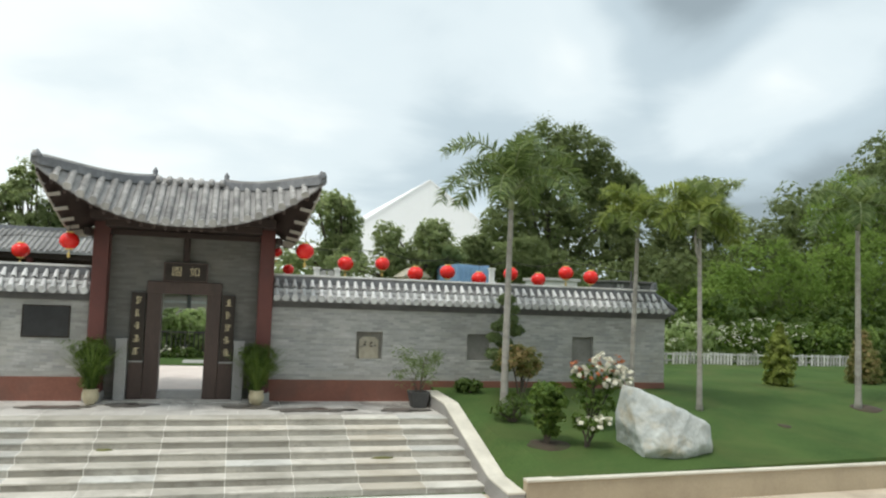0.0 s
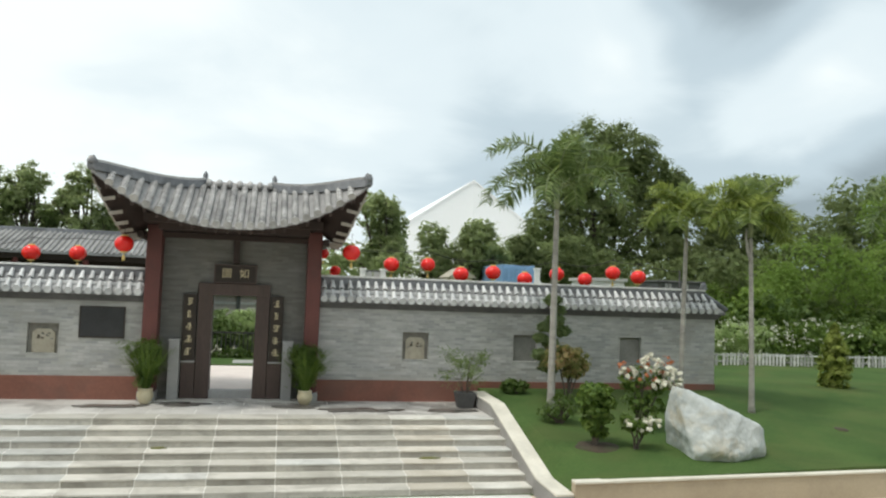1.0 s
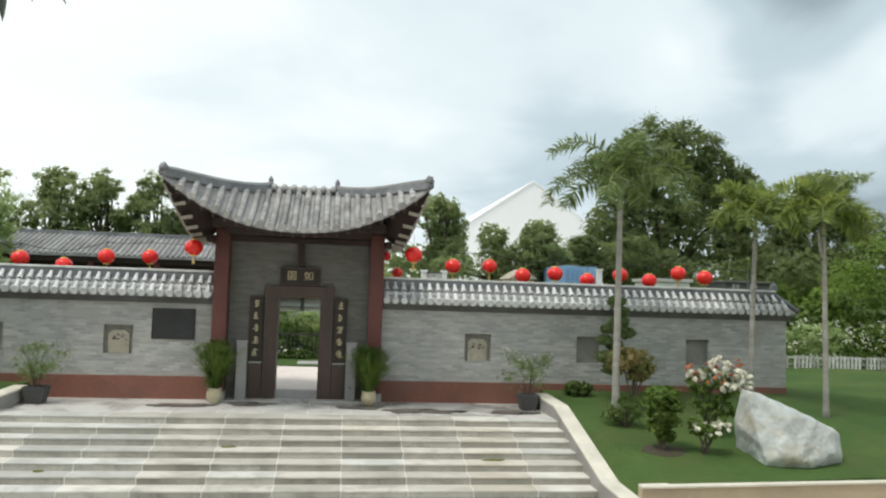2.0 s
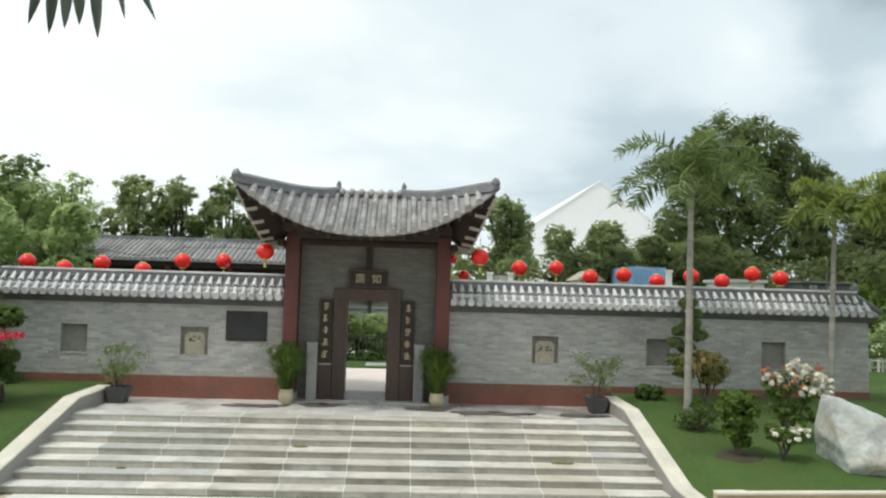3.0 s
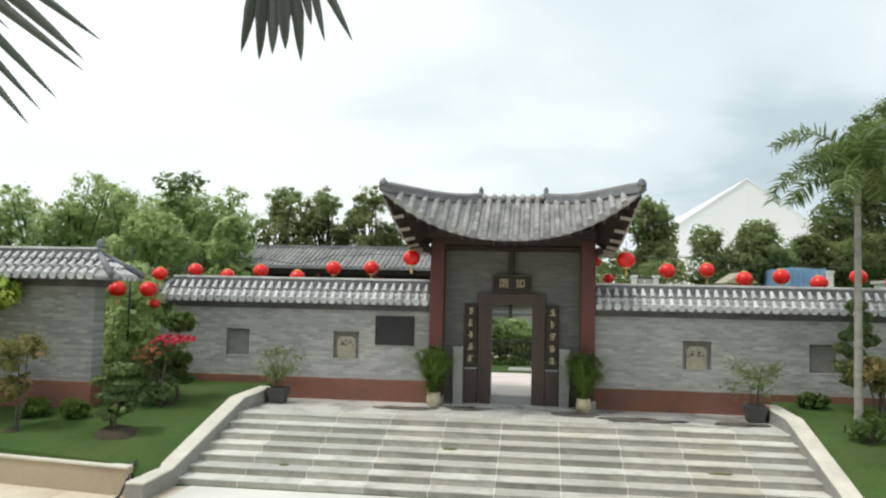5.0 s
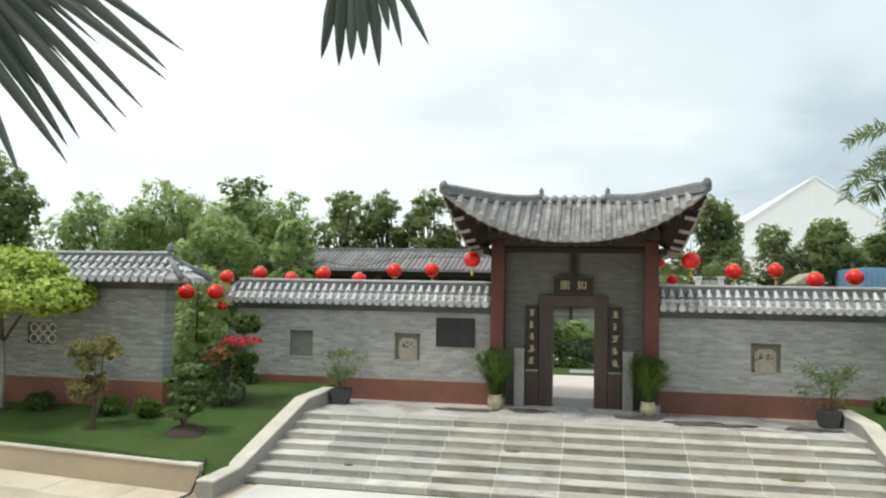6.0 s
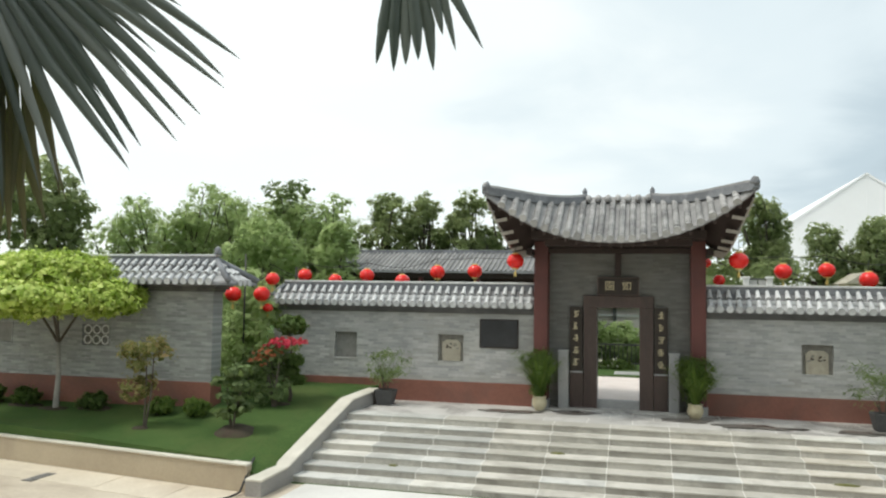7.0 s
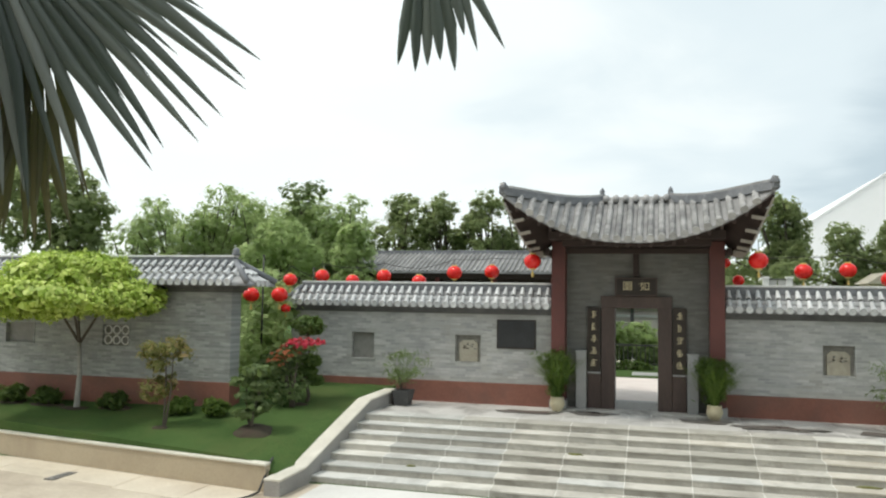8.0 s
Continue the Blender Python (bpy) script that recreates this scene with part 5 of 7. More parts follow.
# puddles left on the landing by the rain
for x, y, rx, ry, sd in ((-2.35, -1.05, 0.75, 0.24, 1.0), (-0.95, -0.75, 0.45, 0.30, 2.0), (1.5, -1.0, 0.55, 0.26, 3.0), (2.75, -1.45, 0.85, 0.34, 4.0), (5.0, -1.55, 0.6, 0.24, 5.0)):
    v, f = lathe([(1.0, -0.004), (0.98, 0.0015), (0.6, 0.003), (0.02, 0.003)], 40)
    wob = [1 + 0.75 * noise.noise((a * 1.7, b * 1.7, sd)) + 0.35 * noise.noise((a * 5.0, b * 5.0, sd)) for a, b, c in v]
    single("puddle", mesh_of("puddle", [(x + a * q * rx, y + b * q * ry, Z_TERRACE + 0.016 + c) for (a, b, c), q in zip(v, wob)], f, M["damp"], True), None, "dark damp patch on the pale landing stone", "puddle", "damp patches on the landing")

for x, k, rx in ((-1.05, 3, 0.16), (4.05, 4, 0.22), (-4.2, 5, 0.10)):
    v, f = lathe([(1.0, -0.006), (0.85, 0.012), (0.5, 0.022), (0.02, 0.026)], 18)
    wob = [1 + 0.6 * noise.noise((a * 2.0, b * 2.0, x)) for a, b, c in v]
    single("moss_tuft", mesh_of("moss_tuft", [(x + a * q * rx, STAIR_Y - (k - 1) * TREAD - 0.07 + b * q * 0.06, Z_TERRACE - k * RISER + 0.004 + c) for (a, b, c), q in zip(v, wob)], f, M["moss"], True), None, "small olive moss tuft in the corner of a step", "moss", "moss on the steps")

# ---- palms ----
def frond_mesh(az, e0, e1, length, seed, leaf, leaflet=0.37, pairs=88):
    """A feather frond from its foot: the rib rises at e0 degrees and bends over to e1; leaflets in two ranks, set at uneven angles, hang at their tips."""
    rng = np.random.default_rng(seed)
    a = radians(az)
    ahead, side = np.array((-math.sin(a), math.cos(a), 0.0)), np.array((math.cos(a), math.sin(a), 0.0))
    n = 16
    path, dirs, p = [], [], np.zeros(3)
    for k in range(n + 1):
        e = radians(e0 + (e1 - e0) * (k / n) ** 1.15)
        t = ahead * math.cos(e) + np.array((0, 0, math.sin(e)))
        path.append(p.copy()), dirs.append(t)
        p = p + t * length / n
    rv, rf = tube([Vector(q) for q in path], [0.026 * (1 - 0.85 * k / n) + 0.003 for k in range(n + 1)], 6)
    verts, quads = [], []
    for i in range(pairs):
        s = 0.14 + 0.86 * i / (pairs - 1)
        k = min(n - 1, int(s * n))
        q, t = path[k] + (path[k + 1] - path[k]) * (s * n - k), dirs[k]
        up = np.cross(side, t)
        size = leaflet * (0.45 + 0.75 * math.sin(math.pi * (0.14 + 0.74 * s))) * rng.uniform(0.85, 1.12)
        for sg in (-1, 1):
            tilt = (0.75 if rng.random() < 0.5 else -0.25) + rng.uniform(-0.25, 0.25)
            out = side * sg * math.cos(tilt) + up * math.sin(tilt) + t * rng.uniform(0.35, 0.6)
            out /= np.linalg.norm(out)
            w = np.cross(out, up)
            w = w / (np.linalg.norm(w) + 1e-6) * 0.019
            sag = size * rng.uniform(0.10, 0.40)
            b, c = q + out * size * 0.5 - np.array((0, 0, sag * 0.2)), q + out * size * 0.95 - np.array((0, 0, sag))
            n0 = len(verts)
            verts += [q - w * 0.6, q + w * 0.6, b + w, b - w, c + w * 0.12, c - w * 0.12]
            quads += [(n0, n0 + 1, n0 + 2, n0 + 3), (n0 + 3, n0 + 2, n0 + 4, n0 + 5)]
    return mesh_of("rib", rv, rf, M["crownshaft"], True), mesh_np("frond_blade", np.array(verts), np.array(quads), M[leaf])


def feather_palm(base, top, seed, label, aims, trunk_r=0.085, leaf="leaf_palm", fork=False):
    """aims: azimuth, first and last pitch in degrees, and length of each frond."""
    t = thing("palm_tree", label, "palm tree", "palms on the lawn", at=base)
    d = Vector(top) - Vector(base)
    rings, radii = [], []
    for k in range(23):
        s = k / 22
        rings.append((d.x * s ** 1.3, d.y * s, d.z * s - (0.12 if k == 0 else 0)))
        radii.append(trunk_r * (1.25 - 0.45 * s + (0.05 if k % 2 else 0.0)) + (0.04 if k == 0 else 0))
    part("trunk", mesh_of("trunk", *tube(rings, radii, 12), M["bark_pale"], True), None, t, "pale ringed palm trunk")
    if fork:
        low = d * 0.86
        arm = tube([low, low + Vector((-0.10, -0.02, 0.25)), low + Vector((-0.15, -0.02, 0.62)), low + Vector((-0.12, 0, 0.80))], [trunk_r * 0.7, trunk_r * 0.6, trunk_r * 0.5, trunk_r * 0.3], 8)
        part("trunk_fork", mesh_of("trunk_fork", *arm, M["bark_pale"], True), None, t, "pale forked stub of the trunk")
    sh = tube([d, d + Vector((0, 0, 0.2)), d + Vector((0.0, 0, 0.5))], [trunk_r * 0.95, trunk_r * 1.1, trunk_r * 0.55], 12)
    part("crownshaft", mesh_of("crownshaft", *sh, M["crownshaft"], True), None, t, "smooth green crownshaft")
    r = random.Random(seed)
    for k, (az, e0, e1, length) in enumerate(aims):
        rib, blade = frond_mesh(az, e0, e1, length, 100 * seed + k, leaf)
        fr = part("frond", rib, None, t)
        fr.location = d + Vector((0, 0, 0.36 + r.uniform(0, 0.12)))
        part("frond_blade", blade, None, fr)
    spear = tube([d + Vector((0, 0, 0.45)), d + Vector((0.03, 0, 0.9)), d + Vector((0.08, 0, 1.35))], [0.022, 0.016, 0.004], 6)
    part("spear", mesh_of("spear", *spear, M[leaf], True), None, t, "young unopened frond")
    return t


feather_palm((7.28, -1.90, lawn_z(7.28, -1.9)), (7.30, -1.90, 4.50), 1, "tall feather palm with a pale slender trunk on the lawn",
             [(88, 88, -52, 2.45), (94, 42, -84, 2.2), (-62, 88, 25, 1.75), (-86, 84, -40, 2.3), (-96, 40, -80, 2.1), (176, 84, -40, 2.1), (150, 40, -82, 1.9), (215, 42, -82, 1.9), (10, 80, -40, 2.1), (40, 44, -75, 1.8), (-40, 46, -75, 1.8), (-100, 62, -62, 2.1), (120, 66, -60, 1.8), (-20, 88, 30, 1.6)], 0.072)
feather_palm((11.12, -0.90, lawn_z(11, -0.9)), (11.20, -0.90, 4.10), 2, "feather palm with a pale trunk before the brick wall",
             [(86, 82, -30, 1.45), (94, 40, -80, 1.4), (-80, 84, -15, 1.5), (-30, 88, 25, 1.3), (-96, 36, -80, 1.4), (176, 68, -60, 1.4), (140, 40, -80, 1.4), (220, 42, -80, 1.4), (10, 70, -50, 1.4), (45, 84, 10, 1.1), (-100, 58, -60, 1.5)], 0.060, "leaf_palm_light")
feather_palm((12.13, -2.40, lawn_z(12.2, -2.4)), (12.05, -2.40, 4.05), 3, "feather palm with a forked pale trunk on the lawn",
             [(88, 82, -35, 1.6), (92, 40, -78, 1.45), (-86, 78, -5, 1.75), (-10, 88, 25, 1.3), (-94, 44, -55, 1.25), (-98, 20, -85, 1.1), (178, 70, -60, 1.2), (145, 42, -80, 1.2), (215, 42, -80, 1.2), (15, 74, -40, 1.3), (60, 84, 20, 1.0)], 0.056, "leaf_palm_light", True)
feather_palm((17.0, -2.20, lawn_z(17.0, -2.2)), (16.95, -2.20, 4.55), 4, "feather palm with a pale straight trunk on the open lawn",
             [(88, 66, -60, 1.9), (94, 30, -82, 1.8), (-70, 80, -10, 1.7), (-92, 66, -55, 1.9), (-96, 28, -82, 1.8), (178, 62, -65, 1.7), (140, 36, -82, 1.6), (220, 36, -82, 1.6), (10, 72, -45, 1.7)], 0.066)


# ---- fan palm close to the camera ----
def fan_leaf(radius, segments, start, stop, seed, split=0.58, cup=0.05, leaf="leaf_fan", sag=0.035):
    """A pleated fan in the x z plane round its hub: stiff folded segments, joined to the cleft and free beyond it, each with a long point; some are cut short."""
    rng = np.random.default_rng(seed)
    verts, quads = [], []
    step = (stop - start) / segments
    half = radians(abs(step)) * 0.5
    for i in range(segments):
        a = radians(start + step * (i + 0.5) + rng.normal(scale=0.3))
        R = radius * (1.010 - 0.005 * min(15.0, max(0.0, -50.0 - math.degrees(a))))
        cleft = split * rng.uniform(0.88, 1.10)
        far_end = rng.uniform(0.95, 1.03) if rng.random() > 0.09 else rng.uniform(0.80, 0.9)
        twist, swing = rng.normal(scale=0.35), rng.normal(scale=0.025)
        layer = 0.02 * (i % 2) + rng.uniform(0, 0.015)
        d, s = np.array((math.cos(a), 0, math.sin(a))), np.array((-math.sin(a), 0, math.cos(a)))
        n0 = len(verts)
        stops = [0.04, cleft * 0.35, cleft * 0.7, cleft] + [cleft + (far_end - cleft) * q for q in (0.2, 0.45, 0.7, 0.88, 1.0)]
        for k, f in enumerate(stops):
            q = max(0.0, (f - cleft) / (far_end - cleft))
            w = R * min(f, cleft) * math.tan(half) * (1.12 if q == 0 else max(0.015, 1.0 - 0.42 * q - 0.57 * q ** 3.5))
            c = d * R * f + s * R * swing * q + np.array((0, layer - cup * f * f, -sag * R * q ** 1.7 * (0.4 + 0.6 * abs(math.cos(a)))))
            lean = twist * q
            side = s * math.cos(lean) + np.array((0, math.sin(lean), 0))
            fold = np.array((0, 1.15 * w + 0.002, 0))
            verts += [c - side * w + fold * 0.5, c - fold * 0.5, c + side * w + fold * 0.5]
            if k:
                b = n0 + 3 * k
                quads += [(b - 3, b - 2, b + 1, b), (b - 2, b - 1, b + 2, b + 1)]
    return mesh_np("fan_leaf", np.array(verts), np.array(quads), M[leaf])


FOOT = Vector((-4.15, -15.85, Z_PLAZA))
fan = thing("fan_palm", "fan palm with large pleated grey-green leaves hanging over the view", "palm tree", at=FOOT)
CROWN = Vector((0.05, 0.0, 6.3))
rings = [(0.03 * math.sin(k * 0.9), 0.02 * math.cos(k * 0.7), -0.1 + k * 0.315) for k in range(21)]
part("trunk", mesh_of("trunk", *tube(rings, [0.19 - 0.003 * k + (0.012 if k % 2 else 0) for k in range(21)], 12), M["bark"], True), None, fan, "rough brown palm trunk")
# hub of each leaf in the plan, turn about z, tip forward, radius, first and last angle of its segments, their number, withered or not
for hub, turn, lean, radius, a0, a1, n, dry in (((-2.76, -16.24, 4.40), 16, 3, 1.67, -24, -160, 35, False),
                                                ((-3.05, -16.00, 4.62), 20, 3, 1.42, 20, -130, 38, False),
                                                ((-2.50, -16.02, 4.00), 18, 2, 1.22, -73, -114, 14, True),
                                                ((-2.68, -15.95, 3.95), 14, 4, 1.38, -76, -122, 14, True),
                                                ((-0.34, -16.37, 4.01), 10, 3, 0.755, -61, -99, 8, False),
                                                ((-5.30, -15.60, 5.40), 150, 20, 1.3, 38, -232, 50, False),
                                                ((-4.20, -17.00, 5.60), 20, 40, 1.3, 38, -232, 50, False),
                                                ((-5.00, -16.50, 6.00), 120, 60, 1.3, 38, -232, 50, False),
                                                ((-4.60, -14.60, 5.20), 100, 10, 1.3, 38, -232, 50, False)):
    lf = part("leaf", fan_leaf(radius, n, a0, a1, int(radius * 1000) + turn, split=0.72 if dry or radius < 1.0 else 0.58, leaf="leaf_fan_dry" if dry else "leaf_fan"), None, fan, "withered hanging fan leaf" if dry else "pleated fan leaf")
    local = Vector(hub) - FOOT
    lf.matrix_basis = Matrix.Translation(local) @ pose(0, 0, 0, lean, 0, turn)
    mid = CROWN.lerp(local, 0.55) + Vector((0, 0, 0.35))
    v, f = tube([CROWN - Vector((0, 0, 0.1)), mid, local], [0.04, 0.026, 0.016], 7)
    inv = lf.matrix_basis.inverted()
    part("leaf_stalk", mesh_of("leaf_stalk", [inv @ p for p in v], f, M["crownshaft"], True), None, lf)


# ---- shrubs of the right lawn ----
def shrub(name, label, base, blobs, seed, leaf, category="shrub", group="", stems=4, stem_h=None, flowers=None, bark="bark", **crown):
    """Several stems, a crown of leaf clumps, and flower heads near its skin."""
    t = thing(name, label, category, group, at=base)
    r = random.Random(seed)
    for i in range(stems):
        c, rad = blobs[i % len(blobs)]
        end = Vector(c) + Vector((r.uniform(-0.4, 0.4) * rad[0], r.uniform(-0.4, 0.4) * rad[1], 0))
        a = Vector((r.uniform(-0.05, 0.05), r.uniform(-0.05, 0.05), -0.05))
        v, f = tube([a, a.lerp(end, 0.5) + Vector((r.uniform(-0.05, 0.05), 0, 0)), end], [0.024, 0.018, 0.008], 6)
        part("stem", mesh_of("stem", v, f, M[bark]), None, t)
    part("foliage", crown_mesh("foliage", blobs, M[leaf], seed, **crown), None, t)
    for mat_name, count, size, where, lab in flowers or ():
        rng = np.random.default_rng(seed + 50)
        bl = [(np.array(c) + np.array((0, -0.04, 0.04)), np.array(rad) * 1.08) for c, rad in where]
        p, n = clumps(bl, max(8, count // 9), 0.045, count, rng, 0.75)
        v, f = leaves(p, n, size, size * 0.8, rng)
        tagged(part("blossom", mesh_np("blossom", v, f, M[mat_name]), None, t, lab), kind="stuff")
    return t


def gz(x, y):
    return (x, y, lawn_z(x, y))


shrub("layered_shrub", "dense fresh green shrub clipped as an upright column on the lawn", gz(7.22, -4.6),
      [((0.0, 0, 1.05), (0.34, 0.32, 0.17)), ((-0.18, 0, 0.93), (0.20, 0.28, 0.12)), ((0.20, -0.03, 0.88), (0.18, 0.26, 0.12)), ((-0.04, -0.05, 0.70), (0.22, 0.25, 0.13)), ((0.16, 0, 0.57), (0.16, 0.22, 0.10)), ((-0.08, 0, 0.45), (0.16, 0.20, 0.10)), ((0.08, 0, 0.28), (0.13, 0.16, 0.08))],
      31, "leaf_mid", stems=5, n_clumps=120, clump_r=0.075, n_leaves=5200, size=0.10, slim=0.6)
v, f = lathe([(0.50, -0.12), (0.44, 0.006), (0.25, 0.028), (0.02, 0.034)], 26)
wob = [1 + 0.35 * noise.noise((a * 2.3, b * 2.3, 1.4)) for a, b, c in v]
single("soil_patch", mesh_of("soil_patch", [(a * q + 7.2, b * q * 0.8 - 4.6, c + lawn_z(a * q + 7.2, b * q * 0.8 - 4.6)) for (a, b, c), q in zip(v, wob)], f, M["soil"], True), None, "ring of bare dark soil round the shrub", "soil")
shrub("bougainvillea", "loose bougainvillea with white and orange blossom beside the boulder", gz(8.62, -3.6),
      [((0.20, 0, 1.22), (0.46, 0.3, 0.16)), ((0.50, 0, 1.04), (0.30, 0.28, 0.18)), ((-0.15, 0, 1.06), (0.34, 0.28, 0.18)), ((0.15, 0, 0.92), (0.50, 0.4, 0.20)), ((0.0, 0, 0.62), (0.30, 0.3, 0.22)), ((0.35, 0, 0.55), (0.34, 0.3, 0.24))],
      32, "leaf_mid", stems=10, n_clumps=90, clump_r=0.14, n_leaves=1900, size=0.085, core=0.2,
      flowers=[("petal_white", 560, 0.11, [((0.16, -0.2, 1.40), (0.20, 0.2, 0.17)), ((0.66, -0.2, 1.10), (0.20, 0.2, 0.20)), ((-0.30, -0.1, 1.20), (0.14, 0.2, 0.10)), ((0.30, -0.25, 0.98), (0.16, 0.2, 0.08)), ((0.46, -0.2, 1.32), (0.16, 0.2, 0.10))], "clusters of white blossom"),
               ("petal_orange", 260, 0.075, [((-0.18, 0, 1.34), (0.26, 0.3, 0.14)), ((0.42, 0, 1.42), (0.28, 0.3, 0.12)), ((0.05, -0.1, 1.16), (0.4, 0.3, 0.14))], "faded orange blossom")])
shrub("flowering_shrub", "low shrub with small white flowers at the foot of the boulder", gz(8.02, -4.75),
      [((0, 0, 0.40), (0.30, 0.26, 0.14)), ((0.20, 0, 0.46), (0.20, 0.22, 0.10)), ((-0.18, 0, 0.50), (0.16, 0.2, 0.16))], 33, "leaf_mid", stems=6, n_clumps=36, clump_r=0.09, n_leaves=800, size=0.075, core=0.3,
      flowers=[("petal_white", 230, 0.085, [((-0.02, -0.12, 0.44), (0.26, 0.24, 0.12)), ((0.24, -0.1, 0.48), (0.20, 0.2, 0.08))], "small white flowers")])
shrub("croton", "olive leaved shrub with orange tips on thin stems under the palm", gz(7.75, -1.75),
      [((-0.10, 0, 1.22), (0.46, 0.4, 0.18)), ((0.20, 0, 1.05), (0.44, 0.3, 0.22)), ((-0.28, 0, 1.02), (0.30, 0.3, 0.16)), ((0.15, 0, 0.80), (0.30, 0.25, 0.16))], 34, "leaf_bronze", stems=6, n_clumps=70, clump_r=0.12, n_leaves=2300, size=0.10, slim=0.35, core=0.5)
shrub("low_bush", "low sparse dark green bush on the lawn below the palm", gz(7.05, -3.1),
      [((0, 0, 0.26), (0.44, 0.34, 0.18)), ((0.25, 0, 0.38), (0.28, 0.3, 0.14)), ((-0.25, 0, 0.2), (0.26, 0.25, 0.14)), ((0.05, 0, 0.5), (0.26, 0.25, 0.14))], 35, "leaf_dark", stems=12, n_clumps=60, clump_r=0.14, n_leaves=850, size=0.075, core=0.15)
shrub("low_bush", "small dark green bush against the red plinth", gz(6.75, -0.75), [((0, 0, 0.18), (0.38, 0.3, 0.16))], 36, "leaf_dark", n_clumps=24, clump_r=0.10, n_leaves=900, size=0.08)


def cloud_pine(label, base, pads, seed, leaf="leaf_dark", sway=0.12):
    """A bonsai with a crooked trunk and flat pads of needles; pads: x, z and radius from the base."""
    t = thing("cloud_pruned_tree", label, "ornamental tree", at=base)
    hgt = max(p[1] for p in pads)
    path = [(sway * math.sin(k * 1.3), 0.03 * math.cos(k), -0.08 + hgt * k / 8) for k in range(9)]
    part("trunk", mesh_of("trunk", *tube(path, [0.05 - 0.0045 * k for k in range(9)], 8), M["bark"], True), None, t)
    for i, (x, z, r) in enumerate(pads):
        rng = np.random.default_rng(seed + i)
        y = rng.uniform(-0.12, 0.12)
        v, f = tube([(sway * math.sin(8 * 1.3 * z / hgt), 0, z - 0.10), (x * 0.6, y * 0.6, z - 0.06), (x, y, z - 0.02)], [0.02, 0.014, 0.008], 6)
        part("limb", mesh_of("limb", v, f, M["bark"]), None, t)
        part("foliage_pad", crown_mesh("foliage_pad", [((x, y, z), (r, r * 0.9, r * 0.62))], M[leaf], seed + i, n_clumps=60, clump_r=0.07, n_leaves=2600, size=0.07, shell=0.45, slim=0.4), None, t)
    return t


cloud_pine("dark green cloud-pruned tree against the brick wall", gz(7.55, -1.0), [(0.10, 1.85, 0.23), (-0.14, 1.70, 0.17), (0.30, 1.60, 0.19), (-0.25, 1.42, 0.16), (0.05, 1.28, 0.19), (-0.28, 1.03, 0.19), (0.30, 1.08, 0.17), (-0.05, 0.74, 0.23), (0.04, 2.35, 0.19), (0.22, 2.12, 0.13)], 60, "leaf_grey")

# conical shrubs on the open lawn
def cone_bush(base, h, r, seed, leaf, label):
    t = thing("conical_bush", label, "shrub", "clipped bushes on the lawn", at=base)
    blobs = [((0, 0, h * (0.10 + 0.165 * k)), (r * q, r * q, h * 0.14)) for k, q in enumerate((0.92, 1.0, 0.92, 0.74, 0.50, 0.22))]
    part("stem", mesh_of("stem", *tube([(0, 0, -0.1), (0, 0, h * 0.8)], [0.05, 0.02], 7), M["bark"]), None, t)
    part("foliage", crown_mesh("foliage", blobs, M[leaf], seed, n_clumps=150, clump_r=0.10, n_leaves=5200, size=0.09, shell=0.75), None, t)


cone_bush(gz(17.05, 0.9), 1.80, 0.50, 70, "leaf_bamboo", "clipped conical yellow-green bush on the lawn")
cone_bush(gz(20.8, 1.6), 1.60, 0.55, 71, "leaf_bronze", "clipped upright bronze-green bush on the lawn")
cone_bush(gz(22.2, 1.9), 1.55, 0.62, 72, "leaf_dark", "clipped upright dark green bush on the lawn")
for x, y, r in ((17.25, -2.2, 0.42), (13.6, -3.6, 0.16)):
    v, f = lathe([(r, -0.10), (r * 0.9, 0.008), (r * 0.5, 0.025), (0.02, 0.03)], 26)
    wob = [1 + 0.35 * noise.noise((a * 2.3, b * 2.3, x)) for a, b, c in v]
    single("soil_patch", mesh_of("soil_patch", [(a * q + x, b * q + y, c + lawn_z(x + a * q, y + b * q)) for (a, b, c), q in zip(v, wob)], f, M["soil"], True), None, "ring of bare reddish soil in the lawn", "soil")

# ---- shrubs of the left lawn ----
lime = broad_tree("small shade tree with a dense lime-green crown before the wall", gz(-12.72, -3.68), 1.55,
                  [((-0.10, -0.25, 2.92), (1.72, 1.45, 0.74)), ((-1.45, -0.1, 2.62), (0.95, 1.0, 0.48)), ((1.25, -0.1, 2.62), (0.90, 1.0, 0.48)), ((0.2, -1.20, 2.55), (1.4, 0.7, 0.42)), ((-0.6, -0.2, 3.26), (1.0, 0.9, 0.42)), ((0.5, -0.2, 3.22), (0.9, 0.9, 0.40)), ((-0.9, -1.10, 2.52), (1.1, 0.7, 0.40)), ((-2.2, 0.0, 2.55), (0.6, 0.8, 0.4)), ((0.1, -1.75, 2.62), (1.2, 0.6, 0.36)), ((-1.3, -1.6, 2.58), (0.9, 0.6, 0.34)), ((0.2, 0.55, 2.80), (1.5, 0.6, 0.5))],
                  80, "leaf_lime", 0.062, bark="bark_pale", limb_bark="bark", limbs=4, n_clumps=720, clump_r=0.15, n_leaves=44000, size=0.105, shell=0.80, slim=0.5, core=1.6)
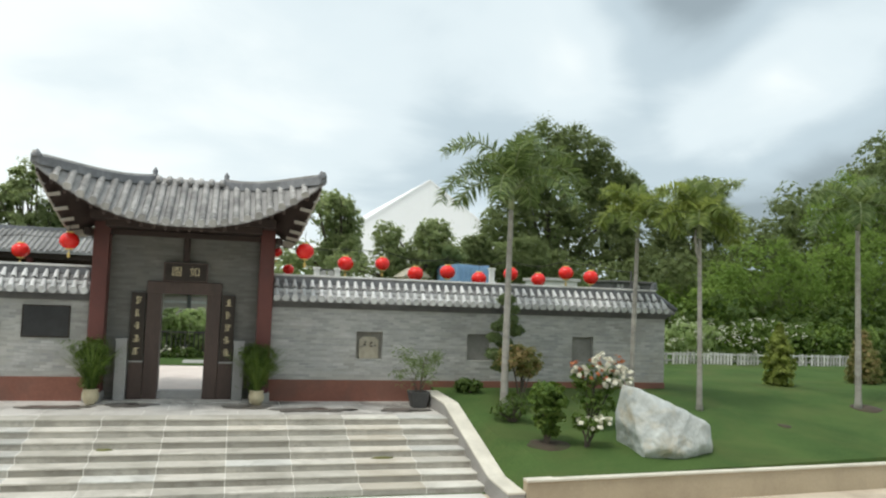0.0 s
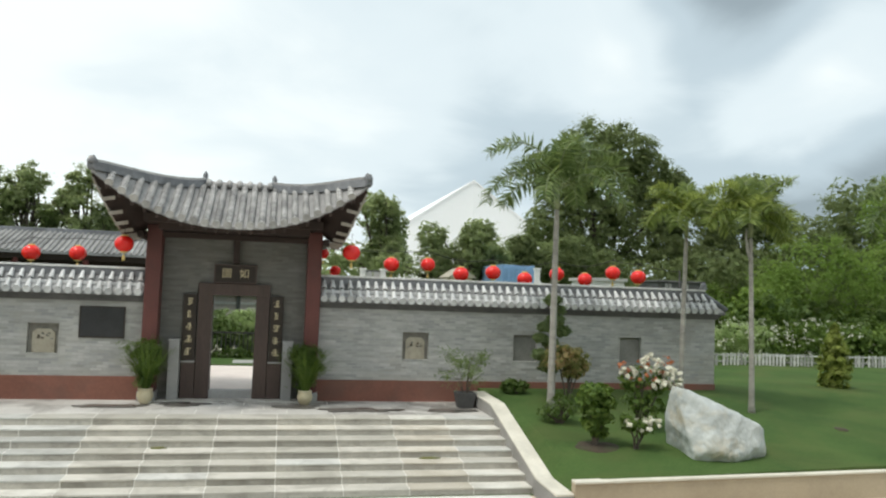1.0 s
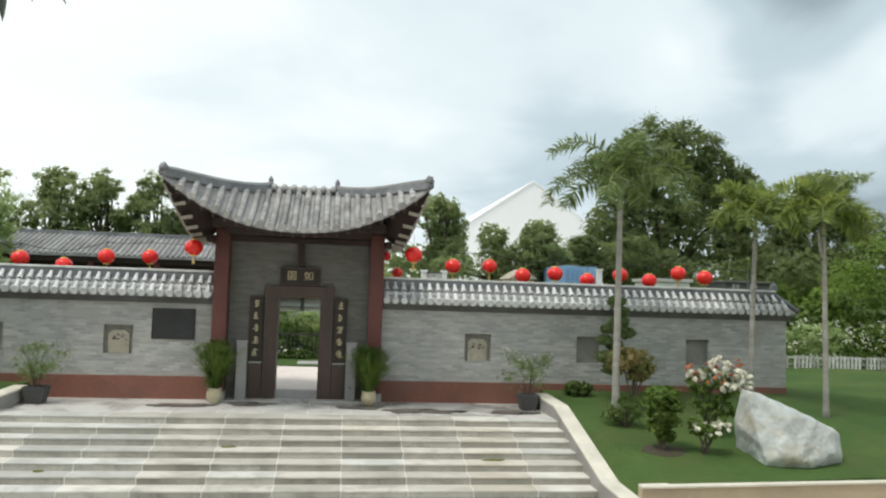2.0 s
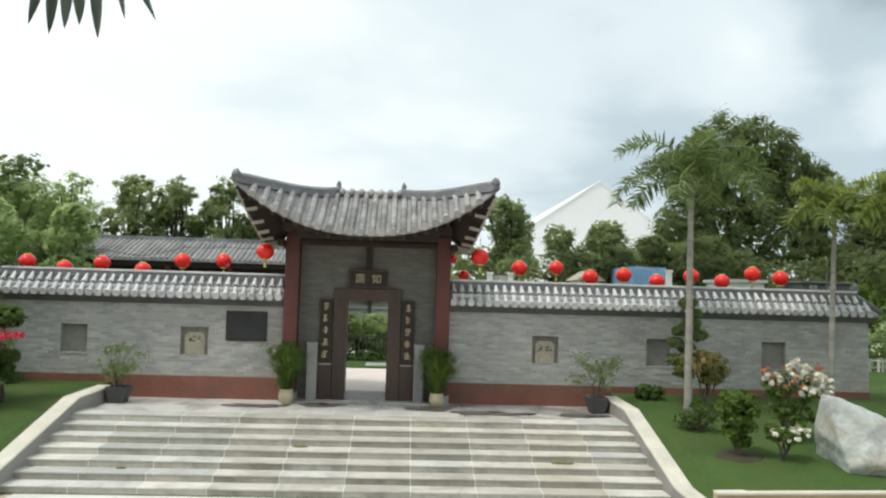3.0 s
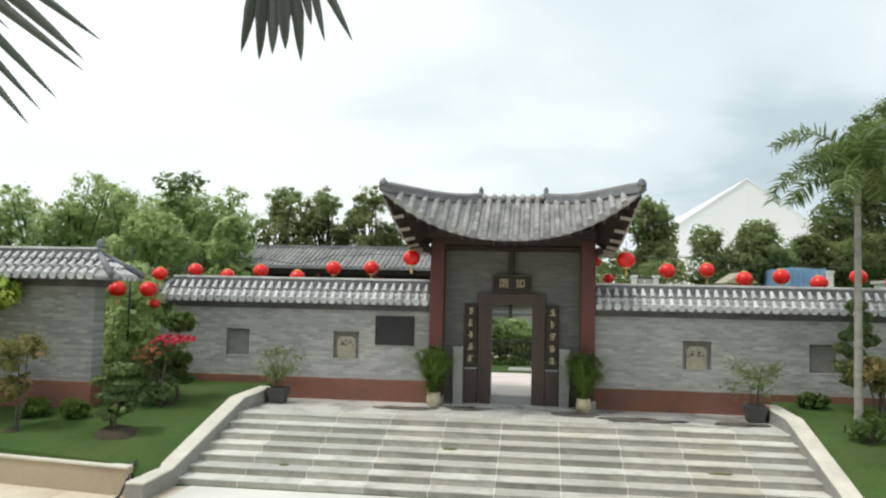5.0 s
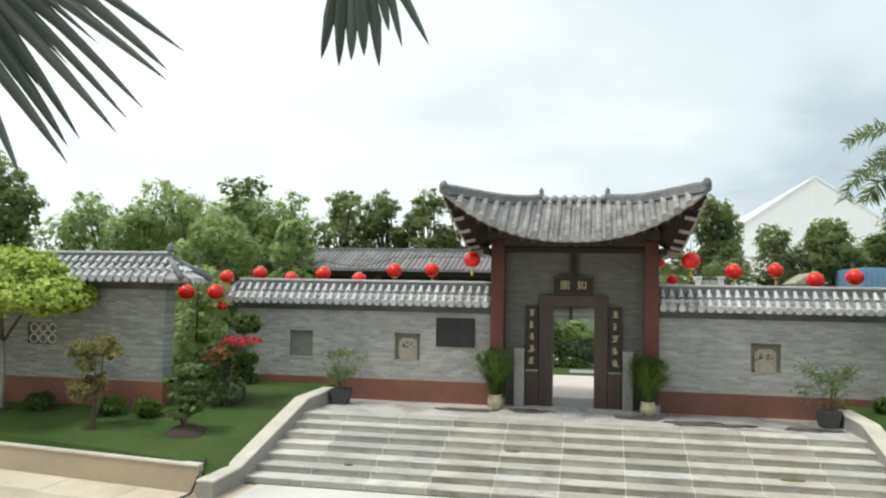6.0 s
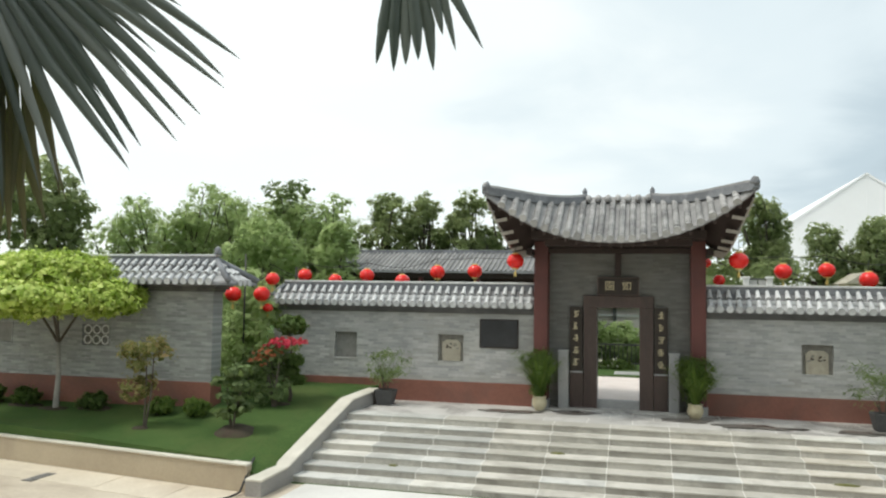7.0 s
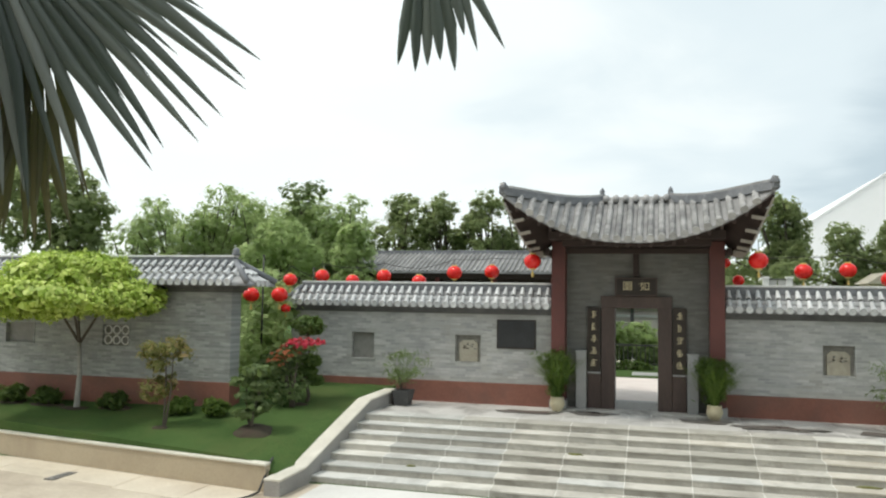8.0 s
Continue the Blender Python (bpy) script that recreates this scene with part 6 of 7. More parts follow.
shrub("young_tree", "slender young tree with a bronze-yellow crown on the lawn", gz(-9.68, -4.62),
      [((0.0, 0, 1.72), (0.50, 0.4, 0.22)), ((0.28, 0, 1.60), (0.30, 0.3, 0.2)), ((-0.30, 0, 1.58), (0.30, 0.3, 0.18)), ((-0.1, 0, 1.3), (0.3, 0.3, 0.16)), ((-0.25, 0, 0.75), (0.34, 0.3, 0.26)), ((0.05, 0, 0.95), (0.25, 0.25, 0.18))], 81, "leaf_bronze", "tree", stems=2, n_clumps=80, clump_r=0.13, n_leaves=2300, size=0.085, core=0.3)
shrub("layered_shrub", "grey-green shrub in loose tiers with bare soil round it", gz(-7.60, -4.6),
      [((0.10, 0, 1.27), (0.34, 0.32, 0.12)), ((-0.24, 0, 1.04), (0.26, 0.28, 0.09)), ((0.26, -0.05, 0.98), (0.24, 0.26, 0.09)), ((-0.02, 0, 0.74), (0.34, 0.3, 0.09)), ((0.20, -0.05, 0.55), (0.24, 0.26, 0.08)), ((-0.10, 0, 0.40), (0.26, 0.26, 0.09))],
      82, "leaf_grey", stems=6, n_clumps=90, clump_r=0.07, n_leaves=4400, size=0.085, core=0.5)
v, f = lathe([(0.46, -0.12), (0.41, 0.02), (0.24, 0.11), (0.02, 0.14)], 26)
wob = [1 + 0.45 * noise.noise((a * 2.3, b * 2.3, 4.4)) for a, b, c in v]
single("soil_patch", mesh_of("soil_patch", [(a * q - 7.6, b * q - 4.6, c + lawn_z(a * q - 7.6, b * q - 4.6)) for (a, b, c), q in zip(v, wob)], f, M["soil"], True), None, "ring of bare dark soil round the shrub", "soil")
for x, y, rx, ry in ((-9.72, -4.68, 0.20, 0.13), (-7.55, -2.45, 0.22, 0.14), (-12.75, -3.72, 0.42, 0.20), (-11.75, -3.55, 0.50, 0.20), (-13.65, -3.60, 0.50, 0.22), (-14.75, -3.60, 0.50, 0.22)):
    v, f = lathe([(1.0, -0.10), (0.9, 0.006), (0.5, 0.022), (0.02, 0.028)], 24)
    wob = [1 + 0.4 * noise.noise((a * 2.0, b * 2.0, x)) for a, b, c in v]
    single("soil_patch", mesh_of("soil_patch", [(x + a * q * rx, y + b * q * ry, c + lawn_z(x + a * q * rx, y + b * q * ry)) for (a, b, c), q in zip(v, wob)], f, M["soil"], True), None, "patch of bare dark soil at a plant's foot", "soil")
cloud_pine("dark cloud-pruned tree with a round top tuft on the lawn", gz(-7.52, -2.2), [(0.0, 1.80, 0.40), (0.18, 0.98, 0.22), (0.02, 0.72, 0.20), (0.22, 0.52, 0.17)], 84, "leaf_dark", 0.06)
shrub("bougainvillea", "bougainvillea with flat red and orange blossom beside the landing", gz(-7.62, -2.7),
      [((0.25, 0, 1.38), (0.46, 0.3, 0.06)), ((-0.15, 0, 1.12), (0.40, 0.3, 0.14)), ((-0.35, 0, 0.85), (0.36, 0.3, 0.18)), ((-0.1, 0.1, 0.5), (0.4, 0.35, 0.28)), ((-0.2, 0, 0.28), (0.35, 0.3, 0.22))], 85, "leaf_grey", stems=8, n_clumps=80, clump_r=0.12, n_leaves=2400, size=0.08, core=0.4,
      flowers=[("petal_red", 720, 0.075, [((0.34, -0.05, 1.47), (0.42, 0.35, 0.07)), ((0.10, -0.1, 1.38), (0.3, 0.3, 0.06))], "flat sprays of red blossom"), ("petal_orange", 300, 0.07, [((-0.15, -0.1, 1.20), (0.34, 0.3, 0.10)), ((-0.35, -0.1, 1.0), (0.22, 0.25, 0.12))], "orange blossom")])
for i, (x, y, r) in enumerate(((-9.92, -3.75, 0.36), (-8.95, -3.75, 0.36), (-11.75, -3.65, 0.38), (-13.6, -3.62, 0.40), (-14.7, -3.62, 0.42), (-15.8, -3.6, 0.42), (-17.0, -3.6, 0.45))):
    shrub("clipped_bush", "small clipped dark green bush at the foot of the wall", gz(x, y), [((0, 0, r * 0.50), (r * 0.85, r * 0.7, r * 0.50)), ((r * 0.4 * (-1) ** i, 0.05, r * 0.75), (r * 0.45, r * 0.45, r * 0.35))], 90 + i, "leaf_mid" if i < 2 else "leaf_dark", group="clipped bushes along the tall wall", n_clumps=50, clump_r=0.09, n_leaves=1500, size=0.07, shell=0.6)
# tall greenery in the gap between the two walls
shrub("bamboo_clump", "tall fresh green bamboo clump in the gap between the walls", gz(-9.75, -0.1),
      [((0.0, 0, 0.7), (0.8, 0.6, 0.7)), ((-0.5, 0.3, 1.5), (0.8, 0.6, 0.7)), ((0.3, 0.2, 1.9), (0.6, 0.5, 0.6)), ((-0.9, 0.5, 0.8), (0.8, 0.6, 0.8)), ((-1.6, 0.5, 1.6), (0.8, 0.6, 1.2)), ((0.75, -0.6, 1.4), (0.35, 0.3, 1.3)), ((0.1, -0.7, 1.0), (0.5, 0.4, 1.0)), ((-0.4, 0.2, 2.4), (0.7, 0.5, 0.7))], 110, "leaf_far_light", "bamboo", stems=12, n_clumps=200, clump_r=0.22, n_leaves=11000, size=0.15, slim=0.3, core=0.3)
shrub("low_bush", "loose light green bush beside the wall end", gz(-8.75, -1.9), [((0, 0, 0.5), (0.55, 0.4, 0.4)), ((0.3, 0, 0.9), (0.4, 0.35, 0.3))], 111, "leaf_grey", n_clumps=60, clump_r=0.12, n_leaves=2400, size=0.10)

shrub("low_bush", "loose undergrowth in the gap between the walls", gz(-8.95, -0.2),
      [((0, 0, 0.35), (0.5, 0.35, 0.33)), ((0.2, 0, 0.7), (0.35, 0.3, 0.3)), ((-0.3, 0, 0.55), (0.3, 0.3, 0.3))], 120, "leaf_grey", n_clumps=70, clump_r=0.17, n_leaves=2200, size=0.09, core=0.3)

# ---- behind the walls ----
court = ground_z(10)


def far_tree(label, x, y, blobs, seed, leaf, **kw):
    base_z = ground_z(y)
    low = min(c[2] - r[2] for c, r in blobs)
    bl = [((c[0] - x, c[1] - y, c[2] - base_z), r) for c, r in blobs]
    return broad_tree(label, (x, y, base_z), max(1.2, low - base_z + 0.3), bl, seed, leaf, **kw)


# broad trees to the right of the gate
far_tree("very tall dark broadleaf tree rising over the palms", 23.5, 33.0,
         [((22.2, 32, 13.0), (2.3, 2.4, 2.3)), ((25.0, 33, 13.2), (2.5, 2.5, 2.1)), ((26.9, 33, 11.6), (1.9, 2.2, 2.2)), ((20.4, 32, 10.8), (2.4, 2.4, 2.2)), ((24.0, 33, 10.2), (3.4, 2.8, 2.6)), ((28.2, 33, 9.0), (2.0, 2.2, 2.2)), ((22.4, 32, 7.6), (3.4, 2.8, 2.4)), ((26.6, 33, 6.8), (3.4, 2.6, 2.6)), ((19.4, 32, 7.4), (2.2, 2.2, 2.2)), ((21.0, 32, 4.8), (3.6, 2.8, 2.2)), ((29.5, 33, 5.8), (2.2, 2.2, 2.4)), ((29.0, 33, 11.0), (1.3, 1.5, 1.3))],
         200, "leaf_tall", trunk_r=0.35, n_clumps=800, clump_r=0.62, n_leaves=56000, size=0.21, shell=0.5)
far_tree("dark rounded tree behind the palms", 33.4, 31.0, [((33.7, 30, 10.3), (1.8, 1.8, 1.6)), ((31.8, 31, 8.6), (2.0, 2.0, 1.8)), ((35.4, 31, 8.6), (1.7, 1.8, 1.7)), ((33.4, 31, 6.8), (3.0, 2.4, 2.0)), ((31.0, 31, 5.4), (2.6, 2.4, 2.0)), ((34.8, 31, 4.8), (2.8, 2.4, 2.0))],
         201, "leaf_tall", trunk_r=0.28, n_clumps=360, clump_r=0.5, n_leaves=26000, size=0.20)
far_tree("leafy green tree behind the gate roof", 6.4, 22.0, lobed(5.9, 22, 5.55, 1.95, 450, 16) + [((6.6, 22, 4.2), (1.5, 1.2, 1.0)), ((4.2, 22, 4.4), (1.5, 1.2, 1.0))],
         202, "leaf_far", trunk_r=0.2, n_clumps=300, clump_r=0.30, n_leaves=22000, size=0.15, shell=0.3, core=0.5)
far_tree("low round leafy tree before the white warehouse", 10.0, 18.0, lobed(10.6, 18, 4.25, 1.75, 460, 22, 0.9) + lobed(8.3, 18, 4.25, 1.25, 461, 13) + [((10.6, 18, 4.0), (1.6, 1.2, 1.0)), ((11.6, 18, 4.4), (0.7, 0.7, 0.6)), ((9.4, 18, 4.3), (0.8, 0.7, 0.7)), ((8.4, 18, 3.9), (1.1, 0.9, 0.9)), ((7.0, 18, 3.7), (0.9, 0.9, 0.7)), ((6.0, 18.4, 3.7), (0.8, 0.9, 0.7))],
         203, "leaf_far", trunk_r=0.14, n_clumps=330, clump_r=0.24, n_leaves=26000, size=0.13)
far_tree("dark leafy tree beside the white warehouse", 13.6, 20.0, [((13.5, 20, 4.9), (0.9, 0.9, 0.9)), ((14.8, 20, 4.3), (1.4, 1.2, 1.2)), ((13.3, 20, 3.7), (1.0, 1.0, 0.9)), ((16.5, 21, 4.4), (1.8, 1.4, 1.6)), ((19.0, 22, 3.8), (2.0, 1.5, 1.6))],
         204, "leaf_tall", trunk_r=0.16, n_clumps=280, clump_r=0.34, n_leaves=22000, size=0.15)
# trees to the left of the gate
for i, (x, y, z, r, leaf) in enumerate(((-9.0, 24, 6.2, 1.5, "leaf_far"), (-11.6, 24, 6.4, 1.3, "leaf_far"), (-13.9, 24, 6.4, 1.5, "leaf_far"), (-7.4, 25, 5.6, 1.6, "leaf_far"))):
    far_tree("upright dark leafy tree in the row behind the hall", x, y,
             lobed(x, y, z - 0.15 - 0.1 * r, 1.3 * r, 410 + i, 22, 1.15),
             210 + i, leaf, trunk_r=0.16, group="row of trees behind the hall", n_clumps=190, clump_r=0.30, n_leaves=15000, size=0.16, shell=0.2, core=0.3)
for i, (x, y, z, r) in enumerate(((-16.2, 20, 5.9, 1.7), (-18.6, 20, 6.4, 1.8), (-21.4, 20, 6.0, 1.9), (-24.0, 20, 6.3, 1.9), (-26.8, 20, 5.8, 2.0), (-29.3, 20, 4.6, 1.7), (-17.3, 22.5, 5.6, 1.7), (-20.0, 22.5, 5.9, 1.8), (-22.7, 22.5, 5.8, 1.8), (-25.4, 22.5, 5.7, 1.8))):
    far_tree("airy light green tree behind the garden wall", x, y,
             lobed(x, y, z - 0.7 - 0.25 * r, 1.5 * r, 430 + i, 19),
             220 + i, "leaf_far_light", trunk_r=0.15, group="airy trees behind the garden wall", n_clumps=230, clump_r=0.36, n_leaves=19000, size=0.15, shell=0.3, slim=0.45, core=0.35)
far_tree("thin tree with sparse high twigs behind the wall", -18.2, 19.0, [((-18.6, 19, 8.0), (0.9, 0.7, 0.6)), ((-17.3, 19, 8.1), (0.8, 0.7, 0.55)), ((-18.0, 19, 7.1), (1.4, 0.8, 0.6))], 230, "leaf_grey", trunk_r=0.07, n_clumps=54, clump_r=0.13, n_leaves=1330, size=0.15, shell=0.5)
far_tree("conical bright green young tree behind the wall", -11.0, 9.0, [((-11.0, 9, 4.7), (0.7, 0.6, 0.6)), ((-11.0, 9, 3.9), (1.0, 0.8, 0.7)), ((-10.9, 9, 3.0), (1.1, 0.9, 0.7))], 231, "leaf_far_light", trunk_r=0.08, n_clumps=147, clump_r=0.17, n_leaves=7600, size=0.12)
far_tree("open dark tree with large leaves beyond the tall wall", -27.5, 13.0, [((-29.0, 13, 7.6), (2.4, 2, 1.8)), ((-27.0, 13, 6.2), (1.4, 1.4, 1.6)), ((-30.6, 13, 6.0), (2.4, 2, 1.8)), ((-27.6, 13, 4.6), (1.6, 1.4, 1.2)), ((-32, 13, 8.4), (2, 2, 1.8))], 232, "leaf_far", trunk_r=0.22, n_clumps=231, clump_r=0.38, n_leaves=13000, size=0.21, shell=0.4)
far_tree("leafy tree standing close behind the garden wall", -13.6, 8.0, [((-13.6, 8, 4.6), (1.2, 1.0, 0.9)), ((-12.8, 8, 3.9), (1.0, 0.8, 0.8)), ((-14.4, 8, 3.8), (1.1, 0.9, 0.8))], 233, "leaf_far_light", trunk_r=0.08, n_clumps=168, clump_r=0.17, n_leaves=7980, size=0.13, slim=0.35)

# wooded slope to the right: one mass of leaf clumps
rng = np.random.default_rng(300)


def wood(name, blobs, leaf, seed, n_clumps, n_leaves, size, clump_r, label):
    single(name, crown_mesh(name, blobs, M[leaf], seed, n_clumps=n_clumps, clump_r=clump_r, n_leaves=n_leaves, size=size, shell=0.55, core=1.8), None, label, "woods", kind="stuff")


CREST = [(24.0, 5.2), (31.0, 6.0), (34.3, 8.0), (36.2, 8.4), (37.8, 9.2), (40.8, 12.0), (42.9, 11.6), (46.0, 15.4), (52.0, 19.0), (60.0, 21.0)]
dark_wood, light_wood = [], []
x = 24.0
while x < 60:
    crest = next(za + (zb - za) * (x - xa) / (xb - xa) for (xa, za), (xb, zb) in zip(CREST, CREST[1:]) if xa <= x <= xb)
    z = crest - 1.5
    while z > -0.5:
        r = rng.uniform(1.5, 2.1)
        (light_wood if (z < crest - 3 and rng.uniform() < 0.35) else dark_wood).append(((x + rng.uniform(-0.7, 0.7), 26 + rng.uniform(-1.5, 2.5), z), (r, 1.8, r * rng.uniform(0.8, 1.05))))
        z -= rng.uniform(1.5, 2.2)
    dark_wood += [((x, 29.5, zz), (1.9, 1.5, 1.6)) for zz in np.arange(0.5, crest - 2.2, 2.0)]
    x += 1.9
light_wood += [((29.3, 18, 4.5), (2.5, 1.8, 2.1)), ((32.2, 18, 3.9), (2.2, 1.6, 2.0)), ((27.2, 18, 3.2), (1.8, 1.6, 1.8)), ((35.5, 19, 4.6), (2.6, 2, 2.4)), ((39.0, 20, 5.2), (2.8, 2, 2.6)), ((40.5, 23, 9.6), (2.0, 2, 2.0)), ((38.4, 23, 8.2), (1.8, 2, 1.6)), ((42.8, 22, 7.4), (2.4, 2, 2.4)), ((25.5, 17, 2.0), (1.8, 1.4, 1.6))]
# dark leaf clumps added where the bamboo only casts shade
shade_band = [((24.5 + 1.7 * k, 16.5 + 0.12 * k, 1.3 + 0.5 * math.sin(k * 1.3)), (1.6, 1.2, 1.7)) for k in range(16)]
wood("woodland", shade_band, "leaf_dark", 304, 220, 16000, 0.18, 0.4, "dark leaf band added as the shade under the bamboo")
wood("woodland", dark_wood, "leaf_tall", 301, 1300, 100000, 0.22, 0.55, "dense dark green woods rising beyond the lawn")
wood("woodland", light_wood, "leaf_wood", 302, 520, 95000, 0.13, 0.62, "fresh green feathery bamboo at the edge of the woods")
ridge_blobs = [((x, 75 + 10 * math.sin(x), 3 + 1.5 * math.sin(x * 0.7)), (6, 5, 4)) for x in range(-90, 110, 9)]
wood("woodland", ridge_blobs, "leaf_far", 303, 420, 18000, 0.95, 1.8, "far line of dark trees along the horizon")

# white-flowered hedge and low white fence
hedge_blobs = [((15.2 + 0.9 * k, 8.9 + 0.2 * math.sin(k), 0.95 + 0.12 * math.sin(k * 1.7)), (0.8, 0.6, 0.85)) for k in range(17)]
hedge = thing("hedge", "long green hedge dotted with white flowers behind a fence", "hedge")
part("foliage", crown_mesh("foliage", hedge_blobs[:6], M["leaf_far_light"], 310, n_clumps=120, clump_r=0.22, n_leaves=11000, size=0.10, shell=0.6), None, hedge, "pale yellow-green end of the hedge")
part("foliage", crown_mesh("foliage", hedge_blobs[6:], M["leaf_mid"], 314, n_clumps=220, clump_r=0.22, n_leaves=18000, size=0.10, shell=0.6), None, hedge)
p, n = clumps([(np.array(c) + np.array((0, -0.12, 0.10)), np.array(r) * 1.05) for c, r in hedge_blobs[:11]], 260, 0.16, 2100, np.random.default_rng(311), 0.85)
v, f = leaves(p, n, 0.07, 0.06, np.random.default_rng(312))
tagged(part("blossom", mesh_np("blossom", v, f, M["petal_white"]), None, hedge, "small white flowers"), kind="stuff")
noise.seed_set(9)
fence = thing("picket_fence", "low white picket fence along the back of the lawn", "fence")
zf = lawn_z(18, 7.6)
picket = mesh_bm("picket", boxed(-0.043, 0.043, -0.012, 0.012, 0.0, 0.46), M["fence_paint"])
for k in range(84):
    if noise.random() < 0.08:
        continue
    pk = part("picket", picket, None, fence)
    pk.matrix_basis = pose(14.6 + 0.152 * k, 7.6, zf - 0.015 + 0.03 * noise.random(), 0, 3.0 * (noise.random() - 0.5), 0)
for z in (0.12, 0.36):
    part("rail", boxed(14.5, 27.3, 7.615, 7.65, zf + z, zf + z + 0.05), M["fence_paint"], fence)
big = thing("hedge", "low dark hedge closing the back of the lawn", "hedge")
part("foliage", crown_mesh("foliage", [((24 + 1.1 * k, 9.6, 0.9), (1.0, 0.8, 0.9 + 0.2 * math.sin(k))) for k in range(16)], M["leaf_dark"], 313, n_clumps=200, clump_r=0.28, n_leaves=17100, size=0.13), None, big)


# ---- hall with a tiled roof behind the left wall ----
OLD_BARREL = BARREL.copy()
OLD_BARREL.materials[0] = M["tile_old"]
hall = thing("garden_hall", "low hall with a long grey tiled roof behind the wall", "building")
# eave shade is put into this wall through the dark timber colour
part("wall", boxed(-10.0, -2.2, 9.6, 12.4, court, 3.25), M["dark_timber"], hall, "hall wall coloured dark for the shade under the eave")
part("eave_beam", boxed(-11.1, -1.8, 9.1, 9.25, 3.12, 3.34), M["dark_timber"], hall)
for x in (-9.8, -7.6, -5.4, -3.2):
    part("post", mesh_of("post", *tube([(x, 9.15, court), (x, 9.15, 3.15)], 0.10, 10), M["pillar"], True), None, hall, "round red post")
for s, y0, y1 in ((-1, 10.9, 8.85), (1, 10.9, 12.95)):
    v, f = slab_sheet(lambda a, b: (-11.3 + 9.7 * a, y0 + (y1 - y0) * b, 4.16 - 0.78 * b), 4, 3, (0, 0, -0.08))
    part("roof_slope", mesh_of("roof_slope", v, f, M["pan_wall"]), None, hall, "dark weathered tiled slope")
    for k in range(53):
        x = -11.2 + 0.182 * k
        m, d = along((x, y0, 4.17), (x, y1, 3.39))
        tl = part("barrel_tile", OLD_BARREL, None, hall)
        tl.matrix_basis = m @ Matrix.Diagonal((0.10, d, 0.10, 1))
part("ridge", boxed(-11.4, -1.6, 10.8, 11.0, 4.10, 4.28, bevel=0.02), M["ridge"], hall)

# ---- courtyard seen through the gate ----
grass_strip = boxed(-6, 6, 6.62, 9.2, court - 0.1, Z_COURT + 0.05)
single("lawn_court", grass_strip, M["grass"], "strip of lawn behind the pale courtyard paving", "lawn", kind="structure")
single("court_path", boxed(-0.35, 3.6, 7.2, 8.3, Z_COURT, Z_COURT + 0.056), M["stone_post"], "pale path across the courtyard lawn", "path", kind="structure")
rail = thing("courtyard_railing", "dark iron railing before courtyard shrubs", "railing")
for k in range(26):
    part("bar", boxed(-1.9 + 0.15 * k - 0.015, -1.9 + 0.15 * k + 0.015, 9.34, 9.37, Z_COURT, 0.85), M["iron"], rail)
for z in (0.12, 0.78):
    part("rail", boxed(-2.0, 2.0, 9.33, 9.38, z, z + 0.05), M["iron"], rail)
shrub("courtyard_shrub", "leafy light green shrub behind the courtyard railing", (-0.5, 10.2, court), [((0, 0, 1.2), (1.2, 0.6, 0.6)), ((-0.7, 0, 0.7), (0.9, 0.5, 0.5)), ((0.8, 0, 0.7), (0.9, 0.5, 0.5))], 320, "leaf_far_light", stems=6, n_clumps=120, clump_r=0.16, n_leaves=9500, size=0.12)
shrub("courtyard_shrub", "low shrub with pale flowers before the railing", (-0.5, 9.05, court), [((0, 0, 0.25), (0.9, 0.25, 0.22))], 321, "leaf_dark", n_clumps=30, clump_r=0.1, n_leaves=1710, size=0.07, flowers=[("petal_white", 140, 0.07, [((-0.2, -0.1, 0.3), (0.6, 0.2, 0.2))], "pale flowers")])
shed = thing("courtyard_building", "pale building beyond the courtyard shrubs", "building")
part("wall", boxed(-6.0, 7.5, 14.0, 16.5, court, 2.25), M["pink_render"], shed, "pinkish rendered wall")
part("beam", boxed(-6.0, 7.5, 13.88, 13.98, 1.70, 1.80), M["white_paint"], shed, "pale beam along the wall")
for x in (-3.3, -0.55, 2.2):
    part("post", boxed(x - 0.07, x + 0.07, 13.86, 13.98, court, 2.2), M["corbel"], shed, "dark post")
v, f = slab_sheet(lambda a, b: (-6.3 + 14.1 * a, 13.5 + 3.4 * b, 2.22 + 0.3 * b), 2, 2, (0, 0, -0.1))
part("roof", mesh_of("roof", v, f, M["grey_wall"]), None, shed)

# ---- white warehouse, blue container ----
ware = thing("warehouse", "large white sheet-metal warehouse with a gabled roof", "building")
bm = bmesh.new()
prof = [(11.4, court), (11.4, 7.95), (20.8, 14.40), (30.2, 7.95), (30.2, court)]
fr_, bk_ = [bm.verts.new((x, 60, z)) for x, z in prof], [bm.verts.new((x, 95, z)) for x, z in prof]
bm.faces.new(fr_), bm.faces.new(bk_[::-1])
for i in range(5):
    j = (i + 1) % 5
    bm.faces.new((fr_[j], fr_[i], bk_[i], bk_[j]))
part("body", bm, M["white_sheet"], ware, "white sheet-metal cladding")
for (xa, za), (xb, zb) in (((10.8, 7.70), (20.8, 14.60)), ((20.8, 14.60), (30.8, 7.70))):
    v, f = slab_sheet(lambda a, b: (xa + (xb - xa) * a, 59.9 + 35.6 * b, za + (zb - za) * a), 2, 2, (0, 0, -0.18))
    part("roof_slope", mesh_of("roof_slope", v, f, M["white_sheet"]), None, ware, "pale metal roof")
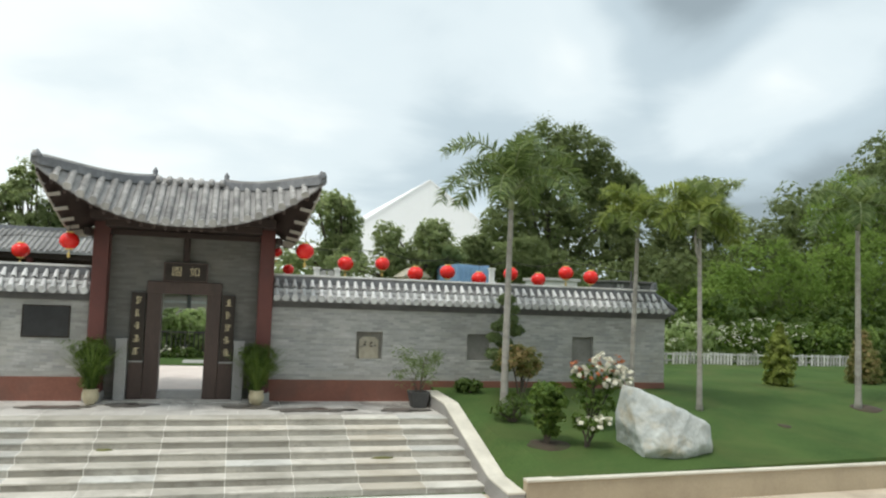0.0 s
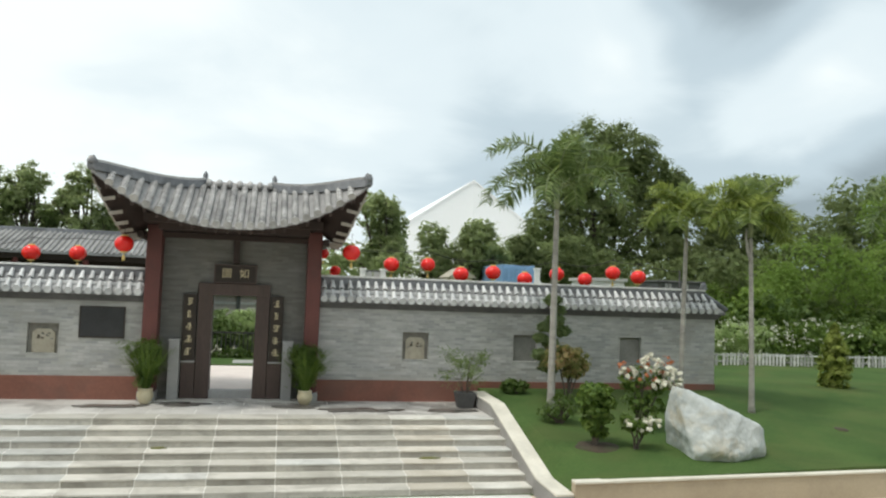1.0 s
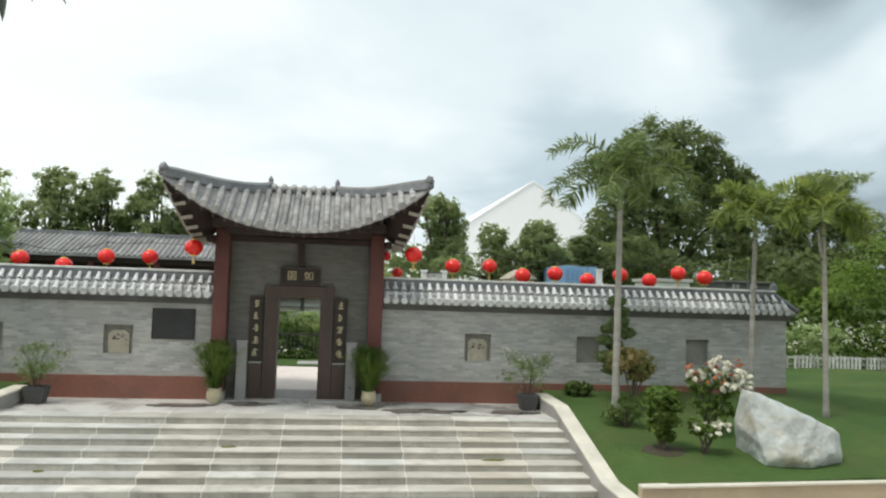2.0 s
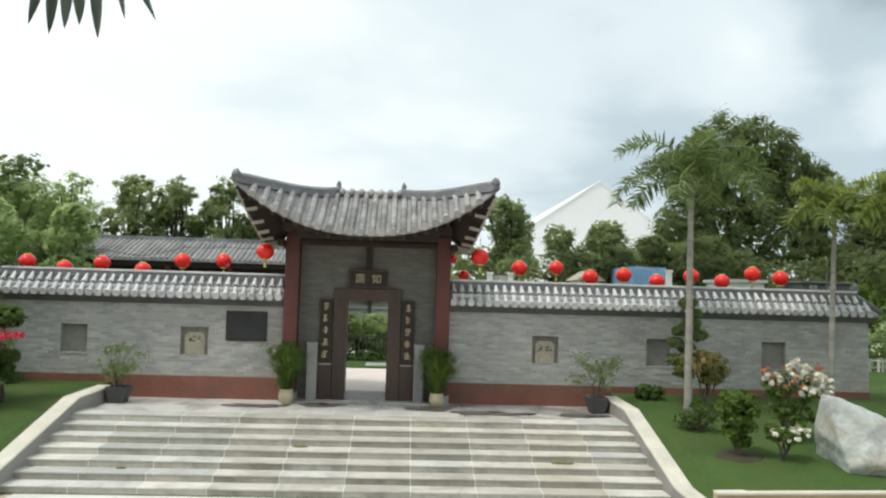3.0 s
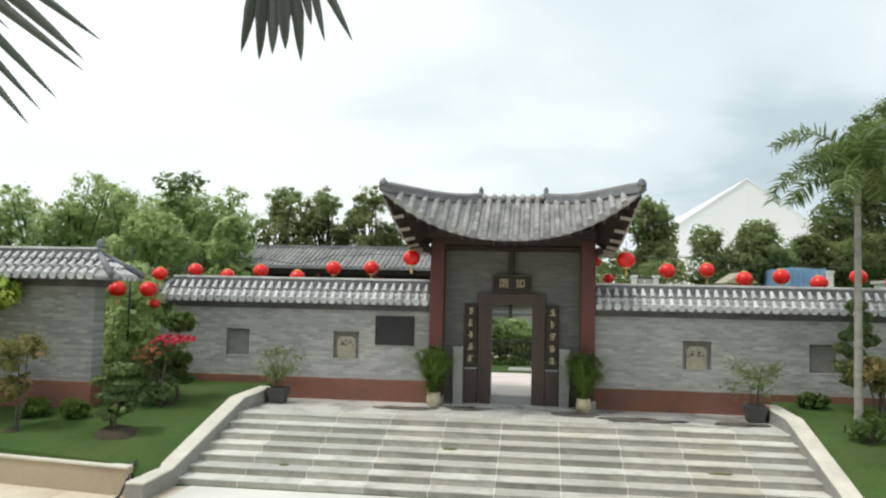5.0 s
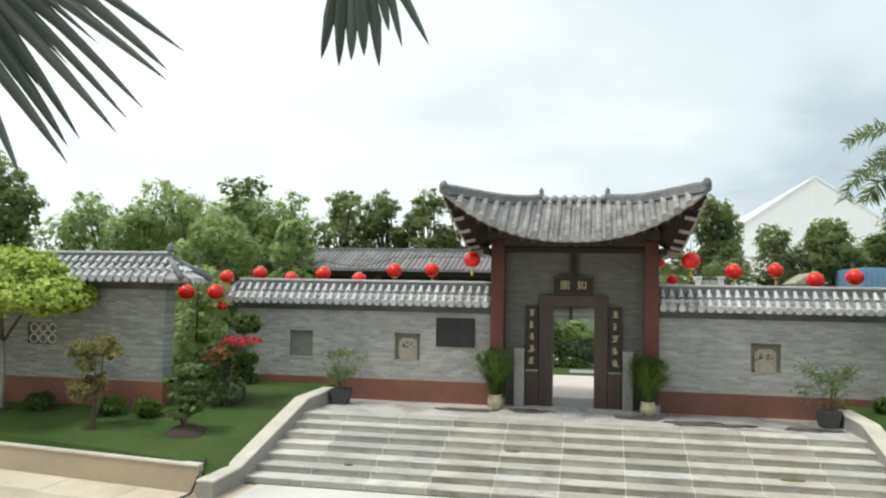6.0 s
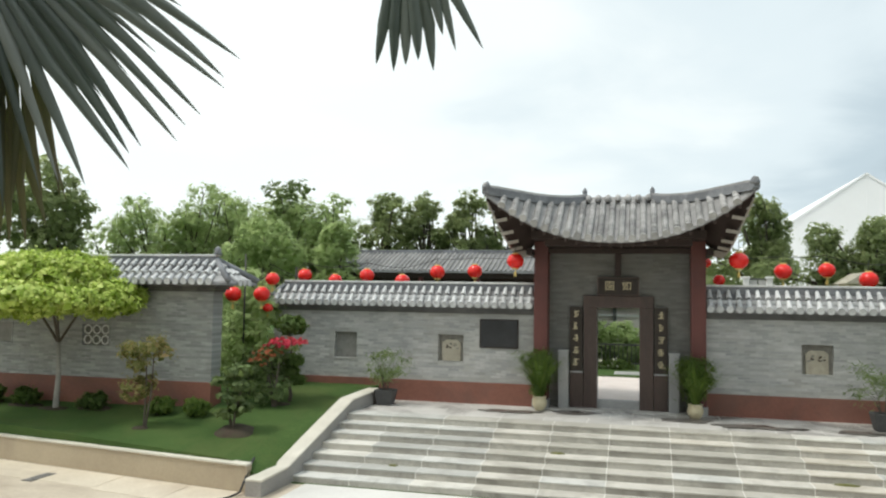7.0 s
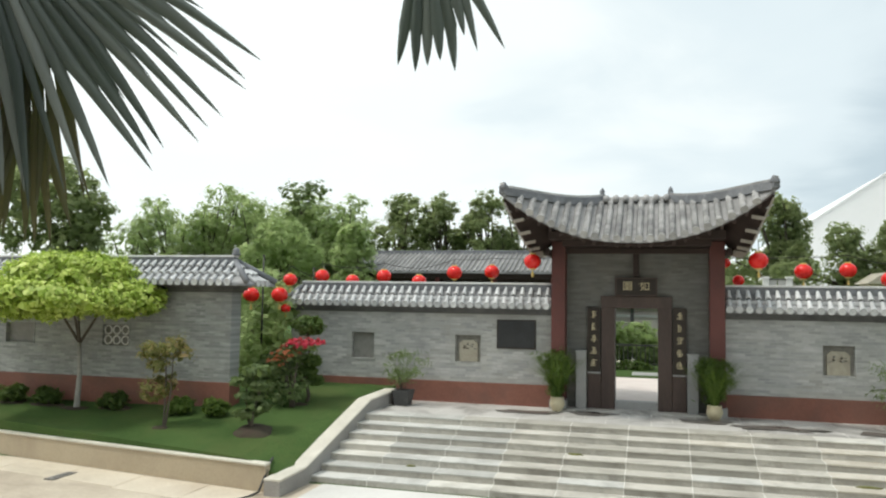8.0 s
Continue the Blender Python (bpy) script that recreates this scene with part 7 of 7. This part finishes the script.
for x in (16.1, 20.8, 25.5):
    part("mullion", boxed(x - 0.04, x + 0.04, 59.95, 60.0, court, 7.95 + (9.4 - abs(x - 20.8)) * 0.68 - 0.3), M["white_sheet"], ware)
# hidden pale slab, added as a reflector that brightens the warehouse gable
single("warehouse_yard", boxed(-4, 46, 38.0, 59.8, court - 0.05, court + 0.02), M["paving_pale"], "unseen pale slab added to bounce light onto the warehouse", "pavement", kind="structure")
cont = thing("container", "blue sheet-metal container behind the wall", "container")
part("body", boxed(10.70, 12.20, 14.0, 17.5, court, 3.84, bevel=0.03), M["blue_sheet"], cont)
for k in range(7):
    part("rib", boxed(10.77 + 0.21 * k, 10.84 + 0.21 * k, 13.96, 14.0, 0.1, 3.7), M["blue_sheet"], cont)
hut = thing("garden_hut", "small cream hut with a pale roof behind the wall", "building")
part("wall", boxed(8.4, 9.4, 14.2, 16.0, court, 3.2), M["pot_cream"], hut, "cream wall")
bm = bmesh.new()
gable = [(8.25, 3.18), (9.55, 3.18), (8.9, 3.62)]
a_, b_ = [bm.verts.new((x, 14.0, z)) for x, z in gable], [bm.verts.new((x, 16.2, z)) for x, z in gable]
bm.faces.new(a_), bm.faces.new(b_[::-1])
for k in range(3):
    bm.faces.new((a_[k], b_[k], b_[(k + 1) % 3], a_[(k + 1) % 3]))
part("roof", bm, M["ochre"], hut, "low cream gabled roof")

# ---- small structures that just top the right wall ----
kiosk = thing("garden_railing", "short white railing with square posts and two grey panels", "railing")
for x in (3.88, 4.60):
    part("post", boxed(x - 0.09, x + 0.09, 8.0, 8.2, court, 3.16, bevel=0.015), M["white_paint"], kiosk, "white square post")
    part("post_cap", boxed(x - 0.12, x + 0.12, 7.97, 8.23, 3.16, 3.24, bevel=0.02), M["white_paint"], kiosk, "white post cap")
for x in (4.105, 4.375):
    part("panel", boxed(x - 0.115, x + 0.115, 8.07, 8.12, 2.3, 3.12, bevel=0.008), M["grey_wall"], kiosk, "grey panel")
for z in (2.22, 3.13):
    part("rail", boxed(3.97, 4.51, 8.06, 8.13, z, z + 0.05), M["corbel"], kiosk, "dark rail")
post = thing("gate_post", "white square gate post beside the blue container", "post")
part("shaft", boxed(11.90, 12.12, 13.0, 13.2, court, 3.62, bevel=0.015), M["white_paint"], post)
part("cap", boxed(11.87, 12.15, 12.97, 13.23, 3.62, 3.70, bevel=0.015), M["white_paint"], post)
annex = thing("garden_annex", "low white outbuilding with a flat roof behind the wall", "building")
part("wall", boxed(12.4, 13.7, 8.0, 10.0, court, 3.12), M["white_paint"], annex, "white rendered wall")
part("roof", boxed(12.3, 13.8, 7.9, 10.1, 3.12, 3.24, bevel=0.02), M["grey_wall"], annex)
store = thing("garden_store", "dark store with two pale windows behind the wall", "building")
part("wall", boxed(17.2, 19.2, 12.0, 14.0, ground_z(12), 3.30), M["corbel"], store, "dark rendered wall")
for x in (17.65, 18.45):
    win = part("window", boxed(x - 0.16, x + 0.16, 11.97, 12.0, 3.05, 3.24), M["grey_wall"], store, "small pale window")
    part("glazing_bar", boxed(x - 0.015, x + 0.015, 11.955, 11.97, 3.05, 3.24), M["corbel"], win)
part("roof", boxed(17.05, 19.35, 11.8, 14.2, 3.30, 3.37, bevel=0.02), M["corbel"], store)


# ---- pieces: stair and terrace slabs ----
SLABS = ("granite", "granite", "granite_cool", "granite", "granite_warm", "granite", "granite_cool")
slab_mesh = {}


def slab(parent, x0, x1, y0, y1, z0, z1, key, name="slab"):
    """A bevelled stone slab; alike slabs share one mesh."""
    size = (round(x1 - x0, 2), round(y1 - y0, 3), round(z1 - z0, 3), key)
    if size not in slab_mesh:
        hx, hy, hz = size[0] / 2, size[1] / 2, size[2] / 2
        slab_mesh[size] = mesh_bm(name, boxed(-hx, hx, -hy, hy, -hz, hz, bevel=0.006), M[key])
    ob = part(name, slab_mesh[size], None, parent)
    ob.location = ((x0 + x1) / 2, (y0 + y1) / 2, (z0 + z1) / 2)
    return ob


rnd = random.Random(11)
for k in range(7):
    zt = Z_TERRACE - k * RISER
    yf = STAIR_Y - k * TREAD
    joints = [-flank_x(-1, yf)] + [-0.08 + 1.185 * n for n in range(-4, 5)] + [flank_x(1, yf)]
    for x, x1 in zip(joints, joints[1:]):
        key = rnd.choice(("granite_warm", "granite_warm", "granite")) if 1.9 < x < 4.0 and k > 1 else rnd.choice(("granite_cool", "granite_cool", "granite")) if x < -1.0 else rnd.choice(SLABS)
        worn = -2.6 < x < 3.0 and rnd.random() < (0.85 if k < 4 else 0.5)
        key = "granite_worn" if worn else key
        dz = rnd.uniform(-0.003, 0.003)
        depth = TREAD - 0.01 if k else 0.50
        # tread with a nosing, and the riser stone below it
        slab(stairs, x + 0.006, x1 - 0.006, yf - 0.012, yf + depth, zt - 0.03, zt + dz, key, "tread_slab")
        # riser stones carry the shade-darkened tone
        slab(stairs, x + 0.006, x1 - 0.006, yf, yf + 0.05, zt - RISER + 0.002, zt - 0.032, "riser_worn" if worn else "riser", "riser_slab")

terrace = thing("terrace", "pale granite paved landing before the gate, damp in places", "landing", kind="structure")
y = STAIR_Y + 0.505
for j, dy in enumerate((0.68, 0.68, 0.66)):
    x = -5.84 + (0.0 if j % 2 else -0.45)
    while x < STAIR_X - 0.02:
        x0, x1 = max(x, -5.84), min(x + 0.95, STAIR_X)
        if x1 - x0 > 0.1:
            slab(terrace, x0 + 0.005, x1 - 0.005, y + 0.005, y + dy - 0.005, Z_TERRACE - 0.05, Z_TERRACE + rnd.uniform(-0.003, 0.002), "landing", "paving_slab")
        x += 0.95
    y += dy

# ---- single bricks that stand a little proud of the weathered walls ----
def proud_bricks(wall, y0, x0, x1, z0, z1, clear, key, seed, most=295):
    """Bricks on the courses of the wall, some millimetres proud; clear lists the openings: x0, x1, z0, z1."""
    shapes = [mesh_bm("brick", boxed(-w / 2, w / 2, -0.006, 0.008, -0.028, 0.028), M[key]) for w in (0.258, 0.250)]
    q = random.Random(seed)
    spots = []
    for row in range(math.ceil(z0 / 0.068), int(z1 / 0.068)):
        shift = 0.0 if row % 2 else 0.135
        for n in range(math.ceil((x0 + shift) / 0.27), int(math.floor((x1 + shift) / 0.27))):
            x, z = n * 0.27 - shift + 0.135, row * 0.068 + 0.034
            if not any(a - 0.19 < x < b + 0.19 and c - 0.09 < z < d + 0.09 for a, b, c, d in clear):
                spots.append((x, z))
    for x, z in q.sample(spots, min(most, len(spots))):
        ob = part("brick", q.choice(shapes), None, wall)
        ob.location = (x, y0 + q.uniform(-0.002, 0.003), z)


proud_bricks(wall_right, 0.0, 2.06, 12.40, 0.34, 1.96, [(4.07, 4.73, *NZ), (6.93, 7.56, *NZ), (9.84, 10.45, *NZ)], "brick_piece", 31)
proud_bricks(wall_left, 0.0, -8.90, -2.06, 0.36, 1.96, [(-7.28, -6.66, *NZ), (-4.46, -3.80, *NZ), (-3.39, -2.40, 1.15, 1.88)], "brick_piece", 32)
proud_bricks(wall_tall, -3.10, -15.6, -9.15, 0.43, 2.40, [(-15.45, -14.60, 1.12, 1.62), (-12.55, -11.80, 1.12, 1.62)], "brick_piece_mossy", 33)
